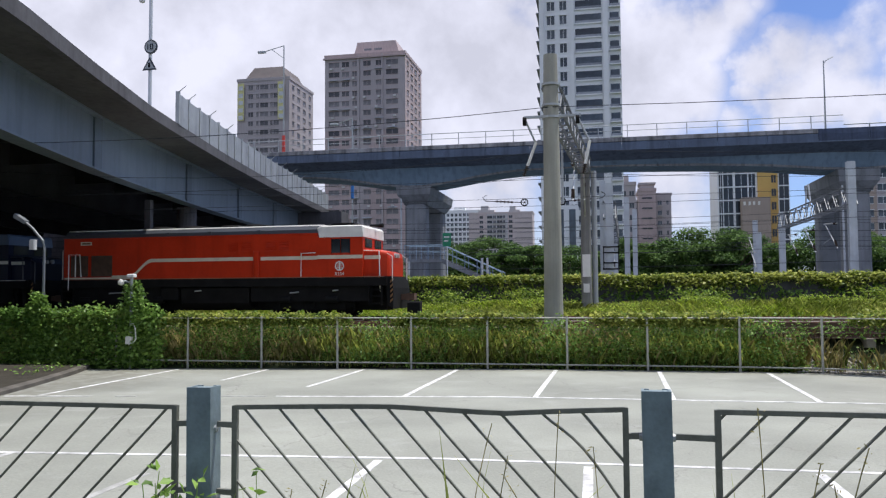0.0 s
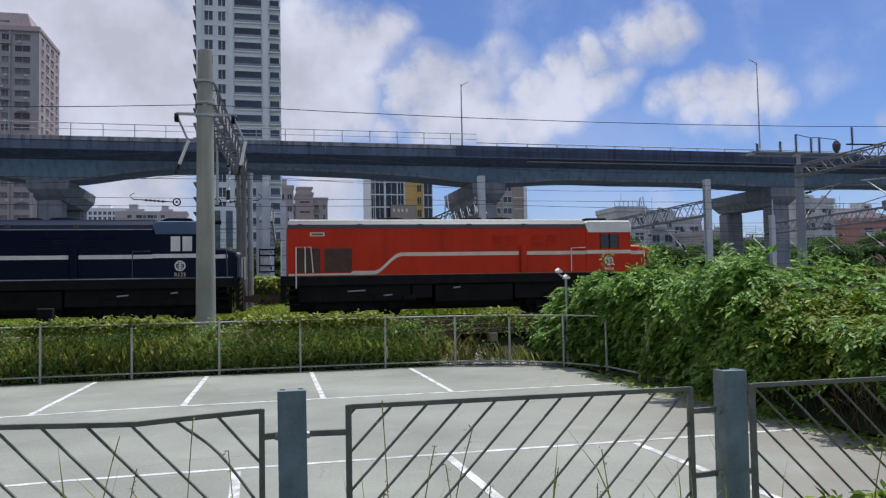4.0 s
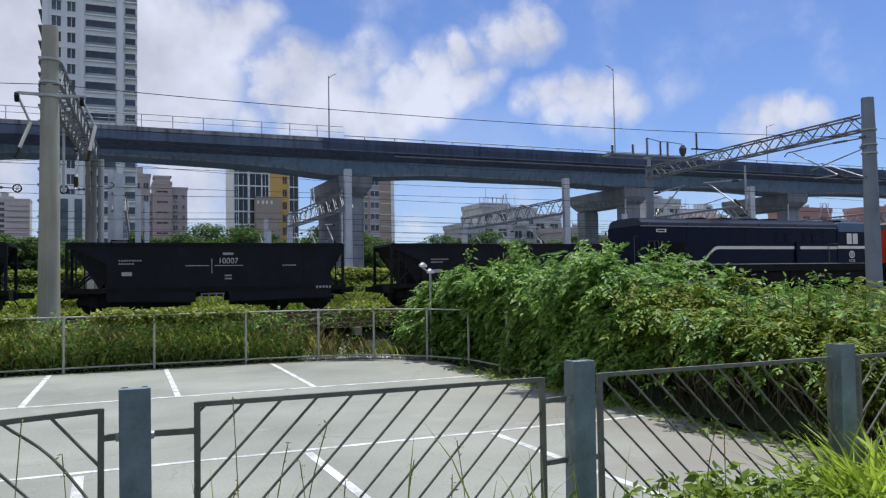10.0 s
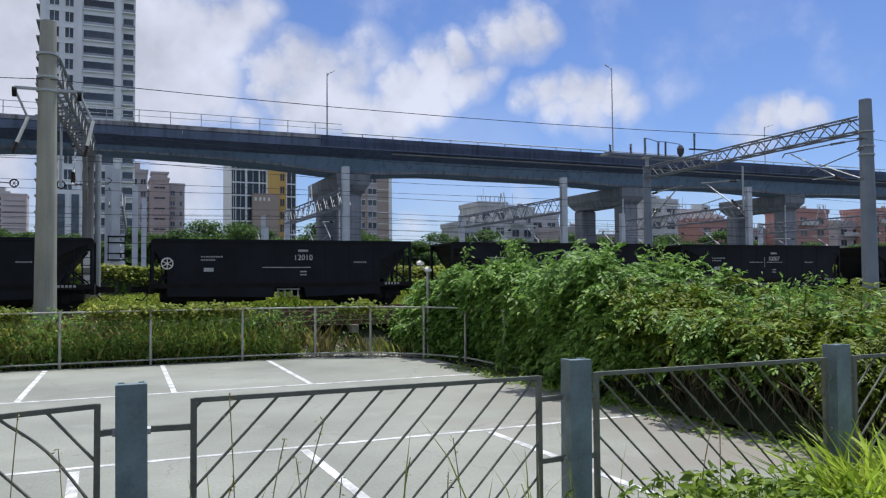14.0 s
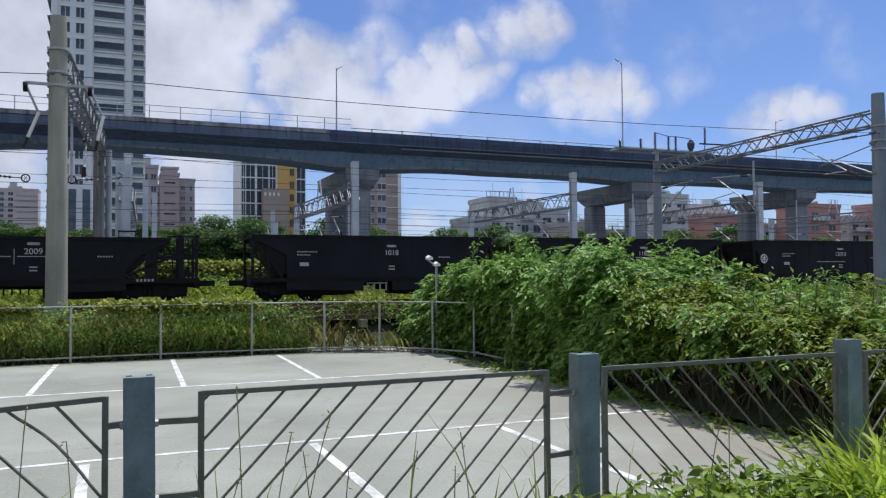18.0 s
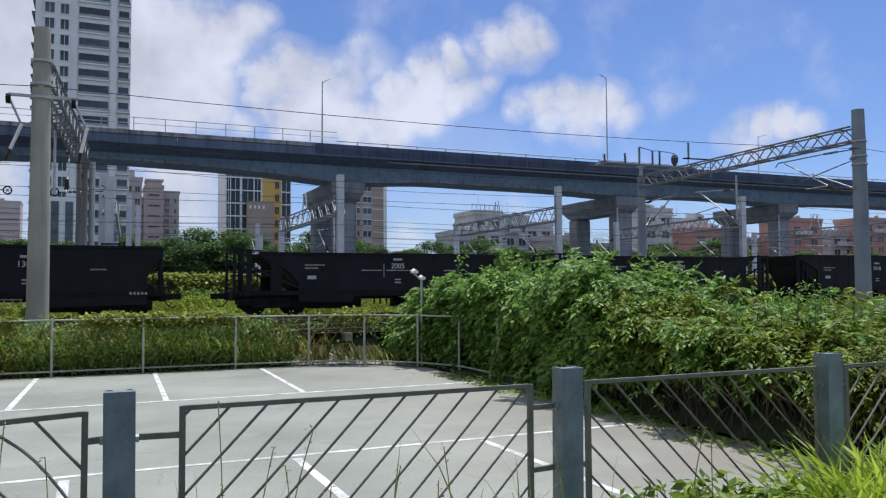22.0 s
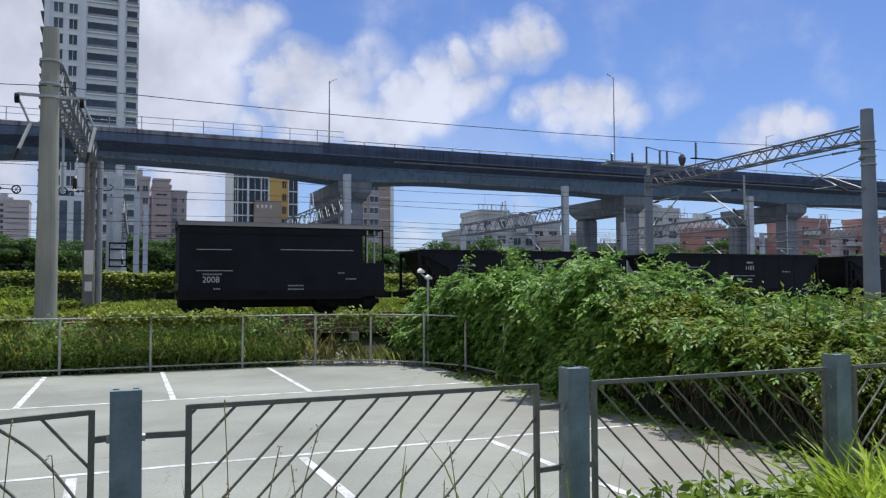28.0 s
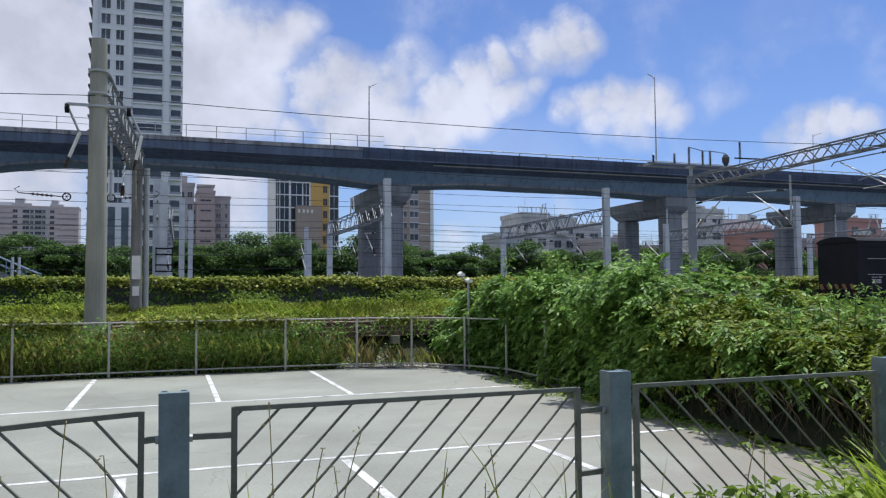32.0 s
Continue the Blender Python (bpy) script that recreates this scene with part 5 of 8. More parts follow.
def caboose(off):
    c = vehicle("guard_van", off, "black boxy guard van with an open end platform", "guard van")
    w = 1.3
    z0, z1 = 0.62, 3.42
    part("body", Geo().box(-3.95, 3.1, -w, w, z0, z1), M["black"], c)
    part("roof", Geo().loft([[(x, -w - 0.05, z1), (x, -w + 0.12, z1 + 0.12), (x, -0.7, z1 + 0.22), (x, 0, z1 + 0.26), (x, 0.7, z1 + 0.22), (x, w - 0.12, z1 + 0.12), (x, w + 0.05, z1), (x, w, z1 - 0.06), (x, -w, z1 - 0.06)] for x in (-4.0, 3.95)]), M["black"], c)
    part("floor", Geo().box(-4.05, 4.05, -w, w, 0.82, 0.97), M["dirtblack"], c)
    part("side_sill", Geo().box(-4.05, 4.05, -w - 0.02, -w, 0.72, 0.97), M["dirtblack"], c)
    for y in (-w + 0.05, w - 0.05):
        for x in (3.3, 3.6, 3.95):
            part("platform_post", Geo().bar((x, y, 0.97), (x, y, z1), 0.06, 0.06), M["galv"] if y < 0 and x < 3.9 else M["black"], c)
    part("platform_panel", Geo().box(3.1, 4.0, -w - 0.01, -w + 0.03, 0.97, 2.05), M["black"], c)
    # same added dark filler beneath the van
    part("frame_core", Geo().box(-3.9, 3.9, -0.4, 0.4, 0.3, 0.9), M["dirtblack"], c)
    for x in (-2.6, 2.6):
        add_bogie(c, (x - 0.75, x + 0.75), x)
    y = -w - 0.006
    for a, b, z in ((-3.33, -2.05, 2.50), (-3.33, -2.0, 1.70), (-0.2, 2.7, 2.53)):
        part("lettering_bar", Geo().box(a, b, y, y + 0.006, z, z + 0.03), M["letter"], c)
    part("gutter", Geo().box(-3.95, 3.6, y - 0.03, y + 0.01, 3.13, 3.18), M["black"], c)
    for x, z, ln in ((-3.1, 1.55, 0.8), (-2.7, 1.0, 0.3), (0.1, 1.12, 0.7), (0.1, 0.98, 0.7), (2.1, 1.62, 0.3), (2.4, 1.38, 0.45)):
        for i in range(int(ln / 0.09)):
            part("lettering_bar", LETTER_MARK, None, c, at=(x + i * 0.09, y, z))
    t = part("fleet_number", text_mesh("2008", 0.32, M["letterbright"]), None, c, "painted white wagon number")
    t.matrix_basis = pose(-2.8, y, 1.27, 90, 0, 0)
    for s in (-1, 1):
        part("coupler", Geo().box(min(s * 4.05, s * 4.7), max(s * 4.05, s * 4.7), -0.12, 0.12, 0.64, 0.9), M["dirtblack"], c)
    g = Geo()
    for k in range(5):
        y0 = -1.2 + 0.5 * k
        g.add([(x, y0 + a, z) for x in (-3.955, -3.975) for a, z in ((0, 0.7), (0.22, 0.7), (0.46, 1.25), (0.24, 1.25))], [(4, 5, 6, 7), (0, 1, 5, 4), (1, 2, 6, 5), (2, 3, 7, 6), (3, 0, 4, 7)])
    part("hazard_stripe", g, M["hazard"], c, "faded orange hazard stripes")


caboose(-174.95)

# ---- viaduct ----
VY = 70.0


def build_viaduct():
    v = thing("viaduct", (0, VY, 0), "blue-grey concrete road viaduct with haunched box girder", "bridge")
    piers = [-85.5, -52.0, -17.3, 21.8, 54.5, 78.8, 113.0, 147.0]

    def soffit(x):
        d = min(abs(x - p) for p in piers)
        return 13.2 - (1.3 if x < 2 else 0.75 if x < 38 else 0.4) * math.exp(-(d / 6.5) ** 2) - 0.25 * min(1, max(0, (x - 2) / 10)) - 0.4 * min(1, max(0, (x - 24) / 12))

    # box girder with sloping webs and wide overhangs
    xs = [-120 + 1.5 * i for i in range(199)]
    rings = []
    for x in xs:
        s = soffit(x)
        rings.append([(x, 0.0, 14.35), (x, 0.0, 14.65), (x, 9.4, 14.65), (x, 9.4, 14.35), (x, 7.0, 13.85), (x, 6.3, s), (x, 2.9, s), (x, 2.2, 13.75)])
    part("deck", Geo().loft(rings), M["deck"], v)
    # dark strip under the overhang, its shade put into the colour
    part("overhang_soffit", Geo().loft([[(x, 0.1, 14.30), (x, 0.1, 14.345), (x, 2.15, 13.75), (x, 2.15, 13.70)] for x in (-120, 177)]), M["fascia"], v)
    part("web_ledge", Geo().loft([[(x, 2.72, soffit(x) + 0.02), (x, 2.82, soffit(x) + 0.02), (x, 2.82, soffit(x) + 0.2), (x, 2.68, soffit(x) + 0.2)] for x in xs]), M["parapet"], v)
    for x in range(-118, 176, 4):
        if x < 18:
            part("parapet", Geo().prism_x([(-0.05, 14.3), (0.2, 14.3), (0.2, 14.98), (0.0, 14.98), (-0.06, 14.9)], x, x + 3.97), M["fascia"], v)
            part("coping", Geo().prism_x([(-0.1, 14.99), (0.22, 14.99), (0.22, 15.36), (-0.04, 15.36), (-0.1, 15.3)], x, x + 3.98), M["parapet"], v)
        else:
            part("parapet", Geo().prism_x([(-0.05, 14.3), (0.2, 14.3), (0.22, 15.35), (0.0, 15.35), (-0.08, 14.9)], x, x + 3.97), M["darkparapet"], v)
    part("cable_tray", Geo().box(25.1, 177, 0.5, 0.8, 14.0, 14.1), M["concrete"], v)
    part("far_parapet", Geo().box(-120, 177, 9.2, 9.4, 14.65, 15.5), M["concrete"], v)
    part("handrail", Geo().tube((-118, 0.1, 16.45), (20, 0.1, 16.45), 0.035).tube((-118, 0.1, 15.95), (20, 0.1, 15.95), 0.025), M["galv"], v)
    part("handrail", Geo().tube((20, 0.1, 15.65), (176, 0.1, 15.65), 0.05), M["galv"], v)
    post = Geo().bar((0, 0.1, 15.3), (0, 0.1, 16.45), 0.06, 0.06).mesh("rail_post", M["galv"])
    stub = Geo().bar((0, 0.1, 15.3), (0, 0.1, 15.66), 0.08, 0.08).mesh("rail_post", M["galv"])
    for i in range(52):
        part("rail_post", post, None, v, at=(-110 + i * 2.5, 0, 0))
    for i in range(50):
        part("rail_post", stub, None, v, at=(22 + i * 3.0, 0, 0))
    for p in piers:
        if p < -60:
            continue
        cap = Geo().loft([[(p - a, b0, z), (p + a, b0, z), (p + a, b1, z), (p - a, b1, z)] for a, b0, b1, z in ((1.1, 3.4, 12.9, 10.3), (1.3, 2.8, 13.5, 10.75), (1.6, 2.4, 13.8, 11.2), (1.7, 2.35, 13.8, soffit(p) + 0.05))])
        part("pier_cap", cap, M["pier"], v)
        for c in (4.0, 12.3):
            part("pier", Geo().bevel_box(p - 1.0, p + 1.0, c - 1.0, c + 1.0, 0.5, 10.35, 0.2), M["pier"], v)
        part("drain_pipe", Geo().tube((p - 1.3, 2.75, 0.5), (p - 1.3, 2.75, 11.2), 0.09, n=8), M["greysteel"], v)
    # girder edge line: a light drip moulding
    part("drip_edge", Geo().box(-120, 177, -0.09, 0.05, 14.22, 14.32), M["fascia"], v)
    return v


build_viaduct()


def build_access_ramp():
    a = thing("footbridge_stairs", (-11.9, 60.0, 0.5), "grey footbridge stairs with blue railings and white posts", "stairs")
    run, top, low = 4.6, 4.0, 1.9
    part("landing", Geo().box(-3.0, 0.0, -0.9, 0.9, top - 0.25, top), M["pier"], a)
    for k in range(12):
        x, z = run * k / 12, top - (top - low) * (k + 1) / 12
        part("step", Geo().box(x, x + run / 12 + 0.04, -0.85, 0.85, z, z + 0.05), M["edge"], a)
    for y in (-0.9, 0.9):
        part("stringer", Geo().prism([(0, top - 0.35), (0, top + 0.02), (run, low + 0.02), (run, low - 0.35)], y - 0.05, y + 0.05), M["pier"], a)
        part("handrail", Geo().pipe([(-3.0, y, top + 1.05), (0, y, top + 1.05), (run, y, low + 1.0)], 0.045), M["stairblue"], a)
        part("mid_rail", Geo().pipe([(-3.0, y, top + 0.55), (0, y, top + 0.55), (run, y, low + 0.5)], 0.03), M["stairblue"], a)
        for k in range(9):
            x = -3.0 + 7.6 * k / 8
            z = top if x < 0 else top - (top - low) * x / run
            part("baluster", Geo().bar((x, y, z - 0.1), (x, y, z + 1.03), 0.05, 0.05), M["stairblue"], a)
    for x in (-2.6, 3.1, 3.5):
        part("post", Geo().tube((x, -1.05, 0), (x, -1.05, 4.0 if x > 0 else top - 0.2), 0.09, n=8), M["greysteel"], a)
    g = thing("direction_sign", (-11.4, 58.5, 0.5), "green road direction sign on a grey post", "road sign")
    part("post", Geo().tube((0, 0, 0), (0, 0, 5.9), 0.06, n=8), M["greysteel"], g)
    part("panel", Geo().bevel_box(-0.32, 0.32, -0.1, -0.06, 4.9, 5.9, 0.01), M["green"], g)
    part("lettering_bar", Geo().box(-0.22, 0.2, -0.108, -0.102, 5.55, 5.66).box(-0.22, 0.12, -0.108, -0.102, 5.25, 5.36), M["white"], g)


build_access_ramp()


def build_lamp(x, y, z, h, arm, label):
    l = thing("street_lamp", (x, y, z), label, "street lamp", "street lamps on the viaduct")
    part("base", Geo().bevel_box(-0.16, 0.16, -0.16, 0.16, 0, 0.5, 0.03), M["galv"], l)
    part("pole", Geo().tube((0, 0, 0.45), (0, 0, h), 0.085, 0.045, n=8), M["galv"], l)
    part("arm", Geo().pipe([(0, 0, h - 0.3), (arm * 0.4, 0, h - 0.02), (arm, 0, h + 0.12)], 0.035), M["galv"], l)
    part("lamp_head", Geo().loft([[(arm * 0.75, -0.1, h + 0.04), (arm * 0.75, 0.1, h + 0.04), (arm * 0.75, 0.06, h + 0.12), (arm * 0.75, -0.06, h + 0.12)], [(arm * 1.7, -0.07, h + 0.26), (arm * 1.7, 0.07, h + 0.26), (arm * 1.7, 0.04, h + 0.32), (arm * 1.7, -0.04, h + 0.32)]]), M["galv"], l)


build_lamp(18.7, VY + 0.4, 14.6, 6.6, 0.45, "slim grey street lamp standing on the viaduct parapet")
build_lamp(50.3, VY + 0.4, 14.6, 10.2, -0.5, "tall slim grey lamp post standing on the viaduct")
build_lamp(80.8, VY + 9, 14.6, 7.5, 0.9, "slim grey street lamp standing on the viaduct")


# ---- steel ramp bridge ----
def build_ramp():
    b = thing("ramp_bridge", (0, 0, 0), "steel girder ramp bridge with dark soffit and noise barrier", "bridge")
    # edge of the deck in plan, from behind the camera to under the viaduct
    edge = [(-6.5, -25.0), (-10.2, -2.0), (-13.2, 11.0), (-14.9, 18.0), (-16.35, 23.0), (-17.85, 28.6), (-18.9, 33.5), (-20.2, 40.0), (-21.9, 49.8), (-23.8, 63.0), (-24.6, 69.0)]

    def ring(pts, off0, off1, z0, z1):
        return [(pts[0] - off0, pts[1] - 0.2 * off0, z0), (pts[0] - off1, pts[1] - 0.2 * off1, z0), (pts[0] - off1, pts[1] - 0.2 * off1, z1), (pts[0] - off0, pts[1] - 0.2 * off0, z1)]
    # inner underside darker than the overhang, its shade put into the colour
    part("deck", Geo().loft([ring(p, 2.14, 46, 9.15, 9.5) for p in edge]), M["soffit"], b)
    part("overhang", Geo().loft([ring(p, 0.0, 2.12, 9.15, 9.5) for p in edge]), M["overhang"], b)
    part("edge_beam", Geo().loft([ring(p, -0.05, 0.2, 9.1, 9.58) for p in edge]), M["edge"], b)
    for off in (2.1, 8.4, 14.0, 20.0, 26.0, 32.0, 38.0, 44.0):
        # inner girders take the dark soffit colour in place of their shade
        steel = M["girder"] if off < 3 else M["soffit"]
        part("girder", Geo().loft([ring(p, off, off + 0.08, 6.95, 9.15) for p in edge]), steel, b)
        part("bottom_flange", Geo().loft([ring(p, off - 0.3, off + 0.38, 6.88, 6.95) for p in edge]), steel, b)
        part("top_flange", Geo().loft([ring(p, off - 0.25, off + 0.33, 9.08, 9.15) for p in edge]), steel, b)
    # stiffeners and brackets along the outer girder
    fl = []
    for (x0, y0), (x1, y1) in zip(edge, edge[1:]):
        n = max(1, round(math.hypot(x1 - x0, y1 - y0) / 5.2))
        fl += [(x0 + (x1 - x0) * k / n, y0 + (y1 - y0) * k / n) for k in range(n)]
    for k, (x, y) in enumerate(fl):
        if y < 5:
            continue
        if k % 2 == 0:
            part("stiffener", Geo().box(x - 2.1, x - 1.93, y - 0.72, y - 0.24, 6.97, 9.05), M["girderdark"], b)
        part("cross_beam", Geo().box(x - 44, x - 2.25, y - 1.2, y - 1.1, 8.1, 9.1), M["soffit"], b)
    # noise barrier panels begin above the tracks
    run = [p for p in edge if p[1] >= 33] 
    run = [(-18.55, 32.0)] + run
    for (x0, y0), (x1, y1) in zip(run, run[1:]):
        n = max(1, round(math.hypot(x1 - x0, y1 - y0) / 1.5))
        for k in range(n):
            p = Vector((x0 + (x1 - x0) * k / n, y0 + (y1 - y0) * k / n, 0))
            q = Vector((x0 + (x1 - x0) * (k + 0.94) / n, y0 + (y1 - y0) * (k + 0.94) / n, 0))
            g = Geo().loft([[c + Vector((-0.05, 0, 9.56)), c + Vector((0.05, 0, 9.56)), c + Vector((0.05, 0, 10.95)), c + Vector((-0.05, 0, 10.95))] for c in (p, q)])
            part("barrier_panel", g, M["barrier"], b)
            part("barrier_post", Geo().box(p.x - 0.09, p.x + 0.09, p.y - 0.06, p.y + 0.04, 9.6, 11.05), M["galv"], b)
            if k % 2 == 0:
                part("spike", Geo().tube((p.x, p.y, 11.0), (p.x + 0.45, p.y - 0.1, 11.25), 0.02), M["galv"], b)
    # columns in dark concrete, shade under the bridge put into the colour
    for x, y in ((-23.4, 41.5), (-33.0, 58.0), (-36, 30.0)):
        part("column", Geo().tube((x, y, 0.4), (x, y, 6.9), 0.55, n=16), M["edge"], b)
    # signs on a pole at the edge
    s = thing("road_sign", (-18.4, 29.5, 9.16), "tall pole with a round speed sign and a triangular warning sign", "road sign")
    part("pole", Geo().tube((0, 0, 0.34), (0, 0, 7.6), 0.075, n=8), M["greysteel"], s)
    # grey rings and faces: the signs' backlit look is put into the colour
    part("speed_sign", Geo().tube((0.1, -0.14, 3.1), (0.1, -0.1, 3.1), 0.30, n=24), M["roofgrey"], s)
    part("speed_face", Geo().tube((0.1, -0.16, 3.1), (0.1, -0.14, 3.1), 0.24, n=24), M["galv"], s)
    part("speed_digits", Geo().box(-0.04, 0.0, -0.17, -0.16, 2.98, 3.22).box(0.08, 0.22, -0.17, -0.16, 3.18, 3.22).box(0.08, 0.22, -0.17, -0.16, 2.98, 3.02).box(0.08, 0.12, -0.17, -0.16, 3.02, 3.18).box(0.18, 0.22, -0.17, -0.16, 3.02, 3.18), M["black"], s)
    part("warning_sign", Geo().prism([(-0.27, 2.12), (0.37, 2.12), (0.05, 2.68)], -0.14, -0.1), M["roofgrey"], s)
    part("warning_face", Geo().prism([(-0.16, 2.18), (0.26, 2.18), (0.05, 2.54)], -0.16, -0.14), M["galv"], s)
    part("warning_mark", Geo().box(0.0, 0.1, -0.17, -0.16, 2.22, 2.42), M["black"], s)
    part("camera_arm", Geo().tube((0, 0, 5.2), (-0.3, -0.1, 5.2), 0.03), M["galv"], s)
    part("camera_ball", Geo().lathe((-0.35, -0.1, 5.0), [(0.02, 0), (0.12, 0.06), (0.12, 0.16), (0.02, 0.24)], 10), M["white"], s)
    # abutment wall under the bridge, and an added side wall shutting out light
    solo("wall_embankment", Geo().box(-90, -22.3, 66, 68, 0.5, 9.1).box(-64, -63, 8, 65.9, 0.1, 9.1), M["edge"], kind="structure", label="abutment wall beneath the ramp with an added wall that blocks light", category="wall")


build_ramp()


# ---- catenary ----
def truss(parent, p, q, w=0.45, h=0.55, n=14, name="truss_beam", mat_key="galv"):
    p, q = Vector(p), Vector(q)
    d = q - p
    side = d.cross(Vector((0, 0, 1))).normalized() * w / 2
    up = Vector((0, 0, h / 2))
    r = 0.035
    g = Geo()
    for s in (-1, 1):
        for u in (-1, 1):
            g.tube(p + side * s + up * u, q + side * s + up * u, r + 0.01, n=5)
    part("chord", g, M[mat_key], parent)
    for i in range(n):
        a, b = p + d * (i / n), p + d * ((i + 1) / n)
        u = 1 if i % 2 else -1
        g = Geo()
        for s in (-1, 1):
            g.tube(a + side * s + up * u, b + side * s - up * u, r * 0.8, n=4)
        g.tube(a + side + up * u, a - side + up * u, r * 0.8, n=4)
        g.tube(a + side - up, b - side - up, r * 0.7, n=4)
        part("lacing", g, M[mat_key], parent)


def insulator(parent, p, q, r=0.07, n=6):
    p, q = Vector(p), Vector(q)
    g = Geo()
    prof = [(0, r * 0.4)]
    for i in range(n):
        prof += [((i + 0.28) / n, r * 0.4), ((i + 0.32) / n, r), ((i + 0.6) / n, r * 0.8), ((i + 0.72) / n, r * 0.4)]
    g.rod(p, q, prof + [(1, r * 0.4)])
    part("insulator", g, M["insul"], parent)


def cantilever(parent, x, y, z, way, reach=2.6):
    """A swivelling bracket with struts and insulators. way: towards which y it reaches."""
    part("bracket_arm", Geo().tube((x, y, z), (x, y + way * reach, z + 0.15), 0.035).tube((x, y, z - 1.4), (x, y + way * reach * 0.85, z + 0.05), 0.035).tube((x, y + way * reach * 0.4, z - 0.75), (x, y + way * reach, z - 0.95), 0.025), M["galv"], parent)
    insulator(parent, (x, y + way * 0.15, z), (x, y + way * 0.6, z + 0.03))
    insulator(parent, (x, y + way * 0.12, z - 1.3), (x, y + way * 0.5, z - 0.9))


def build_portal(x, xf, rad, top, tz=7.55, near="pole", far="darkmast", hung=True):
    p = thing("catenary_portal", (0, 0, 0), "spun concrete catenary mast with a lattice beam over the tracks", "catenary mast", "catenary portals")
    y0, y1 = 22.5, 36.0
    part("mast", Geo().tube((x, y0, 0.6), (x, y0, top - 1.0), rad + 0.03, rad - 0.03, n=20).tube((x, y0, top - 1.0), (x, y0, top), rad - 0.035, rad - 0.05, n=20), M[near], p, smooth=False)
    part("mast", Geo().tube((xf, y1, 0.6), (xf, y1, 8.2), 0.25, 0.21, n=16), M[far], p)
    truss(p, (x, y0 + 0.2, tz), (xf, y1, tz + (0.05 if hung else -0.32)), 0.5, 0.6, 22, mat_key="truss")
    for z in (6.9, 7.25, 7.85):
        part("band", Geo().tube((x, y0, z), (x, y0, z + 0.06), rad + 0.02, n=20), M["galv"], p)
    if hung:
        # cross arm with hanging insulators
        part("cross_arm", Geo().bar((x - 0.75, y0 - 0.1, 6.95), (x + 0.85, y0 - 0.1, 6.95), 0.07, 0.07), M["galv"], p)
        for s in (-1, 1):
            xx = x + s * 0.75
            jx, ex = (x - 0.44, x - 0.81) if s < 0 else (x + 1.08, x + 0.88)
            part("stay", Geo().pipe([(xx, y0, 6.93), (jx, y0 + 0.05, 6.2)], 0.03), M["galv"], p)
            part("stay", Geo().pipe([(jx, y0 + 0.05, 6.25), (ex + (jx - ex) * 0.3, y0 + 0.1, 5.58)], 0.045), M["white"], p)
            insulator(p, (ex + (jx - ex) * 0.3, y0 + 0.1, 5.6), (ex, y0 + 0.12, 5.3), 0.075)
            part("pulley", Geo().tube((xx - 0.05, y0 - 0.05, 6.85), (xx + 0.05, y0 - 0.05, 6.85), 0.13, n=14), M["dirtblack"], p)
        for yy, way in ((y0 + 0.3, 1), (y1 - 0.3, -1), (29.3, 1)):
            cantilever(p, x + (xf - x) * (yy - y0) / (y1 - y0), yy, 6.7, way)
    else:
        # a long hinged bracket reaching over the near track
        part("bracket_arm", Geo().pipe([(x, y0 + 0.1, 7.6), (x - 0.05, y0 + 1.7, 7.62), (x - 0.1, y0 + 4.1, 7.58), (x - 0.1, y0 + 4.25, 7.42)], 0.028), M["truss"], p)
        insulator(p, (x - 0.02, y0 + 1.0, 7.62), (x - 0.05, y0 + 1.7, 7.62), 0.06)
        part("bracket_strut", Geo().tube((x, y0 + 0.2, 7.18), (x - 0.1, y0 + 2.8, 6.6), 0.025), M["truss"], p)
        part("bracket_strut", Geo().tube((x - 0.1, y0 + 3.75, 7.52), (x - 0.05, y0 + 1.5, 6.25), 0.028), M["galv"], p)
        insulator(p, (x - 0.05, y0 + 1.5, 6.25), (x, y0 + 1.0, 5.97), 0.07)
        part("bracket_strut", Geo().tube((x - 0.05, y0 + 2.3, 6.86), (x, y0 + 0.2, 5.96), 0.025), M["galv"], p)
        part("register_arm", Geo().tube((x - 0.1, y0 + 2.6, 6.22), (x - 0.05, y0 + 1.5, 6.24), 0.02), M["galv"], p)
        for z in (7.18, 7.6, 5.96):
            part("hinge", Geo().box(x - 0.32, x + 0.32, y0 - 0.06, y0 + 0.2, z - 0.04, z + 0.04), M["truss"], p)
        for yy, way in ((y1 - 0.3, -1), (29.3, 1)):
            cantilever(p, x + (xf - x) * (yy - y0) / (y1 - y0), yy, 6.7, way)
    part("drop_post", Geo().tube((x, 29.3, 5.2), (x, 29.3, 7.4), 0.05), M["galv"], p)
    return p


p1 = build_portal(-1.40, -0.68, 0.245, 8.75)
part("notice_plate", Geo().box(-0.85, -0.5, 35.68, 35.7, 2.6, 3.6), M["white"], p1)
part("notice_plate", Geo().box(-0.82, -0.55, 35.68, 35.7, 1.9, 2.3), M["white"], p1)
part("weight_tube", Geo().tube((-0.3, 36.2, 1.2), (-0.3, 36.2, 7.4), 0.13, n=10), M["galv"], p1)
p2 = build_portal(28.5, 28.0, 0.29, 9.2, 8.22, "greymast", "greymast", False)
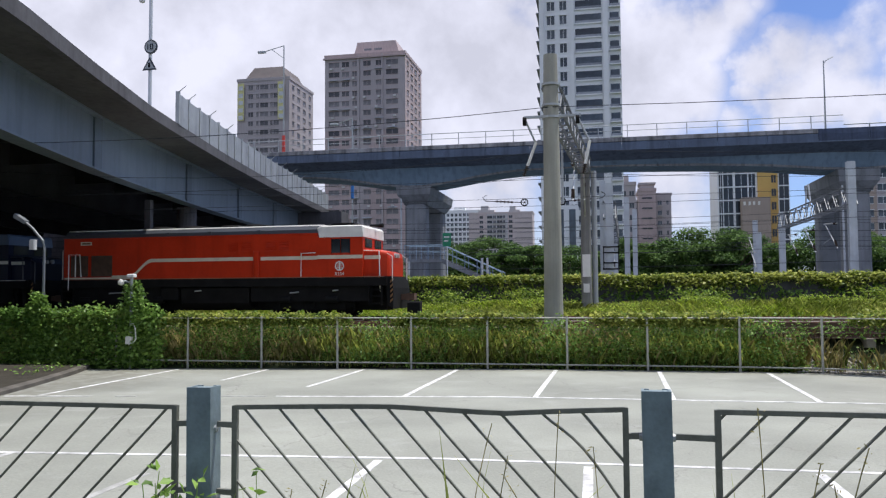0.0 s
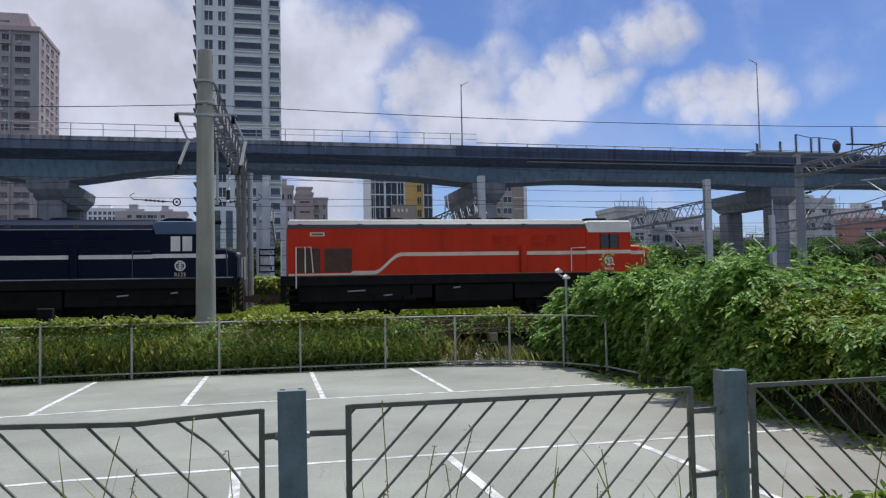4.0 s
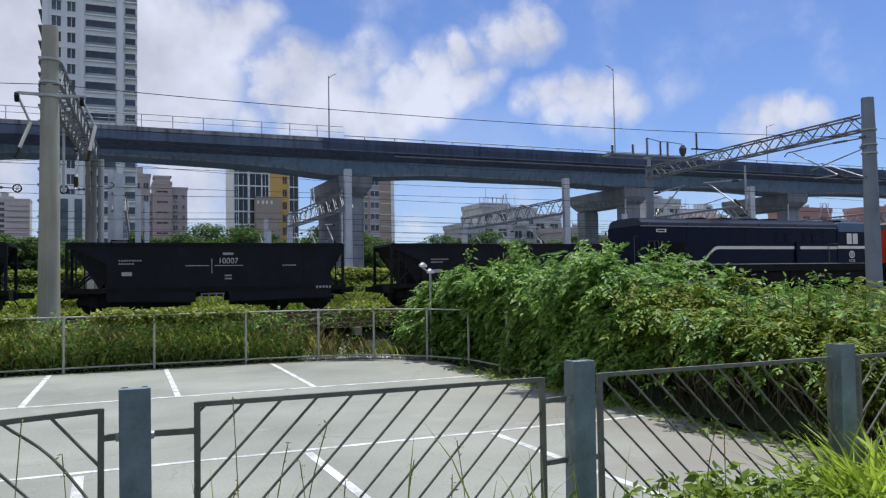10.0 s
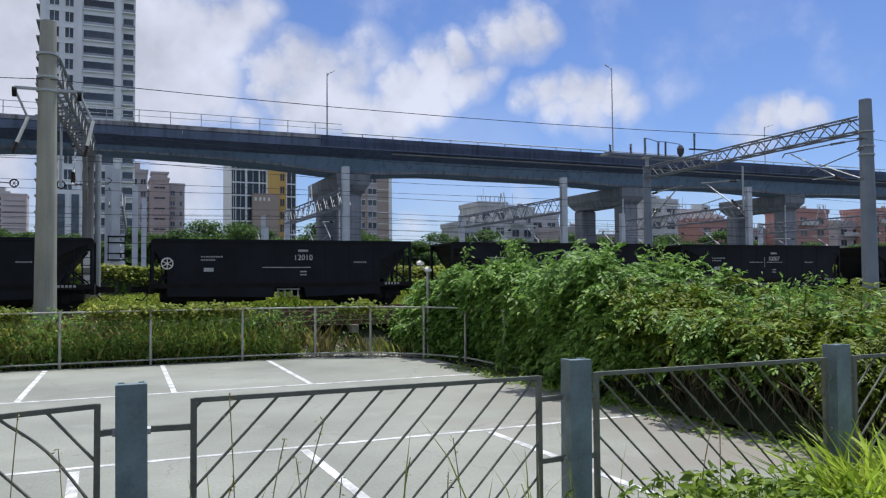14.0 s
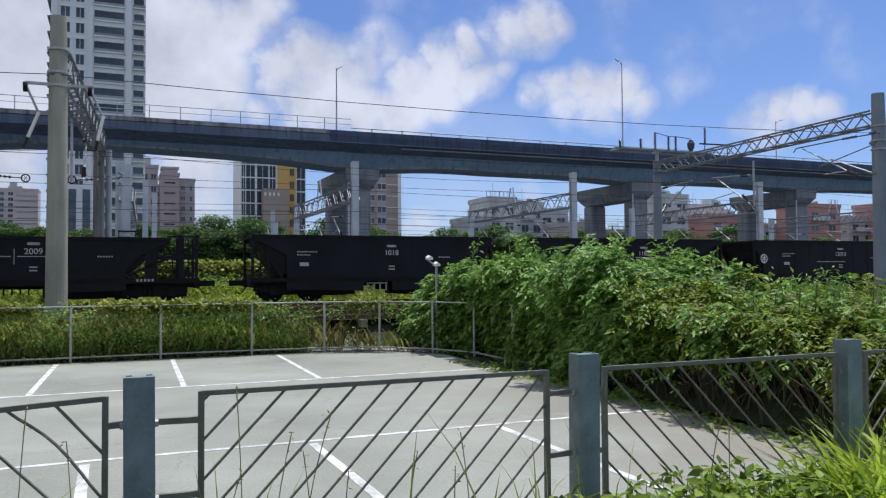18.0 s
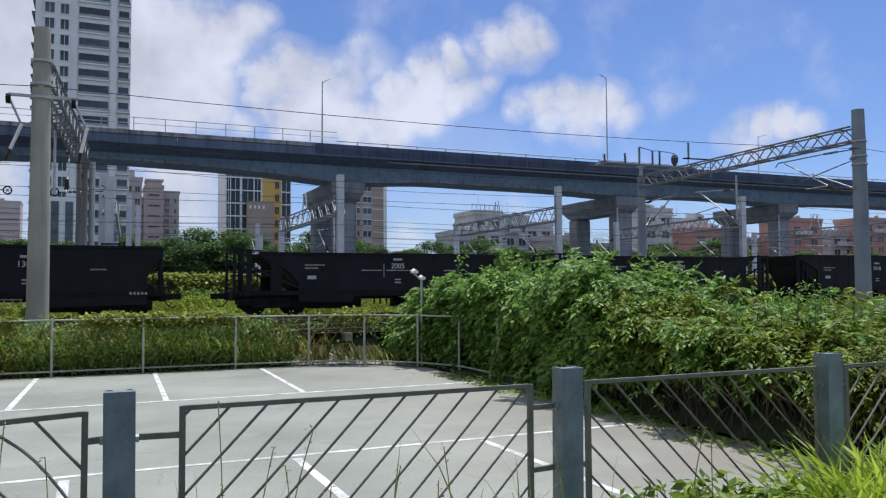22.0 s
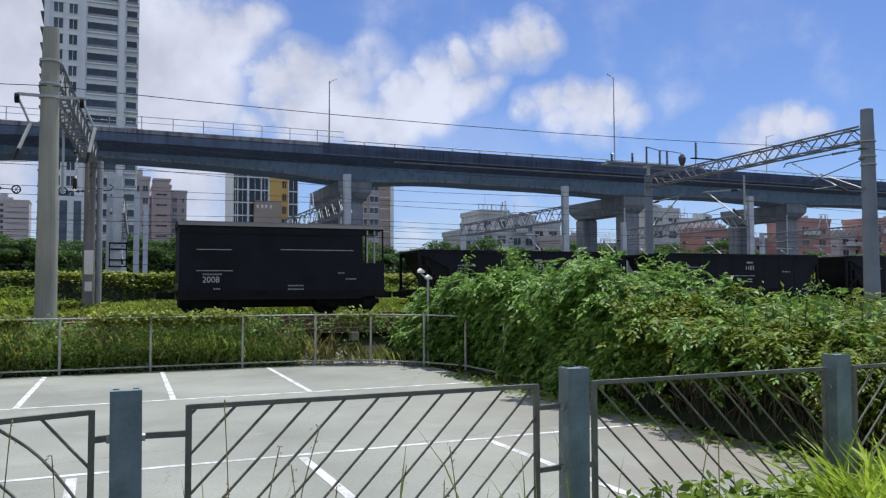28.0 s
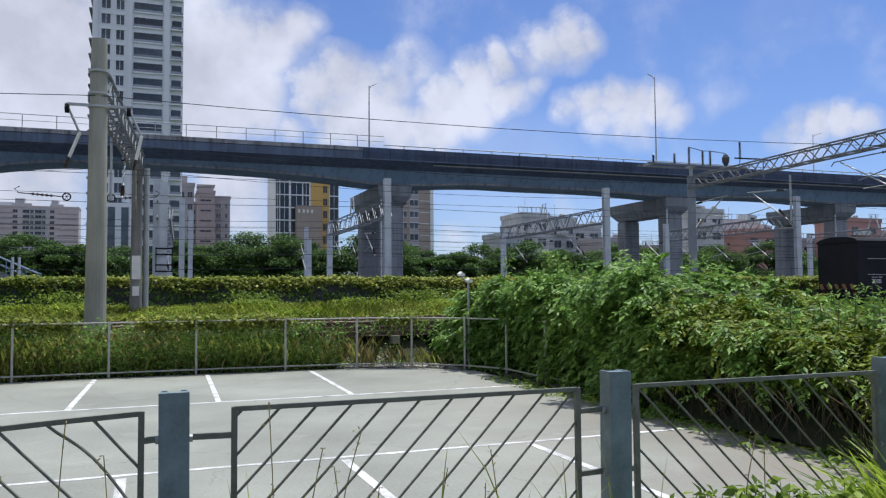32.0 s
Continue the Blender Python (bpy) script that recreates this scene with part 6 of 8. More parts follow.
# switch gear on the second beam
sw = thing("switch_gear", (0, 0, 0), "dark insulators and a transformer on a catenary beam", "switch gear")
for y in (35.5, 36.5):
    part("platform_beam", Geo().box(24.9, 31.4, y - 0.06, y + 0.06, 8.74, 8.84), M["truss"], sw)
for x in (25.2, 28.0, 31.0):
    part("cross_beam", Geo().box(x - 0.06, x + 0.06, 35.6, 36.4, 8.74, 8.84), M["galv"], sw)
part("prop", Geo().tube((28.0, 36.0, 8.1), (28.0, 36.0, 8.74), 0.1), M["galv"], sw)
for x, z, h in ((25.19, 8.83, 0.45), (26.55, 8.83, 0.55), (27.51, 8.83, 0.95), (28.42, 8.83, 0.78), (28.92, 8.83, 0.8), (30.98, 9.36, 0.9)):
    insulator(sw, (x, 35.5, z), (x, 35.5, z + h), 0.09, 8)
part("outrigger", Geo().bar((30.6, 35.5, 9.33), (32.8, 35.5, 9.37), 0.07, 0.07), M["dirtblack"], sw)
part("outrigger_prop", Geo().tube((30.9, 35.5, 8.82), (30.98, 35.5, 9.33), 0.03).tube((32.6, 35.5, 8.3), (32.6, 35.5, 9.36), 0.03), M["truss"], sw)
part("transformer", Geo().lathe((29.98, 35.5, 8.86), [(0.08, 0), (0.14, 0.12), (0.19, 0.2), (0.21, 0.46), (0.16, 0.52), (0.12, 0.62), (0.04, 0.66)], 14), M["edge"], sw)
part("busbar", Geo().pipe([(27.51, 35.5, 9.78), (28.42, 35.5, 9.62), (28.92, 35.5, 9.64), (29.98, 35.5, 9.56)], 0.02), M["wire"], sw)
post = thing("steel_mast", (-22.4, 36.0, 0.8), "plain dark steel mast beneath the ramp bridge", "catenary mast", "plain yard masts")
part("mast", Geo().box(-0.16, 0.16, -0.14, 0.14, 0, 5.9), M["edge"], post)
build_portal(58.5, 58.0, 0.25, 8.75)


def build_yard_mast(x, xf, y0=44.0, y1=60.0, top=8.6, tz=6.8):
    p = thing("yard_mast", (0, 0, 0), "grey steel mast with a lattice beam over the yard", "catenary mast", "yard masts")
    part("mast", Geo().box(x - 0.2, x + 0.2, y0 - 0.16, y0 - 0.13, 0.6, top).box(x - 0.2, x + 0.2, y0 + 0.13, y0 + 0.16, 0.6, top).box(x - 0.02, x + 0.02, y0 - 0.13, y0 + 0.13, 0.6, top), M["greysteel"], p)
    part("mast", Geo().box(xf - 0.2, xf + 0.2, y1 - 0.16, y1 + 0.16, 0.6, tz + 0.6), M["greysteel"], p)
    truss(p, (x, y0, tz), (xf, y1, tz), 0.6, 0.9, 20, mat_key="truss")
    part("peak", Geo().tube((xf, y1 - 8, tz + 0.4), (xf, y1 - 7.6, tz + 1.7), 0.05).tube((xf, y1 - 6.8, tz + 0.4), (xf, y1 - 7.2, tz + 1.7), 0.05), M["greysteel"], p)
    for k in range(3):
        cantilever(p, x + (xf - x) * (k + 0.6) / 3.6, y0 + (y1 - y0) * (k + 0.6) / 3.6, tz - 1.2, 1)


build_yard_mast(12.77, 12.77)
build_yard_mast(27.5, 27.5)
build_yard_mast(43.3, 43.8)
build_yard_mast(0.45, 1.2, 42.0, 66.0, 7.6, 6.2)
br = thing("cable_bracket", (0.5, 41.8, 0), "dark steel cable brackets bolted to a yard mast", "bracket")
for z in (3.1, 3.42, 3.95, 4.25):
    part("crossbar", Geo().bar((-0.42, 0, z), (0.42, 0, z), 0.07, 0.07), M["dirtblack"], br)
for x in (-0.38, 0.38):
    part("upright", Geo().bar((x, 0, 3.05), (x, 0, 4.3), 0.05, 0.05), M["dirtblack"], br)
build_yard_mast(60.5, 60.5)
for x, y, h in ((0.1, 42.5, 7.8), (1.5, 47.0, 7.4), (2.3, 55, 7.5), (9.3, 50.0, 5.4), (10.6, 58.0, 6.8), (32.3, 44.3, 6.4)):
    t = thing("steel_mast", (x, y, 0.8), "plain grey steel catenary mast", "catenary mast", "plain yard masts")
    part("mast", Geo().box(-0.15, 0.15, -0.13, -0.1, 0, h - 0.8).box(-0.15, 0.15, 0.1, 0.13, 0, h - 0.8).box(-0.02, 0.02, -0.1, 0.1, 0, h - 0.8), M["greysteel"], t)
    cantilever(t, 0, 0.1, h - 2.0, 1)


def wire(parent, pts, r, sag=0.0, n=8):
    g = Geo()
    for a, b in zip(pts, pts[1:]):
        a, b = Vector(a), Vector(b)
        q = []
        for i in range(n + 1):
            u = i / n
            c = a.lerp(b, u)
            c.z -= sag * 4 * u * (1 - u)
            q.append(c)
        g.pipe(q, r, n=4)
    part("wire", g, M["wire"], parent)


def build_wires():
    w = thing("overhead_wires", (0, 0, 0), "thin dark overhead railway wires", "wires")
    xs = (-52, -22.6, -1.4, 28.5, 58.5, 90)
    for y, zc, zm in ((32.0, 5.75, 6.75), (26.6, 5.75, 6.75)):
        wire(w, [(x, y, zc) for x in xs], 0.008)
        wire(w, [(x, y, zm) for x in xs], 0.008, 0.55)
    wire(w, list(zip(xs, [22.3] * 6, (7.0, 7.05, 7.2, 7.55, 7.3, 7.1))), 0.010, 0.28)
    for y, z in ((40.5, 5.4), (41, 6.6), (46.5, 5.2), (47, 6.3), (52, 5.0), (52, 6.1), (57, 5.0), (57, 6.0), (62, 5.0), (62, 5.9), (66, 7.5), (44, 4.2), (43, 3.4)):
        wire(w, [(x, y, z) for x in (-60, -20, 12, 43, 75, 120)], 0.011, 0.2)


build_wires()


# ---- vine-clad wall behind the tracks ----
# dark concrete here puts the shade behind the creepers into the wall
solo("wall_boundary", Geo().box(-90, 140, 39.0, 39.25, 0.8, 2.45), M["edge"], kind="structure", label="boundary wall behind the tracks, buried in creepers", category="wall")


def build_tensioner(x, y, z, way):
    t = thing("wire_tensioner", (x, y, z), "dark pulley wheel and insulators on a railway wire", "wire tensioner")
    n = 18
    rings = [[((0.17 + 0.03 * math.cos(b)) * math.cos(2 * math.pi * i / n), 0.03 * math.sin(b), (0.17 + 0.03 * math.cos(b)) * math.sin(2 * math.pi * i / n)) for b in (0, 1.57, 3.14, 4.71)] for i in range(n + 1)]
    part("wheel", Geo().loft(rings), M["dirtblack"], t)
    for a in (0, 60, 120):
        c, q = 0.16 * math.cos(radians(a)), 0.16 * math.sin(radians(a))
        part("spoke", Geo().bar((-c, 0, -q), (c, 0, q), 0.03, 0.022), M["dirtblack"], t)
    part("rod", Geo().tube((way * 0.18, 0, 0), (way * 2.0, 0, 0.12), 0.022), M["dirtblack"], t)
    insulator(t, (way * 0.55, 0, 0.02), (way * 1.5, 0, 0.09), 0.075, 5)
    part("hook", Geo().pipe([(way * 2.0, 0, 0.12), (way * 2.15, 0, 0.3), (way * 1.95, 0, 0.42)], 0.022), M["dirtblack"], t)


build_tensioner(-3.8, 40.0, 6.5, -1)
build_tensioner(-1.9, 40.0, 6.5, 1)

# ---- buildings ----
def facade(b, face, x0, x1, y, z0, z1, floor, cols, wall, sill=None, trim=None, pane_h=0.45, glass=None):
    """Windows on a face. face: 'front' (towards -y, at y) or 'side' (towards +x, at x = y). cols: (centre, width) in metres along the face."""
    nf = int((z1 - z0) / floor)
    cache = {}
    for k in range(nf):
        zc = z1 - floor * (k + 0.55)
        for c, w in cols:
            key = round(w, 2)
            if key not in cache:
                h = floor * pane_h
                if face == "front":
                    frame = Geo().box(-w / 2 - 0.12, w / 2 + 0.12, -0.12, 0.0, -h / 2 - 0.12, -h / 2).box(-w / 2 - 0.12, w / 2 + 0.12, -0.3, 0.0, h / 2, h / 2 + 0.15).box(-0.05, 0.05, -0.08, 0, -h / 2, h / 2)
                    pane = Geo().box(-w / 2, w / 2, -0.05, 0.02, -h / 2, h / 2)
                else:
                    frame = Geo().box(0.0, 0.12, -w / 2 - 0.12, w / 2 + 0.12, -h / 2 - 0.12, -h / 2).box(0.0, 0.3, -w / 2 - 0.12, w / 2 + 0.12, h / 2, h / 2 + 0.15).box(0.0, 0.1, -w / 2 - 0.1, -w / 2, -h / 2, h / 2).box(0.0, 0.1, w / 2, w / 2 + 0.1, -h / 2, h / 2)
                    pane = Geo().box(-0.02, 0.05, -w / 2, w / 2, -h / 2, h / 2)
                cache[key] = (pane.mesh("window", glass or M["pane"]), frame.mesh("window_frame", trim or wall))
            at = (x0 + c, y, zc) if face == "front" else (y, x0 + c, zc)
            o = part("window", cache[key][0], None, b, at=at)
            part("window_frame", cache[key][1], None, o)


def block(name, x0, x1, y0, y1, z1, wall, label, z0=0.5):
    b = thing(name, (0, 0, 0), label, "building", "buildings beyond the viaduct")
    part("wall", Geo().box(x0, x1, y0, y1, z0, z1), wall, b)
    part("roof_parapet", Geo().box(x0 - 0.2, x1 + 0.2, y0 - 0.2, y0 + 0.2, z1, z1 + 1.0).box(x0 - 0.2, x1 + 0.2, y1 - 0.2, y1 + 0.2, z1, z1 + 1.0).box(x0 - 0.2, x0 + 0.2, y0 + 0.2, y1 - 0.2, z1, z1 + 1.0).box(x1 - 0.2, x1 + 0.2, y0 + 0.2, y1 - 0.2, z1, z1 + 1.0), wall, b)
    return b


def tan(d):
    return math.tan(radians(d))


def at_az(az, y):
    return y * tan(az)


def height(el, az, y):
    return 1.98 + el * y / math.cos(radians(az))


# two pink-grey towers
y = 255
x0, xm = at_az(-25.98, y), at_az(-22.35, y)
zA = height(0.2660, -24, y)
b = block("apartment_tower", x0, xm, y, y + 23, zA, M["greytile"], "grey-pink tiled apartment tower with hipped roof and banners")
part("roof", Geo().loft([[(x0 + i, y + i, z), (xm - i, y + i, z), (xm - i, y + 23 - i, z), (x0 + i, y + 23 - i, z)] for i, z in ((1.6, zA + 0.6), (4.4, zA + 6.0))]), M["roofbrown"], b)
facade(b, "front", x0, xm, y, 8, zA - 0.5, 3.2, [((xm - x0) * f, w) for f, w in ((0.26, 1.7), (0.39, 0.8), (0.52, 2.9), (0.66, 0.8), (0.75, 1.9))], M["greytile"], pane_h=0.5, glass=M["farpane"])
facade(b, "side", y, y + 23, xm, 8, zA - 0.5, 3.2, [(3.5, 1.6), (8.5, 2.4), (14.0, 2.4), (19.5, 1.6)], M["greytile"], glass=M["farpane"])
for c in (1.6, 16.6):
    part("banner", Geo().box(x0 + c - 1.2, x0 + c + 1.2, y - 0.75, y - 0.7, zA - 14, zA - 0.8), M["signyellow"], b, "hanging banner with blurred characters")
    for k in range(5):
        part("banner_mark", Geo().box(x0 + c - 0.8, x0 + c + 0.8, y - 0.8, y - 0.76, zA - 3.2 - k * 2.6, zA - 1.8 - k * 2.6), M["greysteel"], b)
y = 240
x0, xm = at_az(-19.8, y), at_az(-13.96, y)
zB = height(0.302, -17, y)
b = block("apartment_tower", x0, xm, y, y + 23.5, zB, M["pinktile"], "pink and grey tiled apartment tower with stepped roof")
xa, xb = at_az(-17.86, y), at_az(-15.0, y)
part("roof_house", Geo().loft([[(xa - i, y + 6 - i, z), (xb + i * 1.6, y + 6 - i, z), (xb + i * 1.6, y + 16 + i, z), (xa - i, y + 16 + i, z)] for i, z in ((1.2, zB + 0.5), (0.0, zB + 6.6))]), M["pinktile"], b)
part("roof_opening", Geo().box(xa + 2.5, xa + 5.0, y + 5.4, y + 6.2, zB + 2.6, zB + 4.2).box(xa + 6, xa + 8.5, y + 5.4, y + 6.2, zB + 2.6, zB + 4.2), M["balcony"], b)
facade(b, "front", x0, xm, y, 4, zB - 0.6, 3.2, [((xm - x0) * f, w) for f, w in ((0.115, 3.6), (0.26, 2.4), (0.375, 1.5), (0.53, 2.4), (0.68, 2.1), (0.84, 3.9))], M["pinktile"], pane_h=0.5, glass=M["farpane"])
facade(b, "side", y, y + 23.5, xm, 4, zB - 0.6, 3.2, [(3.5, 1.6), (9.0, 2.6), (14.5, 2.6), (20.0, 1.6)], M["pinktile"], glass=M["farpane"])
part("pier_strip", Geo().box(x0 + 11.0, x0 + 11.6, y - 0.5, y, 2, zB + 0.5).box(x0 + 19.0, x0 + 19.5, y - 0.5, y, 2, zB + 0.5), M["greytile"], b)
part("upper_cladding", Geo().box(x0 - 0.02, xm + 0.02, y - 0.035, y - 0.005, zB - 24.0, zB - 0.02).box(x0 + 9.4, x0 + 14.9, y - 0.035, y - 0.005, 4, zB - 24.01), M["greytile"], b)
part("eave", Geo().box(x0 - 0.5, xm + 0.5, y - 0.7, y - 0.05, zB - 0.6, zB - 0.1), M["pinktile"], b)
RB = random.Random(4)
unit = Geo().bevel_box(-0.45, 0.45, -0.55, 0.0, 0.0, 0.6, 0.05).mesh("air_conditioner", M["housewhite"])
awn = Geo().prism_x([(0.0, 0.5), (-0.9, 0.1), (-0.9, 0.05), (0.0, 0.4)], -1.5, 1.5).mesh("awning", M["sheet"])
for k in range(22):
    for f in (0.115, 0.26, 0.375, 0.53, 0.68, 0.84):
        if RB.random() < 0.4:
            part("air_conditioner", unit, None, b, at=(x0 + (xm - x0) * f + RB.uniform(-1, 1), y - 0.02, zB - 3.2 * k - 4.0))
        if RB.random() < 0.18:
            part("awning", awn, None, b, at=(x0 + (xm - x0) * f, y - 0.04, zB - 3.2 * k - 1.3))
# white high-rise
y = 178
x0, x1 = at_az(-4.06, y), at_az(1.78, y)
zC = 98
b = block("high_rise", x0, x1, y, y + 20, zC, M["whitetile"], "tall white high-rise with stacked balconies")
facade(b, "front", x0, x1, y, 3, zC, 3.27, [(2.6, 1.7), (5.4, 1.5)], M["whitetile"], pane_h=0.62)
n = int((zC - 3) / 3.27)
wide = Geo().box(-2.9, 2.9, -0.05, 0.25, -0.9, 0.95).mesh("window", M["pane"])
glass = Geo().box(-2.9, 2.9, -0.27, -0.2, -1.05, -0.55).mesh("balcony_rail", M["railglass"])
slab = Geo().box(-3.0, 3.0, -0.3, 0.0, -1.35, -1.05).mesh("balcony_slab", M["whitetile"])
corner = Geo().box(-1.2, 1.3, -0.8, 0.0, -1.3, -1.05).mesh("balcony_slab", M["whitetile"])
crail = Geo().box(-1.15, 1.25, -0.75, -0.68, -1.05, -0.5).mesh("balcony_rail", M["railglass"])
cwin = Geo().box(-1.0, 1.0, -0.04, 0.2, -1.05, 1.0).mesh("window", M["pane"])
lslab = Geo().box(-0.75, 0.0, 0.5, 9, -1.3, -1.0).mesh("balcony_slab", M["balcony"])
for k in range(n):
    z = zC - 3.27 * (k + 0.55)
    part("window", wide, None, b, at=(x0 + 11.0, y, z))
    part("balcony_rail", glass, None, b, at=(x0 + 11.0, y, z))
    part("balcony_slab", slab, None, b, at=(x0 + 11.0, y, z))
    part("window", cwin, None, b, at=(x1 - 1.4, y, z))
    part("balcony_slab", corner, None, b, at=(x1 - 1.4, y, z))
    part("balcony_rail", crail, None, b, at=(x1 - 1.4, y, z))
    part("balcony_slab", lslab, None, b, at=(x0, y, z))
part("pier_strip", Geo().box(x0, x0 + 1.0, y - 0.5, y, 2, zC).box(x0 + 7.0, x0 + 7.8, y - 0.5, y, 2, zC).box(x0 + 14.2, x0 + 15.4, y - 0.7, y, 2, zC), M["whitetile"], b)
xp, zp = at_az(-3.9, y), 21.0
part("podium_wing", Geo().box(xp, xp + 7.6, y - 2.2, y - 0.55, 0.5, zp), M["whitetile"], b)
for k in (1.2, 3.8, 6.4):
    part("podium_window", Geo().box(xp + k - 0.7, xp + k + 0.7, y - 2.28, y - 2.16, 6.0, zp - 1.0), M["pane"], b)
    part("podium_pilaster", Geo().box(xp + k + 0.95, xp + k + 1.45, y - 2.5, y - 2.21, 0.5, zp - 0.4), M["whitetile"], b)
# lower blocks
def simple(az0, az1, el, y, wall, label, floor=3.2, cols=None, depth=14, pane=0.42, top=True):
    x0, x1 = at_az(az0, y), at_az(az1, y)
    z = height(el, (az0 + az1) / 2, y)
    b = block("apartment_block", x0, x1, y, y + depth, z, wall, label)
    w = x1 - x0
    n = max(2, int(w / 4.2))
    cols = cols or [(w * (i + 0.5) / n, min(2.2, w / n * 0.55)) for i in range(n)]
    facade(b, "front", x0, x1, y, 3, z - 0.4, floor, cols, wall, pane_h=pane)
    if top:
        part("roof_house", Geo().box(x0 + w * 0.3, x0 + w * 0.6, y + 3, y + 8, z, z + 3.2), wall, b)
    return b, x0, x1, z


def ledged(b, x0, x1, y, z, floor, out=0.5, wall=None):
    """Projecting floor ledges, one to a storey."""
    n = int((z - 4) / floor)
    me = Geo().box(x0, x1, y - out, y, -0.18, 0.0).mesh("floor_ledge", wall or M["housewhite"])
    for k in range(n):
        part("floor_ledge", me, None, b, at=(0, 0, z - floor * (k + 0.98)))


y = 480
b, x0, x1, z = simple(-11.3, -8.55, 0.1015, y + 30, M["whitetile"], "pale tiled apartment block with a grid of dark windows", floor=3.2, cols=[((0.5 + i) * 2.75, 1.7) for i in range(9)], pane=0.6)
b, x0, x1, z = simple(-9.33, -4.71, 0.0985, y, M["palepink"], "pale pink and grey tiled apartment block with two stair towers", floor=3.0,
                      cols=[(39 * f, w) for f, w in ((0.20, 2.2), (0.335, 3.2), (0.41, 1.6), (0.49, 3.2), (0.56, 1.6), (0.665, 2.2))], pane=0.55, top=False)
ledged(b, x0 + 0.4, x0 + 6.6, y, z, 3.0, 0.3, M["balcony"])
ledged(b, x0 + 12.0, x0 + 23.5, y, z, 3.0, 0.7)
ledged(b, x0 + 28.5, x1 - 0.6, y, z, 3.0, 0.3, M["balcony"])
part("grey_bay", Geo().box(x0 + 11.2, x0 + 24.2, y - 0.04, y - 0.005, 4, z), M["palegrey"], b)
for f0, f1, h in ((0.15, 0.40, 2.4), (0.19, 0.31, 5.0), (0.63, 0.80, 2.2), (0.645, 0.735, 4.4)):
    part("roof_house", Geo().box(x0 + (x1 - x0) * f0, x0 + (x1 - x0) * f1, y + 0.5 + h * 0.05, y + 7, z, z + h), M["palegrey"], b)
simple(1.5, 2.6, 0.13, 215, M["greytile"], "grey apartment block beside the high-rise")
b, x0, x1, z = simple(1.85, 2.86, 0.1075, 262, M["greytile"], "grey-brown apartment block with balconies", cols=[(1.2, 1.0), (3.0, 1.4)], top=False)
ledged(b, x0 + 0.3, x1 - 0.3, 262, z, 3.2, 0.8)
b, x0, x1, z = simple(2.8, 3.99, 0.122, 255, M["pinktile"], "pink tiled apartment block with a flared roof house", cols=[(2.6, 3.2)], pane=0.16, top=False)
part("roof_house", Geo().loft([[(x0 + 0.5 - i, 256 - i, z + h), (x1 - 0.4 + i, 256 - i, z + h), (x1 - 0.4 + i, 262, z + h), (x0 + 0.5 - i, 262, z + h)] for i, h in ((0.0, 0.0), (0.0, 1.9), (0.45, 2.3), (0.45, 2.9), (0.1, 3.0))]), M["greytile"], b)
b, x0, x1, z = simple(3.97, 5.02, 0.1155, 258, M["greytile"], "grey tiled apartment block with stacked balconies", cols=[(1.2, 1.2), (3.6, 0.6)], top=False)
ledged(b, x0 + 0.2, x0 + 2.1, 258, z, 3.2, 0.8)
# dark glass and yellow building
y = 210
x0, x1 = at_az(8.1, y), at_az(12.65, y)
z = height(0.155, 10, y)
b = block("apartment_block", x0, x1, y, y + 14, z, M["whitetile"], "dark-glazed block with yellow panels and white grid")
w = x1 - x0
facade(b, "front", x0, x1, y, 2, z, 3.4, [(w * 0.045, w * 0.05), (w * 0.15, w * 0.13), (w * 0.335, w * 0.17), (w * 0.485, w * 0.09), (w * 0.925, w * 0.13)], M["whitetile"], pane_h=0.9, glass=M["glassdark"])
facade(b, "front", x0, x1, y - 0.32, 2, z, 3.4, [(w * 0.78, w * 0.06)], M["yellow"], pane_h=0.55, glass=M["glassdark"])
part("yellow_bay", Geo().box(x0 + w * 0.56, x0 + w * 0.84, y - 0.3, y, 2, z), M["yellow"], b)
part("lower_wing", Geo().box(x0 + w * 0.31, x0 + w * 0.70, y - 3, y - 0.4, 2, height(0.108, 10, y)), M["beige"], b)
zz = height(0.103, 10, y)
for k in (0.33, 0.40, 0.46, 0.53):
    part("sign_letter", Geo().box(x0 + w * k, x0 + w * (k + 0.03), y - 3.1, y - 3.02, zz - 0.9, zz), M["white"], b)
# beige slab block
y = 215
x0, x1 = at_az(16.3, y), at_az(19.5, y)
b = block("apartment_block", x0, x1, y, y + 14, height(0.165, 18, y), M["beige"], "beige slab block with ribbon windows")
w = x1 - x0
facade(b, "front", x0, x1, y, 2, height(0.165, 18, y), 3.3, [(w * 0.12, w * 0.14), (w * 0.32, w * 0.14), (w * 0.56, w * 0.18)], M["whitetile"], pane_h=0.5)
for k in range(9):
    part("floor_band", Geo().box(x0 + w * 0.69, x0 + w * 0.92, y - 0.15, y, 5 + k * 3.3, 5.2 + k * 3.3), M["whitetile"], b)
part("edge_strip", Geo().box(x0 + w * 0.93, x1 + 0.05, y - 0.3, y + 0.5, 2, height(0.165, 18, y)), M["whitetile"], b)
part("balcony_strip", Geo().box(x0 + w * 0.45, x0 + w * 0.67, y - 0.04, y, 2, height(0.165, 18, y)), M["greytile"], b)
# low roofs on the right, with tanks, sheds and rails on them
RC = random.Random(8)


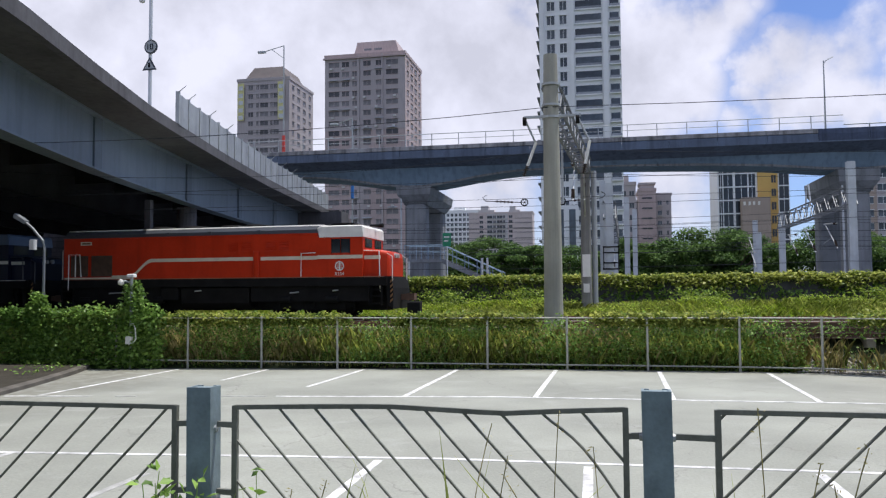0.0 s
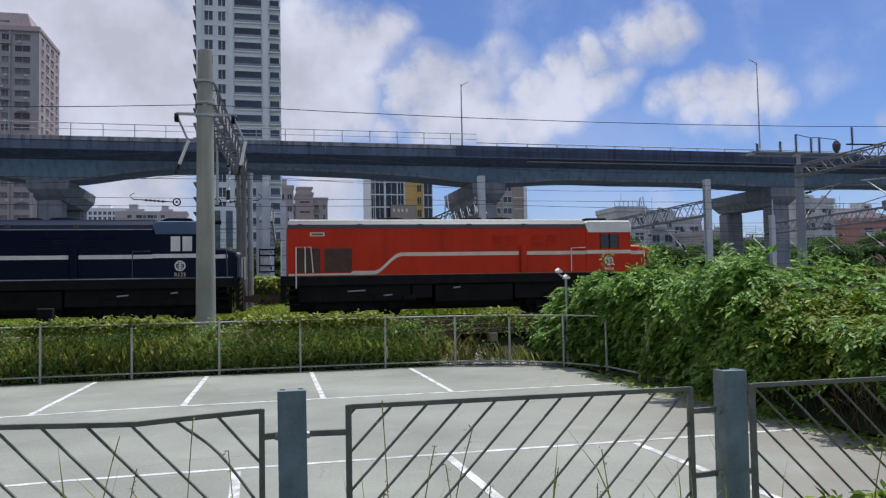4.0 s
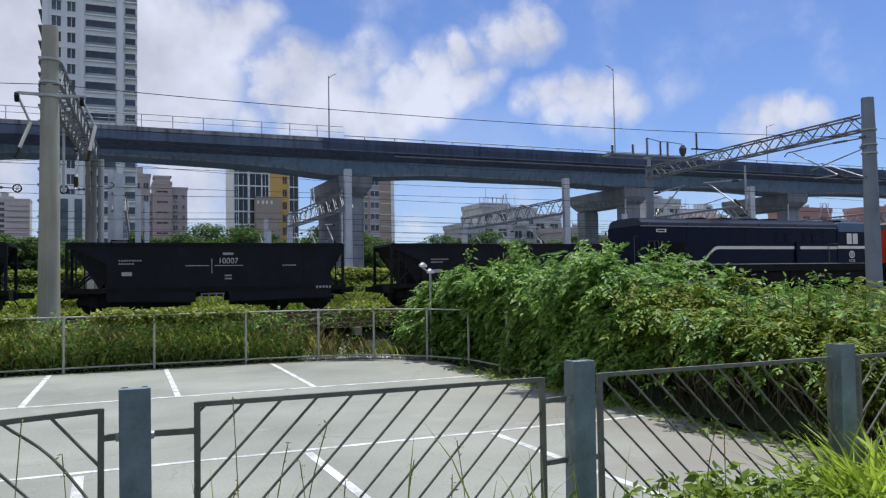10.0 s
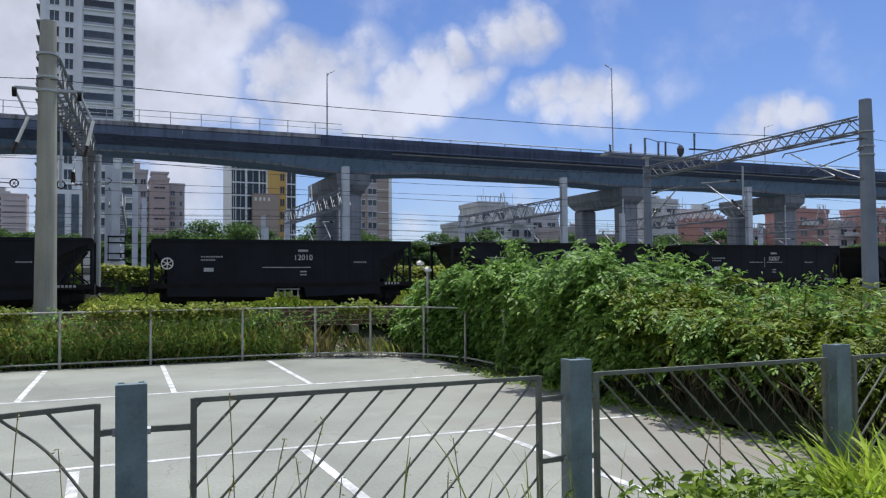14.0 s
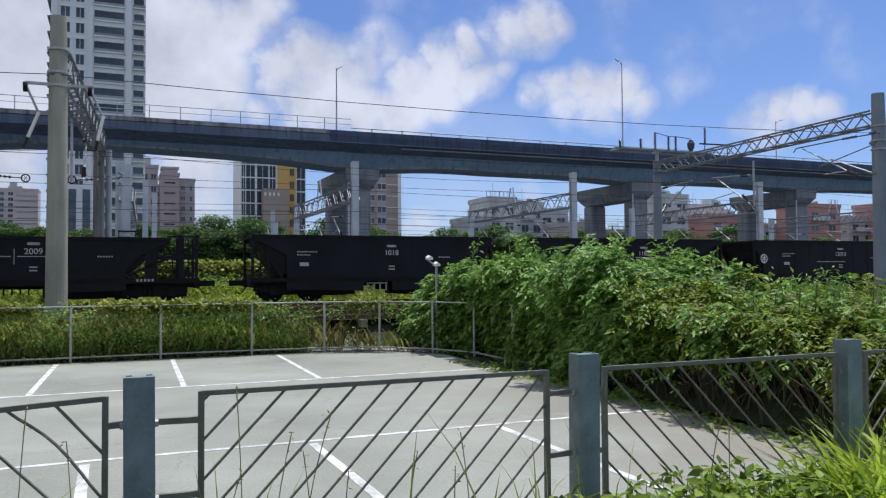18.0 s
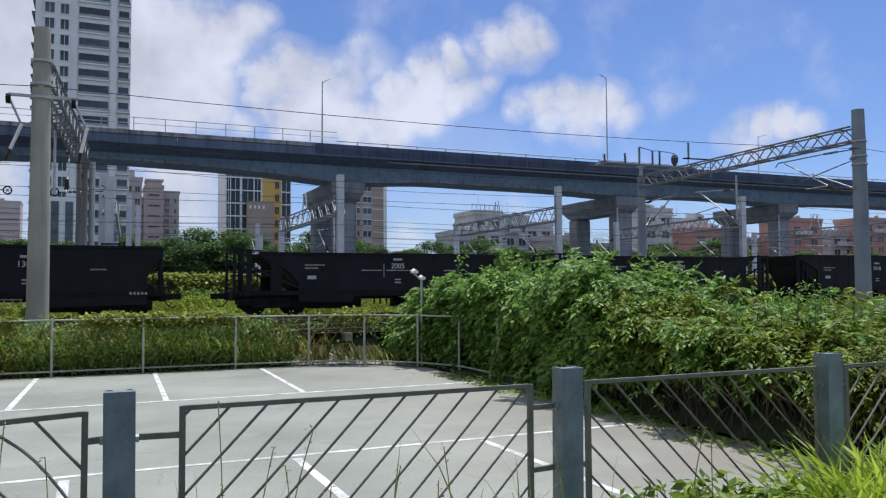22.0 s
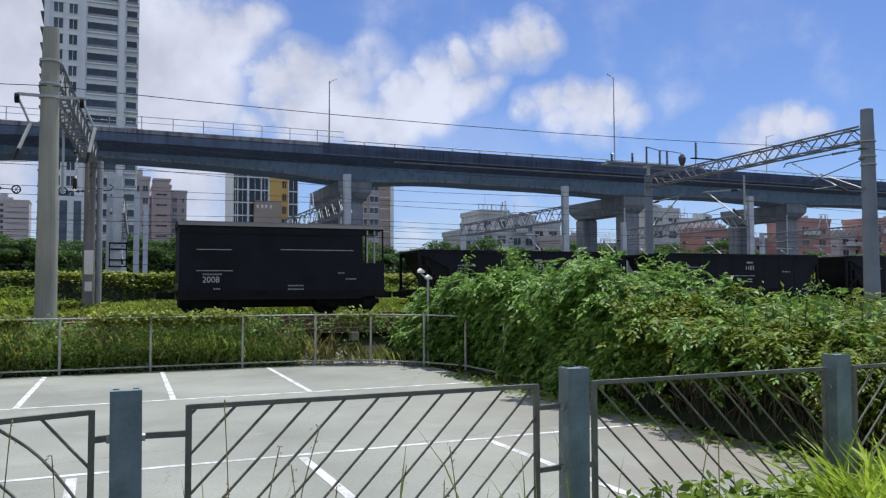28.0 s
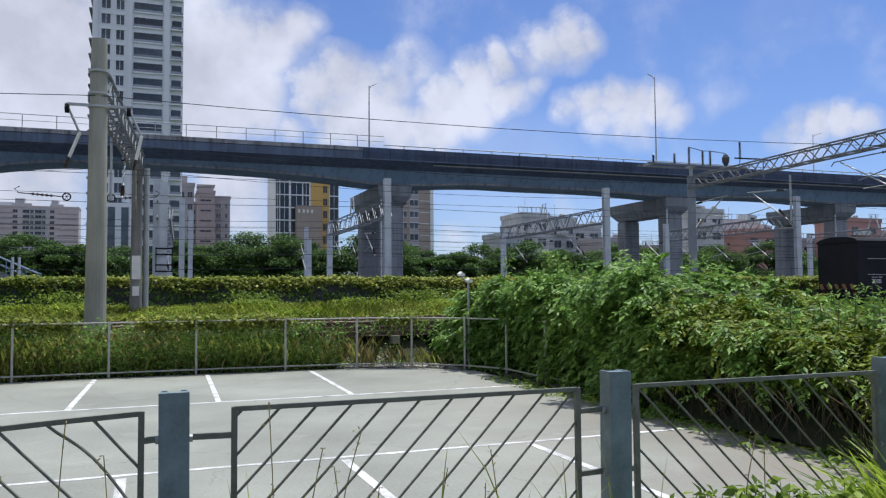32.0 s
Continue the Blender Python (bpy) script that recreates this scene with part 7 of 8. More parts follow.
def roofscape(b, x0, x1, y, z, wall):
    w = x1 - x0
    n = max(2, int(w / 3.5))
    for k in range(n):
        x = x0 + w * (k + RC.uniform(0.2, 0.8)) / n
        kind = RC.random()
        if kind < 0.4:
            a, h = RC.uniform(0.9, 2.2), RC.uniform(1.2, 2.8)
            shed = part("roof_shed", Geo().prism([(x - a, z), (x + a, z), (x + a, z + h * 0.8), (x - a, z + h)], y + 1.2, y + 5), RC.choice((M["sheet"], M["housewhite"], wall)), b)
            part("shed_window", Geo().box(x - a * 0.5, x + a * 0.4, y + 1.1, y + 1.25, z + h * 0.3, z + h * 0.65), M["pane"], shed)
        elif kind < 0.7:
            part("water_tank", Geo().lathe((x, y + 2, z), [(0.5, 0), (0.5, 0.5), (0.62, 0.55), (0.62, 1.7), (0.5, 1.9), (0.1, 2.0)], 12), M["galv"], b)
        else:
            g = Geo().box(x - 1.6, x + 1.6, y + 0.1, y + 0.2, z + 2.1, z + 2.2)
            for xx in (-1.5, -0.5, 0.5, 1.5):
                g.box(x + xx - 0.06, x + xx + 0.06, y + 0.1, y + 0.2, z, z + 2.1)
            part("roof_frame", g, M["greysteel"], b)
    part("antenna", Geo().tube((x0 + w * 0.3, y + 2, z), (x0 + w * 0.3, y + 2, z + 4.2), 0.05, n=5), M["greysteel"], b)


def house(az0, az1, el, y, wall, label, depth=10):
    b, x0, x1, z = simple(az0, az1, el - 0.012, y, wall, label, depth=depth, top=False, pane=0.5)
    roofscape(b, x0, x1, y, z, wall)
    w = x1 - x0
    part("balcony", Geo().box(x0 + w * 0.1, x0 + w * 0.6, y - 1.2, y, z - 3.4, z - 3.2).box(x0 + w * 0.1, x0 + w * 0.6, y - 1.2, y - 1.12, z - 3.2, z - 2.3), M["housewhite"], b)


house(25.9, 27.9, 0.105, 150, M["housewhite"], "weathered white low house with roof sheds")
house(28.1, 29.8, 0.099, 162, M["sheet"], "pale low house with sheet-metal roof sheds")
house(29.6, 31.6, 0.090, 170, M["housewhite"], "weathered white low house with flat roof")
house(24.6, 25.9, 0.080, 140, M["sheet"], "low grey sheet-metal roof shed")
house(31.7, 33.2, 0.072, 150, M["greytile"], "grey low house with flat roof")
house(34.6, 37.2, 0.062, 170, M["greytile"], "grey low house with flat roof")
house(38.0, 39.9, 0.104, 150, M["housewhite"], "pale narrow house with a tall roof room")
house(39.9, 42.2, 0.090, 156, M["housewhite"], "weathered pale house with roof tanks")
house(41.3, 43.4, 0.078, 148, M["brick"], "red-brown brick house with flat roof")
house(43.5, 45.6, 0.066, 160, M["greytile"], "grey low house with cluttered roof")
house(47.4, 49.4, 0.086, 150, M["brick"], "red-brown brick house with a roof room")
house(49.9, 52.0, 0.070, 165, M["greytile"], "grey flat-roofed house with tanks")
house(51.8, 55.4, 0.082, 160, M["brick"], "wide red-brown house with flat roof")
house(55.5, 58.6, 0.070, 165, M["greytile"], "grey flat-roofed house with sheds")
house(58.8, 62.0, 0.064, 170, M["housewhite"], "pale flat-roofed house with tanks")
simple(-34, -28, 0.09, 330, M["greytile"], "distant grey tiled apartment block", depth=10)

# ---- plants ----
RNG = np.random.default_rng(11)


def sprays(centres, count, spread, rng):
    """Leaf places in loose sprays round the centres."""
    c = np.repeat(np.asarray(centres, float), count, 0)
    return c + rng.normal(size=c.shape) * np.asarray(spread)


def lumps(x, y, seed):
    out = np.zeros(np.shape(x))
    r = np.random.default_rng(seed)
    for k in range(7):
        fx, fy, ph = r.uniform(0.25, 1.9, 1)[0], r.uniform(0.25, 1.9, 1)[0], r.uniform(0, 6.28)
        out = out + np.sin(x * fx + y * fy * (1 if k % 2 else -1) + ph) / 7
    return out


def stuff(name, mesh, label, category, at=(0, 0, 0)):
    ob = new(name, mesh)
    ob.location = at
    return tagged(ob, label, category, kind="stuff")


def hedge_top(x, y):
    """Height of the shrubs beside the car park."""
    rise = np.clip((x - 7.5 - 0.3 * np.clip((y - 14.0) / 2.5, 0, 1) * np.clip((19.0 - y) / 1.2, 0, 1) - 0.25 * lumps(x * 2, y * 2, 3)) / 0.6, 0, 1)
    back = np.clip((22.0 - y) / 3.5, 0.0, 1)
    ridge = np.clip((y - 8.0) / 4.0, 0, 1) * np.clip((13.5 - x) / 3.5, 0, 1)
    step = 0.16 * np.clip((x / (y + 0.5) - 0.82) / 0.12, 0, 1)
    h = 1.42 + 0.72 * ridge - step + 0.55 * lumps(x, y, 4) + 0.5 * lumps(x * 2.3, y * 2.3, 6) + 0.22 * lumps(x * 5.1, y * 5.1, 7)
    return np.maximum(0.1, h * np.sqrt(rise) * (0.35 + 0.65 * back ** 0.5))


def build_hedge():
    r = np.random.default_rng(21)
    # dark sheet under the leaves, the inner shade put into its colour
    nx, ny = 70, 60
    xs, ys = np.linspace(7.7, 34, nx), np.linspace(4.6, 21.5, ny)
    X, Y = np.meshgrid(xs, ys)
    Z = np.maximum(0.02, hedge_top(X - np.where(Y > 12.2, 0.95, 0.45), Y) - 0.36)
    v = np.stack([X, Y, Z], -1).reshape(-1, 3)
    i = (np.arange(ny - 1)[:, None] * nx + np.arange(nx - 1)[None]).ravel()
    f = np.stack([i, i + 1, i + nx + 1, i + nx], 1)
    stuff("shrub_core", fast_mesh("shrub_core", v, f, M["core"]), "dark sheet inside the shrubs standing in for their inner shade", "shrubs")
    # sprays on the outer shell, denser towards the car park
    n = 12500
    u = r.uniform(0, 1, n)
    x = 7.55 + 20 * u ** 2.1
    y = 4.8 + 16.5 * r.uniform(0, 1, n)
    c = np.stack([x, y, hedge_top(x, y) - 0.08 * r.uniform(0, 1, n)], 1)
    o = np.tile([-0.35, -0.5, 0.25], (n, 1))
    m = 9800
    # steep overhanging front face, thinner below
    y2 = 5.0 + 15.5 * r.uniform(0, 1, m)
    h2 = r.uniform(0.2, 1, m) ** 0.55
    x2 = 7.45 + 0.35 * np.clip((y2 - 14.0) / 2.5, 0, 1) + 1.1 * r.uniform(0, 1, m) ** 0.8 + 0.45 * lumps(y2 * 3, h2 * 4, 8) + 0.35 * (1 - h2)
    c = np.concatenate([c, np.stack([x2, y2, hedge_top(np.maximum(x2, 8.3), y2) * h2], 1)])
    o = np.concatenate([o, np.tile([-1.0, -0.4, 0.0], (m, 1))])
    # near end, seen through the steel fence
    m = 2600
    x3 = 7.6 + 10 * r.uniform(0, 1, m)
    y3 = 4.7 + 0.8 * r.uniform(0, 1, m) ** 1.5
    c = np.concatenate([c, np.stack([x3, y3, hedge_top(x3, y3 + 0.3) * r.uniform(0.35, 1, m) ** 0.6], 1)])
    o = np.concatenate([o, np.tile([-0.2, -1.0, 0.0], (m, 1))])
    # finer growth at the near end
    m = 4200
    x4 = 7.6 + 6 * r.uniform(0, 1, m) ** 1.4
    y4 = 4.8 + 6 * r.uniform(0, 1, m)
    c = np.concatenate([c, np.stack([x4, y4, hedge_top(x4, y4) - 0.05 * r.uniform(0, 1, m)], 1)])
    o = np.concatenate([o, np.tile([-0.35, -0.6, 0.2], (m, 1))])
    # foliage pressing against the fence from behind
    m = 4600
    y5 = 12.6 + 6.2 * r.uniform(0, 1, m)
    x5 = np.interp(y5, [13.1, 17.2, 18.5, 19.6], [8.12, 7.97, 7.42, 6.4]) + 0.25 + 0.5 * r.uniform(0, 1, m)
    c = np.concatenate([c, np.stack([x5, y5, 0.08 + 1.5 * r.uniform(0, 1, m) ** 0.8], 1)])
    o = np.concatenate([o, np.tile([-0.5, -0.5, 0.0], (m, 1))])
    # what is lower than the fence stays behind it; growth above it leans over
    fx = np.interp(c[:, 1], [12.5, 13.1, 17.2, 18.5, 19.6], [7.7, 8.12, 7.97, 7.42, 6.4])
    behind = (c[:, 1] > 12.8) & (c[:, 2] < 1.4)
    c[:, 0] = np.where(behind, np.maximum(c[:, 0], fx + 0.26 + 0.2 * r.uniform(0, 1, len(c))), np.maximum(c[:, 0], np.where(c[:, 1] > 12.8, fx - 0.12, 0)))
    o[behind] *= 0.35
    keep = ~((c[:, 0] < 8.0) & (c[:, 1] < 5.6))
    # gaps where the dark inside shows
    keep &= lumps(c[:, 0] * 3.1 + c[:, 2] * 2, c[:, 1] * 3.1, 15) + 0.15 * r.normal(size=len(c)) > -0.06
    # little leaf low down, where the stems are bare
    low = c[:, 2] < hedge_top(np.maximum(c[:, 0], 8.6), c[:, 1]) * (0.36 + 0.2 * (c[:, 1] < 10))
    keep &= ~(low & (c[:, 0] < 9.2) & (r.uniform(0, 1, len(c)) < np.interp(c[:, 1], [10.2, 11.5], [0.85, 0.25])))
    keep &= ~(low & (c[:, 1] < 6.0) & (r.uniform(0, 1, len(c)) < 0.82))
    keep &= ~((c[:, 2] < 0.62 + 0.25 * lumps(c[:, 0] * 4, c[:, 1] * 4, 19)) & (c[:, 0] < 9.4) & (c[:, 1] < 13) & (r.uniform(0, 1, len(c)) < np.interp(c[:, 1], [10.2, 11.5], [0.85, 0.3])))
    c, o = c[keep], o[keep]
    # skirt of leaves that reaches the lot where the fence ends
    m = 2300
    y6 = 10.4 + 5.2 * r.uniform(0, 1, m)
    z6 = 0.05 + 1.2 * r.uniform(0, 1, m)
    x6 = np.interp(y6, [10.4, 12.4, 13.2, 15.2], [7.55, 7.7, 8.15, 8.1]) + 0.35 * r.uniform(0, 1, m) + 0.25 * lumps(y6 * 4, z6 * 5, 51)
    thick = lumps(y6 * 5, z6 * 6, 52) > -0.12
    c = np.concatenate([c, np.stack([x6, y6, z6], 1)[thick]])
    o = np.concatenate([o, np.tile([-0.5, -0.4, 0.0], (int(thick.sum()), 1))])
    # olive leaves where x/y and height are greater, green ones elsewhere
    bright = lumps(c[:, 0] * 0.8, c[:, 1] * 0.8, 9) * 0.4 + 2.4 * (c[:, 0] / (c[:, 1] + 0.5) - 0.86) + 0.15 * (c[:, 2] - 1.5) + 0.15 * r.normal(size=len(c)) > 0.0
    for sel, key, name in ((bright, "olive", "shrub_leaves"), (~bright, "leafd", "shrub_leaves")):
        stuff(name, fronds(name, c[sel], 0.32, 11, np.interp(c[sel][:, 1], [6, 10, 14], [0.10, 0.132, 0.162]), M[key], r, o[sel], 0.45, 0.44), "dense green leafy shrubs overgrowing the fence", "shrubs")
    # bare stems low in the front
    g = Geo()
    for k in range(360):
        y = 4.9 + 6.6 * r.uniform() ** 1.2
        x = 7.7 + 0.5 * r.uniform() + 0.02 * abs(y - 12)
        a = Vector((x + r.normal() * 0.1, y + r.normal() * 0.1, -0.03))
        b = Vector((x + r.normal() * 0.25 - 0.1, y + r.normal() * 0.35, 0.5 + 0.7 * r.uniform()))
        mid = a.lerp(b, 0.5) + Vector((r.normal() * 0.06, r.normal() * 0.06, 0.05))
        g.pipe([a, mid, b], 0.007, n=4)
    stuff("shrub_stems", g.mesh("shrub_stems", M["bark"]), "thin bare stems beneath the shrubs", "shrubs")
    # shoots that stand out above the mass
    g = Geo()
    tips = []
    for k in range(210):
        x, y = 8.0 + 12 * r.uniform() ** 1.4, 6 + 13 * r.uniform()
        z = float(hedge_top(x, y))
        h = r.uniform(0.12, 0.42) + (0.3 if y > 12 and r.uniform() < 0.35 else 0.0)
        lean = r.normal(size=2) * 0.12
        a, b = Vector((x, y, z - 0.5)), Vector((x + lean[0], y + lean[1], z + h))
        g.tube(a, b, 0.012, 0.005, n=4, caps=False)
        for i in range(14):
            q = a.lerp(b, 0.4 + 0.6 * i / 13)
            tips += [(q.x + r.normal() * 0.06, q.y + r.normal() * 0.06, q.z + r.normal() * 0.04) for _ in range(3)]
    stuff("shrub_shoots", g.mesh("shrub_shoots", M["bark"]), "thin upright shoots of the shrubs", "shrubs")
    stuff("shrub_leaves", leaves("shrub_leaves", np.array(tips), 0.15, M["leafd"], r, up=0.5, slim=0.36, droop=0.35), "leafy shoots of the shrubs", "shrubs")
    # creeper spilling over the lot's edge
    m = 950
    yy = 5.5 + 11 * r.uniform(0, 1, m)
    xx = 7.55 - 0.55 * r.uniform(0, 1, m) ** 2.2 - 0.3 * np.abs(lumps(yy * 2, yy, 12))
    stuff("ground_creeper", leaves("ground_creeper", np.stack([xx, yy, 0.02 + 0.05 * r.uniform(0, 1, m)], 1), 0.11, M["leaf"], r, up=0.9, slim=0.6, droop=0.0), "creeper leaves spilling onto the concrete", "creeper")


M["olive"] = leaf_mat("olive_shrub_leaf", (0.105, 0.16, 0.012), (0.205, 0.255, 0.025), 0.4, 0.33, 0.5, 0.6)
# colour of the added core sheet: shade between the leaves
M["core"] = mat("inner_shade", (0.03, 0.04, 0.017), 0.95, scale=4, amount=0.4, bump=0.4)
build_hedge()


def fence_y(x):
    return np.interp(x, [-17, 1.05, 3.25, 5.1, 6.4, 7.45], [20.25, 20.25, 20.2, 20.05, 19.6, 18.5])


def build_fence_vines():
    r = np.random.default_rng(31)
    # creepers along the top rail
    n = 5200
    x = r.uniform(-17, 6.6, n)
    z = 1.25 + 0.04 * lumps(x * 1.7, x, 41) + r.normal(size=n) * 0.055 + 0.02
    keep = (lumps(x * 0.9, x * 0.3, 42) > -0.28) | (x < -11.5)
    keep &= ~((x > 3.2) & (r.uniform(0, 1, n) < 0.55))
    y = fence_y(x) + np.abs(r.normal(size=n)) * 0.16 + 0.03
    c = np.stack([x, y, z], 1)[keep]
    stuff("fence_creeper", leaves("fence_creeper", sprays(c, 5, (0.07, 0.06, 0.05), r), 0.105, M["vine"], r, up=0.6, slim=0.7), "creeper leaves along the top of the tube fence", "creeper")
    # hanging and climbing creepers on the mesh
    n = 9000
    x = r.uniform(-17, 6.9, n)
    z = 0.02 + 1.33 * r.uniform(0, 1, n)
    dense = 0.35 + 0.9 * lumps(x * 0.8, z * 2.2, 43) + 0.25 * (z > 0.9)
    dense = np.where(x < -12.3, 1.2, dense) - np.where((x > 4.7), 0.35, 0)
    keep = r.uniform(0, 1, n) < dense
    y = fence_y(x) + 0.06 + 0.22 * r.uniform(0, 1, n)
    c = np.stack([x, y, z], 1)[keep]
    stuff("fence_creeper", leaves("fence_creeper", sprays(c, 5, (0.09, 0.06, 0.07), r), 0.08, M["leafd"], r, up=0.35, slim=0.65), "creeper leaves hanging on the tube fence", "creeper")
    # dark creepers on the corner of the fence
    n = 900
    u = r.uniform(0, 1, n)
    cx = np.interp(u, [0, 0.25, 0.6, 1], [6.75, 7.5, 8.05, 8.08])
    cy = np.interp(u, [0, 0.25, 0.6, 1], [19.45, 18.65, 17.3, 15.0])
    cz = 0.05 + 1.55 * r.uniform(0, 1, n) ** 0.8 * np.clip(0.45 + u * 1.2, 0, 1)
    c = np.stack([cx + 0.22 + 0.15 * r.uniform(0, 1, n), cy + 0.22 + 0.1 * r.uniform(0, 1, n), cz], 1)
    stuff("fence_creeper", fronds("fence_creeper", c, 0.22, 7, 0.12, M["leafd"], r, np.tile([-0.1, -0.15, 0.0], (n, 1)), 0.5, 0.5), "dark creeper leaves on the fence corner", "creeper")
    # thick creeper on the left stretch and round the lamp posts
    n = 3200
    x = r.uniform(-22, -12.2, n)
    z = -0.12 + 1.67 * r.uniform(0, 1, n) ** 0.85
    c = np.stack([x, 20.2 + 0.25 * r.uniform(0, 1, n) - 0.12, z], 1)
    k = 700
    a = r.uniform(0, 6.28, k)
    zz = 2.25 * r.uniform(0, 1, k)
    w = 0.21 - 0.05 * zz + 0.07 * np.sin(zz * 5)
    c = np.concatenate([c, np.stack([-13.05 + np.cos(a) * w * 0.8, 20.2 + np.sin(a) * w * 0.6, zz], 1), np.stack([-16.1 + np.cos(a) * w * 0.7, 20.2 + np.sin(a) * w * 0.5, zz * 0.85], 1)])
    stuff("fence_creeper", leaves("fence_creeper", sprays(c, 6, (0.1, 0.07, 0.08), r), 0.12, M["leafd"], r, up=0.35, slim=0.65), "thick dark creeper smothering the fence", "creeper")


build_fence_vines()


def build_grass():
    r = np.random.default_rng(51)

    def bank(y):
        return np.interp(y, [20.35, 21.1, 21.8, 24.5, 34.5, 36, 60], [-0.05, 0.62, 0.98, 0.62, 0.62, 1.1, 1.1])
    # weeds right behind the fence: tangled creepers with grass stems between
    n = 11000
    x = r.uniform(-18, 9, n)
    y = fence_y(np.clip(x, -17, 7.4)) + 0.12 + 0.9 * r.uniform(0, 1, n)
    p = np.stack([x, y, bank(np.maximum(y, 20.4)) * 0.9], 1)
    dry = lumps(x * 0.7, y, 52) + r.normal(size=n) * 0.25 > -0.08
    thin = ~((x > 4.7) & (r.uniform(0, 1, n) < 0.82 - 0.5 * (lumps(x * 3, y, 59) > 0.15)))
    stuff("weeds", blades("weeds", p[~dry & thin], 0.5, M["grass"], r, 0.007, 0.45), "tall green weeds behind the tube fence", "weeds")
    stuff("weeds", blades("weeds", p[dry & thin], 0.55, M["drygrass"], r, 0.007, 0.45), "yellowing dry weeds behind the tube fence", "weeds")
    n = 21000
    x = r.uniform(-18, 8.5, n)
    d = r.uniform(0, 1, n)
    y = fence_y(np.clip(x, -17, 7.4)) + 0.16 + 1.0 * d
    z = bank(np.maximum(y, 20.4)) * 0.9 + 0.24 * r.uniform(0, 1, n) * (0.7 + 0.3 * lumps(x * 2, y * 2, 56)) + 0.06
    keep = (lumps(x * 2.6 + z * 2, z * 4.5, 57) + r.normal(size=n) * 0.22 > -0.12) & ~((x > 4.7) & (r.uniform(0, 1, n) < 0.88))
    c = np.stack([x, y, z], 1)
    tint = lumps(x * 0.8, z * 1.5, 58) + r.normal(size=n) * 0.3 > 0.0
    for sel, key in ((keep & tint, "vine"), (keep & ~tint, "leafd")):
        stuff("bank_creeper", leaves("bank_creeper", sprays(c[sel], 5, (0.07, 0.05, 0.05), r), 0.066, M[key], r, up=0.35, slim=0.75), "small-leaved creepers tangled over the bank", "creeper")
    # pale stones spilt at the foot of the old rails
    k = 1700
    sx, sy = r.uniform(4.5, 8.6, k), r.uniform(0.12, 0.95, k)
    v, f = [], []
    for a, b in zip(sx, sy):
        yy = float(fence_y(min(a, 7.4))) + b
        s3 = r.uniform(0.03, 0.08, 3)
        q = [(1, 0, 0), (0, 1, 0), (-1, 0, 0), (0, -1, 0), (0, 0, 1), (0, 0, -1)]
        n0 = len(v)
        zz = float(bank(max(yy, 20.4))) * 0.9 + 0.03
        v += [(a + c0 * s3[0] + r.normal() * 0.01, yy + c1 * s3[1], zz + c2 * s3[2] * 0.7) for c0, c1, c2 in q]
        f += [(n0 + i, n0 + (i + 1) % 4, n0 + 4) for i in range(4)] + [(n0 + (i + 1) % 4, n0 + i, n0 + 5) for i in range(4)]
    stuff("ballast_stones", fast_mesh("ballast_stones", np.array(v), np.array(f), M["palestone"]), "pale broken stones scattered on the bank", "stones")
    # grass between and beyond the tracks: fine blades over a mat of small weeds
    n = 120000
    x = r.uniform(-26, 42, n)
    y = np.concatenate([r.uniform(21.8, 25.0, n // 4), r.uniform(28.4, 30.0, n // 8), r.uniform(33.8, 38.8, n - n // 4 - n // 8)])
    p = np.stack([x, y, bank(y) - 0.02], 1)
    clear = ~((x > 4.4) & (x < 9.5) & (y < 23.4))
    x, y, p = x[clear], y[clear], p[clear]
    n = len(x)
    tall = 0.27 + 0.20 * np.clip(lumps(x * 0.5, y * 0.5, 53) * 2, -0.6, 1) + 0.16 * (y > 33) - 0.20 * (y > 36.8)
    tall *= np.where(y < 25.5, 0.38, np.where(y < 31, 0.6, 1.0))
    lush = lumps(x * 0.35, y * 0.6, 54) + r.normal(size=n) * 0.15 > -0.1
    stuff("meadow_grass", blades("meadow_grass", p[lush], tall[lush], M["grass"], r, 0.006, 0.75), "bright green grass beside the tracks", "grass")
    stuff("meadow_grass", blades("meadow_grass", p[~lush], tall[~lush], M["lime"], r, 0.006, 0.75), "fresh yellow-green grass beside the tracks", "grass")
    n = 15000
    x = r.uniform(-26, 42, n)
    y = np.concatenate([r.uniform(22.0, 25.2, n // 4), r.uniform(33.9, 38.7, n - n // 4)])
    clear = ~((x > 4.4) & (x < 9.5) & (y < 23.4))
    x, y = x[clear], y[clear]
    n = len(x)
    hump = lumps(x * 0.8, y * 1.1, 55)
    z = bank(y) + 0.18 + np.where(y < 25.5, 0.08, 0.22) * np.clip(hump * 2.0, -0.5, 1) + 0.1 * r.uniform(0, 1, n) + 0.12 * (y > 33) - 0.22 * (y > 36.9) - 0.16 * (y < 25.5)
    c = np.stack([x, y, z], 1)
    pale = hump + r.normal(size=n) * 0.2 > 0.02
    for sel, key in ((pale, "lime"), (~pale, "vine")):
        stuff("meadow_weeds", leaves("meadow_weeds", sprays(c[sel], 6, (0.12, 0.12, 0.05), r), 0.085, M[key], r, up=0.7, slim=0.5, droop=0.0), "low leafy weeds among the grass beside the tracks", "weeds")
    # low bushes at the foot of the creeper wall
    k = 1500
    cx = r.choice([-7.5, -3.8, 4.5, 12.5, 13.8, 19.5, 25.5, 31.0], k)
    c = np.stack([cx + r.normal(size=k) * 0.8, 37.9 + r.normal(size=k) * 0.4, 1.1 + 0.9 * r.uniform(0, 1, k)], 1)
    stuff("low_bushes", leaves("low_bushes", sprays(c, 6, (0.14, 0.14, 0.1), r), 0.17, M["leaf"], r, up=0.5), "low leafy bushes before the creeper wall", "bushes")


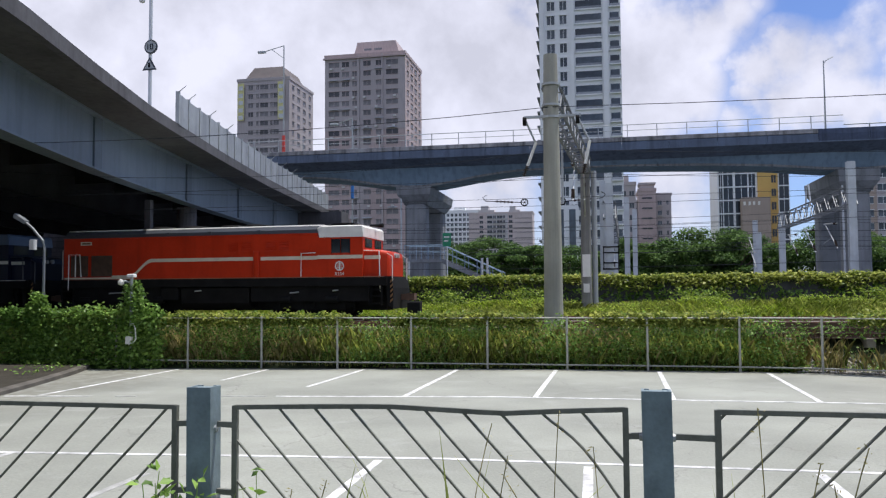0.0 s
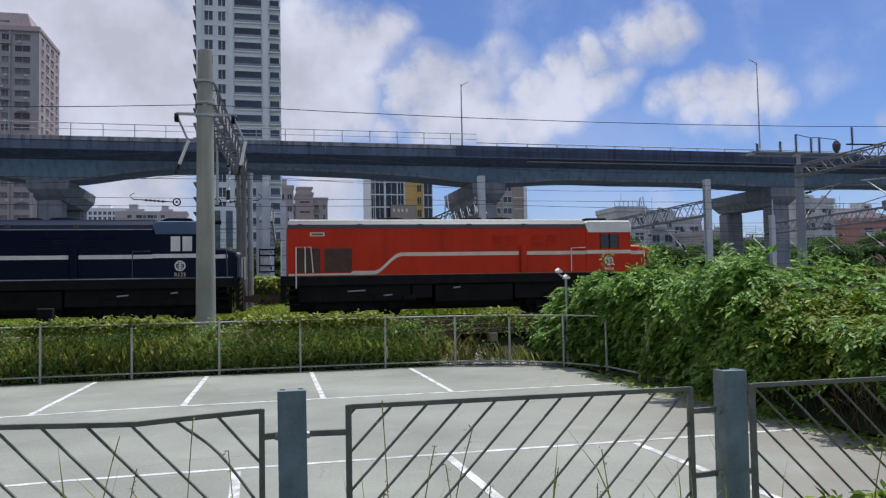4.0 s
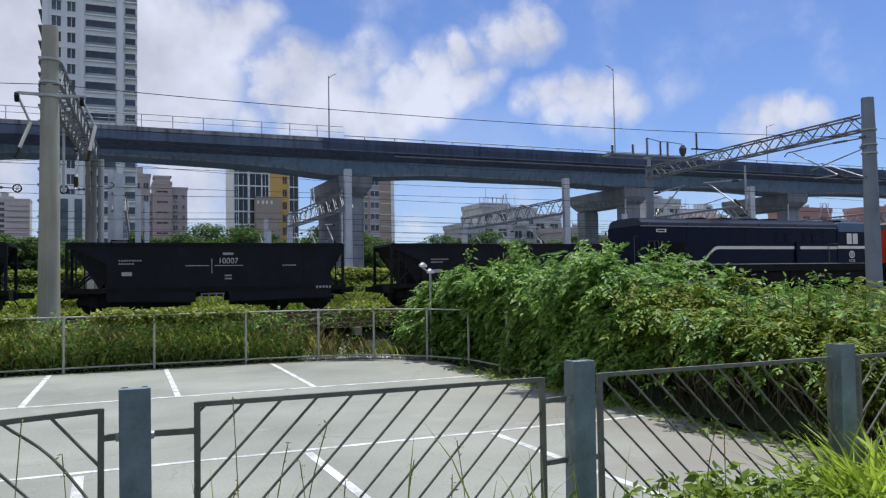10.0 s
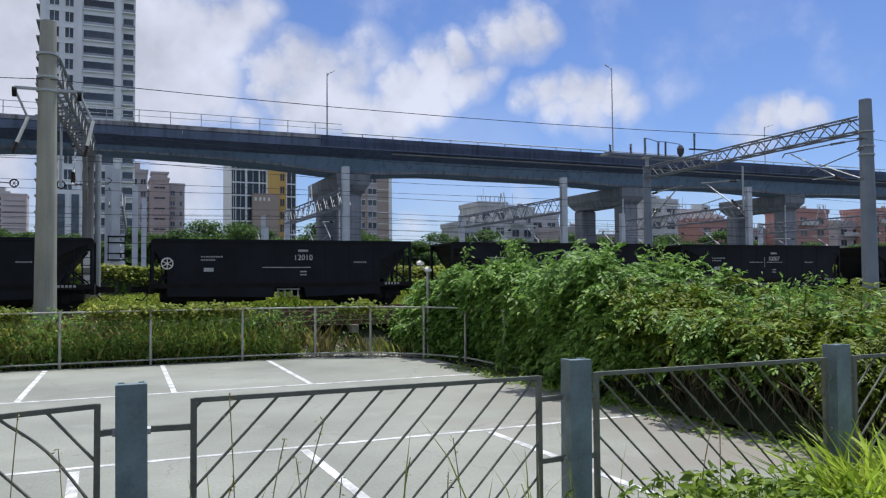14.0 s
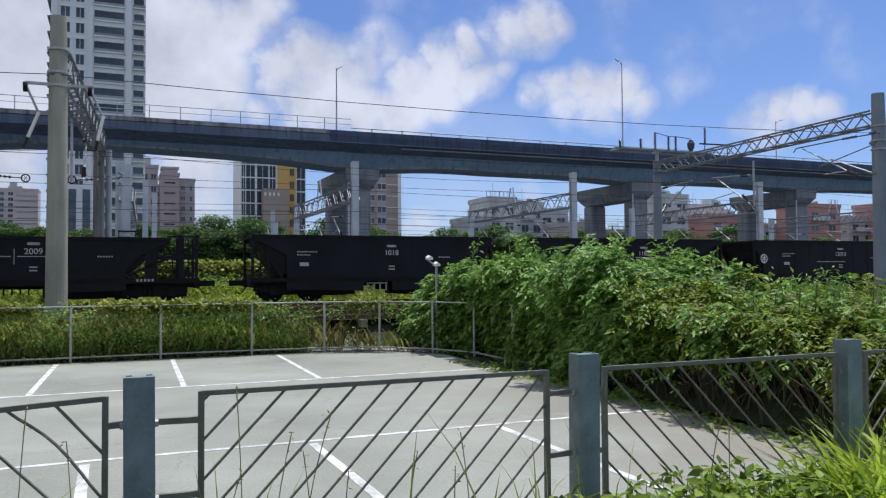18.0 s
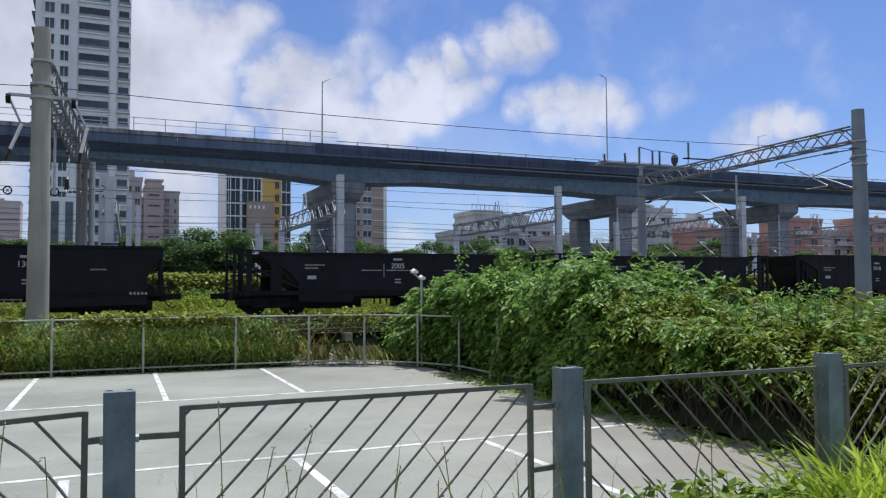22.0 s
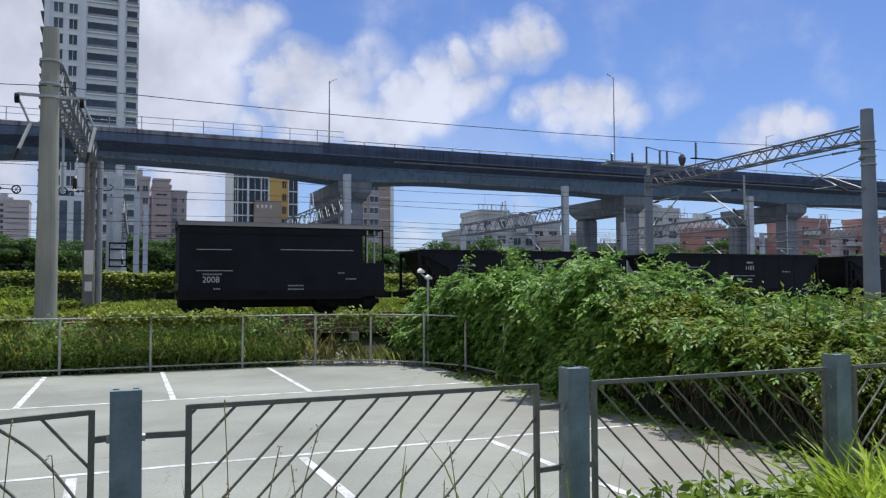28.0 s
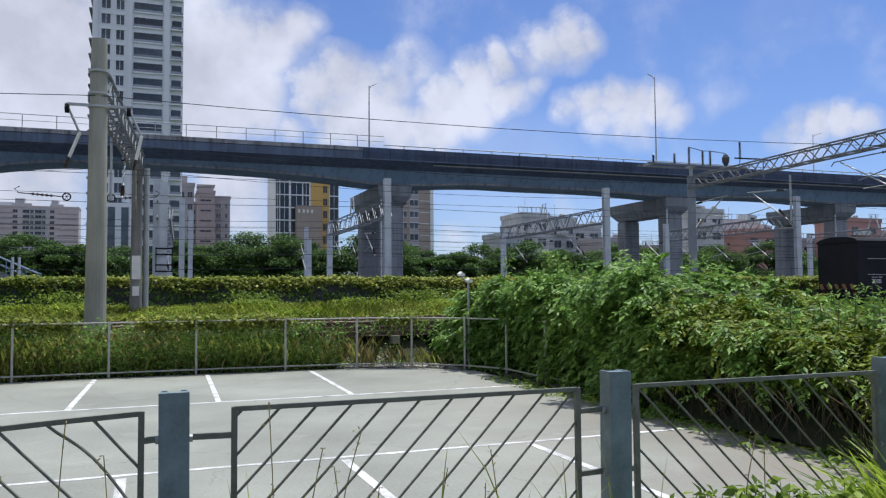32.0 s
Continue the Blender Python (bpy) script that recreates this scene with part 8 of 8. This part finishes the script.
M["palestone"] = mat("pale_stone", (0.33, 0.31, 0.28), 0.9, scale=6, amount=0.3, fine=30, island=0.35)
build_grass()


def build_wall_vines():
    r = np.random.default_rng(61)
    # thin curtain in the shade of the overhang, deepened by the dark wall colour
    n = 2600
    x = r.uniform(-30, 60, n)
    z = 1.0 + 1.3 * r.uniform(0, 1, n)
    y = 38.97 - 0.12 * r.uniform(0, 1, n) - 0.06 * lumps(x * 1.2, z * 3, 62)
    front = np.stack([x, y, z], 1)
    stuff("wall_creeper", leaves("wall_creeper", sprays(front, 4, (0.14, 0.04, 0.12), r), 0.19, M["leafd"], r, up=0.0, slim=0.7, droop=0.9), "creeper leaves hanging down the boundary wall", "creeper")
    # thick sunlit mat on the crown, in paler leaves, that hangs over in scallops
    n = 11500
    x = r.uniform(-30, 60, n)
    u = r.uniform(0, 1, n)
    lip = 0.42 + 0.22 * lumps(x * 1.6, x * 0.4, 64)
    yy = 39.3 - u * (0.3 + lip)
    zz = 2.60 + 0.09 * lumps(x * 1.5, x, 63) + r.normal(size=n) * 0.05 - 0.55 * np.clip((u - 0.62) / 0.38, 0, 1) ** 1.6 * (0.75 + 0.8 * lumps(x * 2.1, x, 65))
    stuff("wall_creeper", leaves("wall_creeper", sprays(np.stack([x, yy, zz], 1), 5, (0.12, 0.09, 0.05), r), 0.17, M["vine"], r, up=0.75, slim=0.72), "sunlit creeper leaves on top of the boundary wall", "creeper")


build_wall_vines()


def tree_mesh(seed, h, w):
    r = np.random.default_rng(seed)
    trunk = Geo()
    trunk.tube((0, 0, 0), (0.1, 0, h * 0.35), 0.22, 0.16, n=8, caps=False)
    cl = []
    # limbs that fork towards flat, layered pads of leaves
    for k in range(11):
        a = k * 2.4 + r.uniform(-0.4, 0.4)
        q = w * (0.12 + 0.34 * math.sqrt(k / 10))
        e = Vector((math.cos(a) * q, math.sin(a) * q, h * (0.92 - 0.30 * (q / (0.46 * w)) ** 2 - 0.12 * r.uniform())))
        fork = Vector((0.1, 0, h * 0.32)).lerp(e, 0.55) + Vector((0, 0, 0.25))
        trunk.tube((0.1, 0, h * 0.32), fork, 0.11, 0.06, n=6, caps=False)
        trunk.tube(fork, e, 0.06, 0.02, n=5, caps=False)
        cl.append((e, r.uniform(0.15, 0.22) * w))
    for k in range(16):
        a = r.uniform(0, 6.28)
        q = math.sqrt(r.uniform(0, 1)) * w * 0.46
        cl.append((Vector((math.cos(a) * q, math.sin(a) * q, h * (0.35 + 0.5 * r.uniform(0, 1) * (1 - (q / (0.5 * w)) ** 2)))), r.uniform(0.10, 0.18) * w))
    pts = []
    for c, rad in cl:
        n = int(950 * (rad / (0.2 * w)) ** 2)
        d = r.normal(size=(n, 3))
        d /= np.linalg.norm(d, axis=1, keepdims=True)
        d *= (rad * r.uniform(0.4, 1.08, (n, 1)))
        d[:, 2] *= 0.36
        pts.append(np.array(c) + d)
    return trunk.mesh("trunk", M["bark"], True), leaves("crown", np.concatenate(pts), 0.30, M["tree"], r, up=0.72, slim=0.6)


def build_trees():
    r = np.random.default_rng(71)
    kinds = [tree_mesh(81, 7.4, 8.5), tree_mesh(82, 6.6, 7.5), tree_mesh(83, 7.0, 9.5)]
    spots = [(-12, 84), (-7.0, 82), (-3.5, 88), (3.0, 83), (6.2, 90), (9.0, 84), (13.2, 82), (16.8, 88), (22.8, 83), (27.5, 85), (31.5, 82), (36.5, 86), (41.0, 84), (47, 88),
             (53, 84), (59, 87), (65, 84), (72, 88), (80, 85), (88, 84), (97, 87), (-18, 92), (108, 86)]
    for i, (x, y) in enumerate(spots):
        t = thing("tree", (x * 1.11, y + 10, 0.9), "broad dark green tree with a rounded uneven crown", "tree", "trees behind the viaduct piers")
        t.rotation_euler = (0, 0, r.uniform(0, 6.28))
        s = r.uniform(0.96, 1.2) * (1.12 if x in (9.0, 6.2) else 1)
        t.scale = (s, s, s)
        tr, cr = kinds[i % 3]
        part("trunk", tr, None, t)
        part("crown", cr, None, t)
    n = 20000
    x = r.uniform(-30, 130, n)
    z = 0.9 + 4.3 * r.uniform(0, 1, n) * (0.8 + 0.5 * lumps(x * 0.5, x, 72))
    c = np.stack([x, 86.5 + 5 * r.uniform(0, 1, n) + 0.4 * z, z], 1)
    stuff("undergrowth", leaves("undergrowth", sprays(c, 3, (0.3, 0.3, 0.2), r), 0.36, M["tree"], r, up=0.5, slim=0.6), "dark undergrowth beneath the trees", "undergrowth")


build_trees()


def build_near_plants():
    r = np.random.default_rng(91)
    # bright grass clump at the fence foot
    n = 2000
    x = 3.6 + np.abs(r.normal(size=n)) * 0.75
    y = 3.15 + r.normal(size=n) * 0.2
    tall = 0.74 * np.clip(0.55 + (x - 3.5) * 0.9, 0.55, 1.0)
    stuff("grass_clump", tufts("grass_clump", np.stack([x, y, np.full(n, 0.38)], 1), tall, M["lime"], r, 0.0155, 0.78), "bright fresh grass clump at the fence foot", "grass")
    n = 2400
    x, y = r.uniform(1.9, 4.5, n), r.uniform(2.8, 3.55, n)
    stuff("grass_clump", tufts("grass_clump", np.stack([x, y, np.full(n, 0.38)], 1), 0.44, M["lime"], r, 0.0065, 0.5), "short fresh grass along the fence", "grass")
    # leafy weeds
    for x0, x1, n, top, key in ((2.0, 3.7, 270, 0.52, "leaf"), (-2.22, -1.5, 30, 0.82, "leafd"), (-4.0, -3.3, 16, 0.72, "leafd"), (5.0, 6.6, 60, 0.5, "leaf")):
        g = Geo()
        pts = []
        for k in range(n):
            bx, by = r.uniform(x0, x1), r.uniform(2.95, 3.56)
            h = top * r.uniform(0.45, 1.0)
            lean = r.normal(size=2) * 0.08
            a, b = Vector((bx, by, 0.38)), Vector((bx + lean[0], by + lean[1], 0.4 + h))
            g.tube(a, b, 0.004, 0.002, n=4, caps=False)
            for i in range(7):
                q = a.lerp(b, 0.35 + 0.65 * i / 6)
                pts += [(q.x + r.normal() * 0.025, q.y + r.normal() * 0.025, q.z) for _ in range(3)]
        stuff("leafy_weeds", leaves("leafy_weeds", np.array(pts), 0.078 if n > 100 else 0.06, M[key], r, up=0.6, slim=0.58, droop=0.05), "leafy green weeds growing at the fence foot", "weeds")
        stuff("weed_stems", g.mesh("weed_stems", M["leafd"]), "thin stems of the weeds", "weeds")
    # thin seeding stalks before the bars
    g = Geo()
    heads = []
    for x, top in ((-0.75, 1.3), (-0.62, 1.18), (-0.35, 1.36), (-0.28, 1.1), (-0.12, 1.22), (0.52, 1.42), (0.62, 1.2), (0.72, 1.28), (0.95, 1.0), (1.25, 1.05), (1.62, 1.12), (1.45, 1.0), (-1.45, 1.05), (-1.6, 0.98), (0.85, 1.1), (0.4, 1.05), (2.9, 1.12), (3.1, 1.05)):
        y = 3.42 + r.uniform(-0.1, 0.15)
        bend = r.normal() * 0.16
        pts = [Vector((x + bend * (u ** 2), y, 0.4 + (top - 0.3) * u)) for u in (0, 0.25, 0.5, 0.75, 0.9, 1)]
        for a, b in zip(pts, pts[1:]):
            g.tube(a, b, 0.0032, 0.0024, n=4, caps=False)
        heads += [tuple(pts[-2].lerp(pts[-1], u) + Vector((r.normal() * 0.012, r.normal() * 0.012, 0))) for u in np.linspace(0, 1, 9)]
        heads += [tuple(pts[1].lerp(pts[3], u)) for u in r.uniform(0, 1, 2)]
    stuff("grass_stalks", g.mesh("grass_stalks", M["drygrass"]), "thin seeding grass stalks before the fence bars", "grass")
    stuff("seed_heads", leaves("seed_heads", np.array(heads), 0.022, M["drygrass"], r, up=0.3, slim=0.3, droop=-0.2), "small dry seed heads on grass stalks", "grass")
    # single long grass leaves that arch up before the bars
    n = 150
    x = r.uniform(-2.4, 2.4, n)
    x = x[np.abs(x - 0.15) > 0.12]
    n = len(x)
    stuff("grass_stalks", tufts("grass_stalks", np.stack([x, r.uniform(3.3, 3.55, n), np.full(n, 0.4)], 1), r.uniform(0.7, 1.15, n), M["grass"], r, 0.0048, 0.34), "single long grass leaves arching before the fence", "grass")
    # turf under the camera
    n = 5000
    p = np.stack([r.uniform(-6, 8, n), r.uniform(1.0, 3.8, n), np.full(n, 0.41)], 1)
    stuff("turf", blades("turf", p, 0.18, M["grass"], r, 0.006, 0.7), "rough turf on the bank before the fence", "grass")


build_near_plants()


def build_planter_weeds():
    r = np.random.default_rng(97)
    n = 700
    y = 12.0 + 8 * r.uniform(0, 1, n)
    x = -14.0 - 6 * r.uniform(0, 1, n) ** 1.5
    p = np.stack([x, y, 0.0 + 0.05 * r.uniform(0, 1, n)], 1)
    keep = lumps(x * 1.5, y * 1.5, 98) > 0.0
    stuff("planter_weeds", leaves("planter_weeds", p[keep], 0.13, M["leafd"], r, up=0.6, slim=0.5, droop=-0.2), "low dark weeds in the planting strip", "weeds")


build_planter_weeds()

# ---- small fixtures ----
def build_fixtures():
    l = thing("yard_lamp", (-16.1, 20.4, 0), "bent grey lamp post rising from the creepers", "lamp post")
    # darker steel on pole and head stands in for the ramp's shadow
    part("pole", Geo().pipe([(0, 0, -0.15), (0, 0, 3.3), (-0.05, 0, 3.55), (-0.42, 0, 3.94), (-0.7, 0, 4.15)], 0.04, n=8), M["truss"], l)
    part("lamp_head", Geo().loft([[(-0.62, -0.12, 4.06), (-0.62, 0.12, 4.06), (-0.6, 0.1, 4.16), (-0.6, -0.1, 4.16)], [(-0.98, -0.14, 4.26), (-0.98, 0.14, 4.26), (-0.95, 0.1, 4.38), (-0.95, -0.1, 4.38)]]), M["truss"], l)
    part("junction_box", Geo().bevel_box(-0.46, -0.3, -0.08, 0.08, 3.3, 3.6, 0.02), M["white"], l)
    c = thing("camera_post", (-13.05, 20.1, 0), "creeper-clad post with a white dome camera and cable box", "camera post")
    part("pole", Geo().tube((0, 0, -0.15), (0, 0, 2.45), 0.045, n=8), M["galv"], c)
    part("cap", Geo().bevel_box(-0.11, 0.11, -0.09, 0.09, 2.45, 2.54, 0.02), M["white"], c)
    part("arm", Geo().tube((0, 0, 2.3), (-0.28, -0.05, 2.36), 0.025), M["galv"], c)
    part("dome", Geo().lathe((-0.3, -0.05, 2.22), [(0.02, 0), (0.075, 0.03), (0.09, 0.09), (0.07, 0.15), (0.015, 0.17)], 12), M["white"], c)
    part("cable_box", Geo().bevel_box(-0.1, 0.1, -0.14, -0.04, 0.58, 0.8, 0.02), M["white"], c)
    part("cable", Geo().pipe([(0.08, -0.06, 1.2), (0.18, -0.07, 1.0), (0.2, -0.07, 0.72), (0.1, -0.07, 0.58), (-0.02, -0.07, 0.56)], 0.022, n=6), M["white"], c)
    f = thing("flood_lamp", (7.55, 18.6, 0), "thin post with two small white floodlights", "flood lamp")
    part("pole", Geo().tube((0, 0, 0), (0, 0, 2.2), 0.03, n=8), M["galv"], f)
    part("arm", Geo().tube((-0.22, 0, 2.36), (0.02, 0, 2.18), 0.02), M["galv"], f)
    for x, z in ((0.0, 2.2), (-0.2, 2.36)):
        part("lamp_head", Geo().loft([[(x + a, y, z + b) for a, b in q] for y, q in ((-0.12, ((-0.05, 0.0), (0.06, 0.0), (0.07, 0.05), (0.0, 0.1), (-0.06, 0.05))), (0.05, ((-0.07, 0.01), (0.08, 0.01), (0.09, 0.07), (0.0, 0.13), (-0.08, 0.07))))]), M["white"], f)
    # signal cabinet on the bank
    s = thing("track_box", (-5.55, 23.0, 0.85), "small dark railway equipment box on a post", "equipment box")
    part("post", Geo().tube((0, 0, 0), (0, 0, 0.5), 0.05), M["galv"], s)
    part("box", Geo().bevel_box(-0.2, 0.2, -0.15, 0.15, 0.45, 0.85, 0.03), M["dirtblack"], s)
    # lamps behind the ramp, blue and red masts
    for x, y, z0, h, arm in ((-37.8, 90, 1, 31.4, -2.6), (-29.0, 90, 1, 21.9, -2.0)):
        l = thing("street_lamp", (x, y, z0), "slim grey street lamp rising behind the ramp bridge", "street lamp", "street lamps behind the ramp")
        part("pole", Geo().tube((0, 0, 0), (0, 0, h), 0.12, 0.07, n=8), M["galv"], l)
        part("arm", Geo().pipe([(0, 0, h), (arm * 0.5, 0, h - 0.3), (arm, 0, h - 0.6)], 0.05), M["galv"], l)
        part("lamp_head", Geo().bevel_box(arm - 0.8, arm + 0.2, -0.2, 0.2, h - 0.75, h - 0.5, 0.05), M["galv"], l)
        part("arm", Geo().pipe([(0, 0, h - 1.6), (arm * 0.35, 0, h - 0.9), (arm * 0.6, 0, h - 0.42)], 0.04), M["galv"], l)
        part("sleeve", Geo().tube((0, 0, 16.2 if x < -30 else 12.2), (0, 0, 20.2 if x < -30 else 14.9), 0.2, n=8), M["red"] if x < -30 else M["blue"], l)


build_fixtures()


def motions():
    for ob, off in MOVERS:
        walk(ob, [(t, pose(nose_at(t) + off, track_y(nose_at(t) + off), RAIL_Z, 0, 0, TURN)) for t in range(33)])
    # wheels roll without slipping
    turn = [(k / 15, math.degrees((nose_at(k / 15) - nose_at(0)) / 0.44)) for k in range(481)]
    for w in WHEELSETS:
        at = w.location.copy()
        walk(w, [(t, pose(at.x, at.y, at.z, 0, a, 0)) for t, a in turn])


motions()
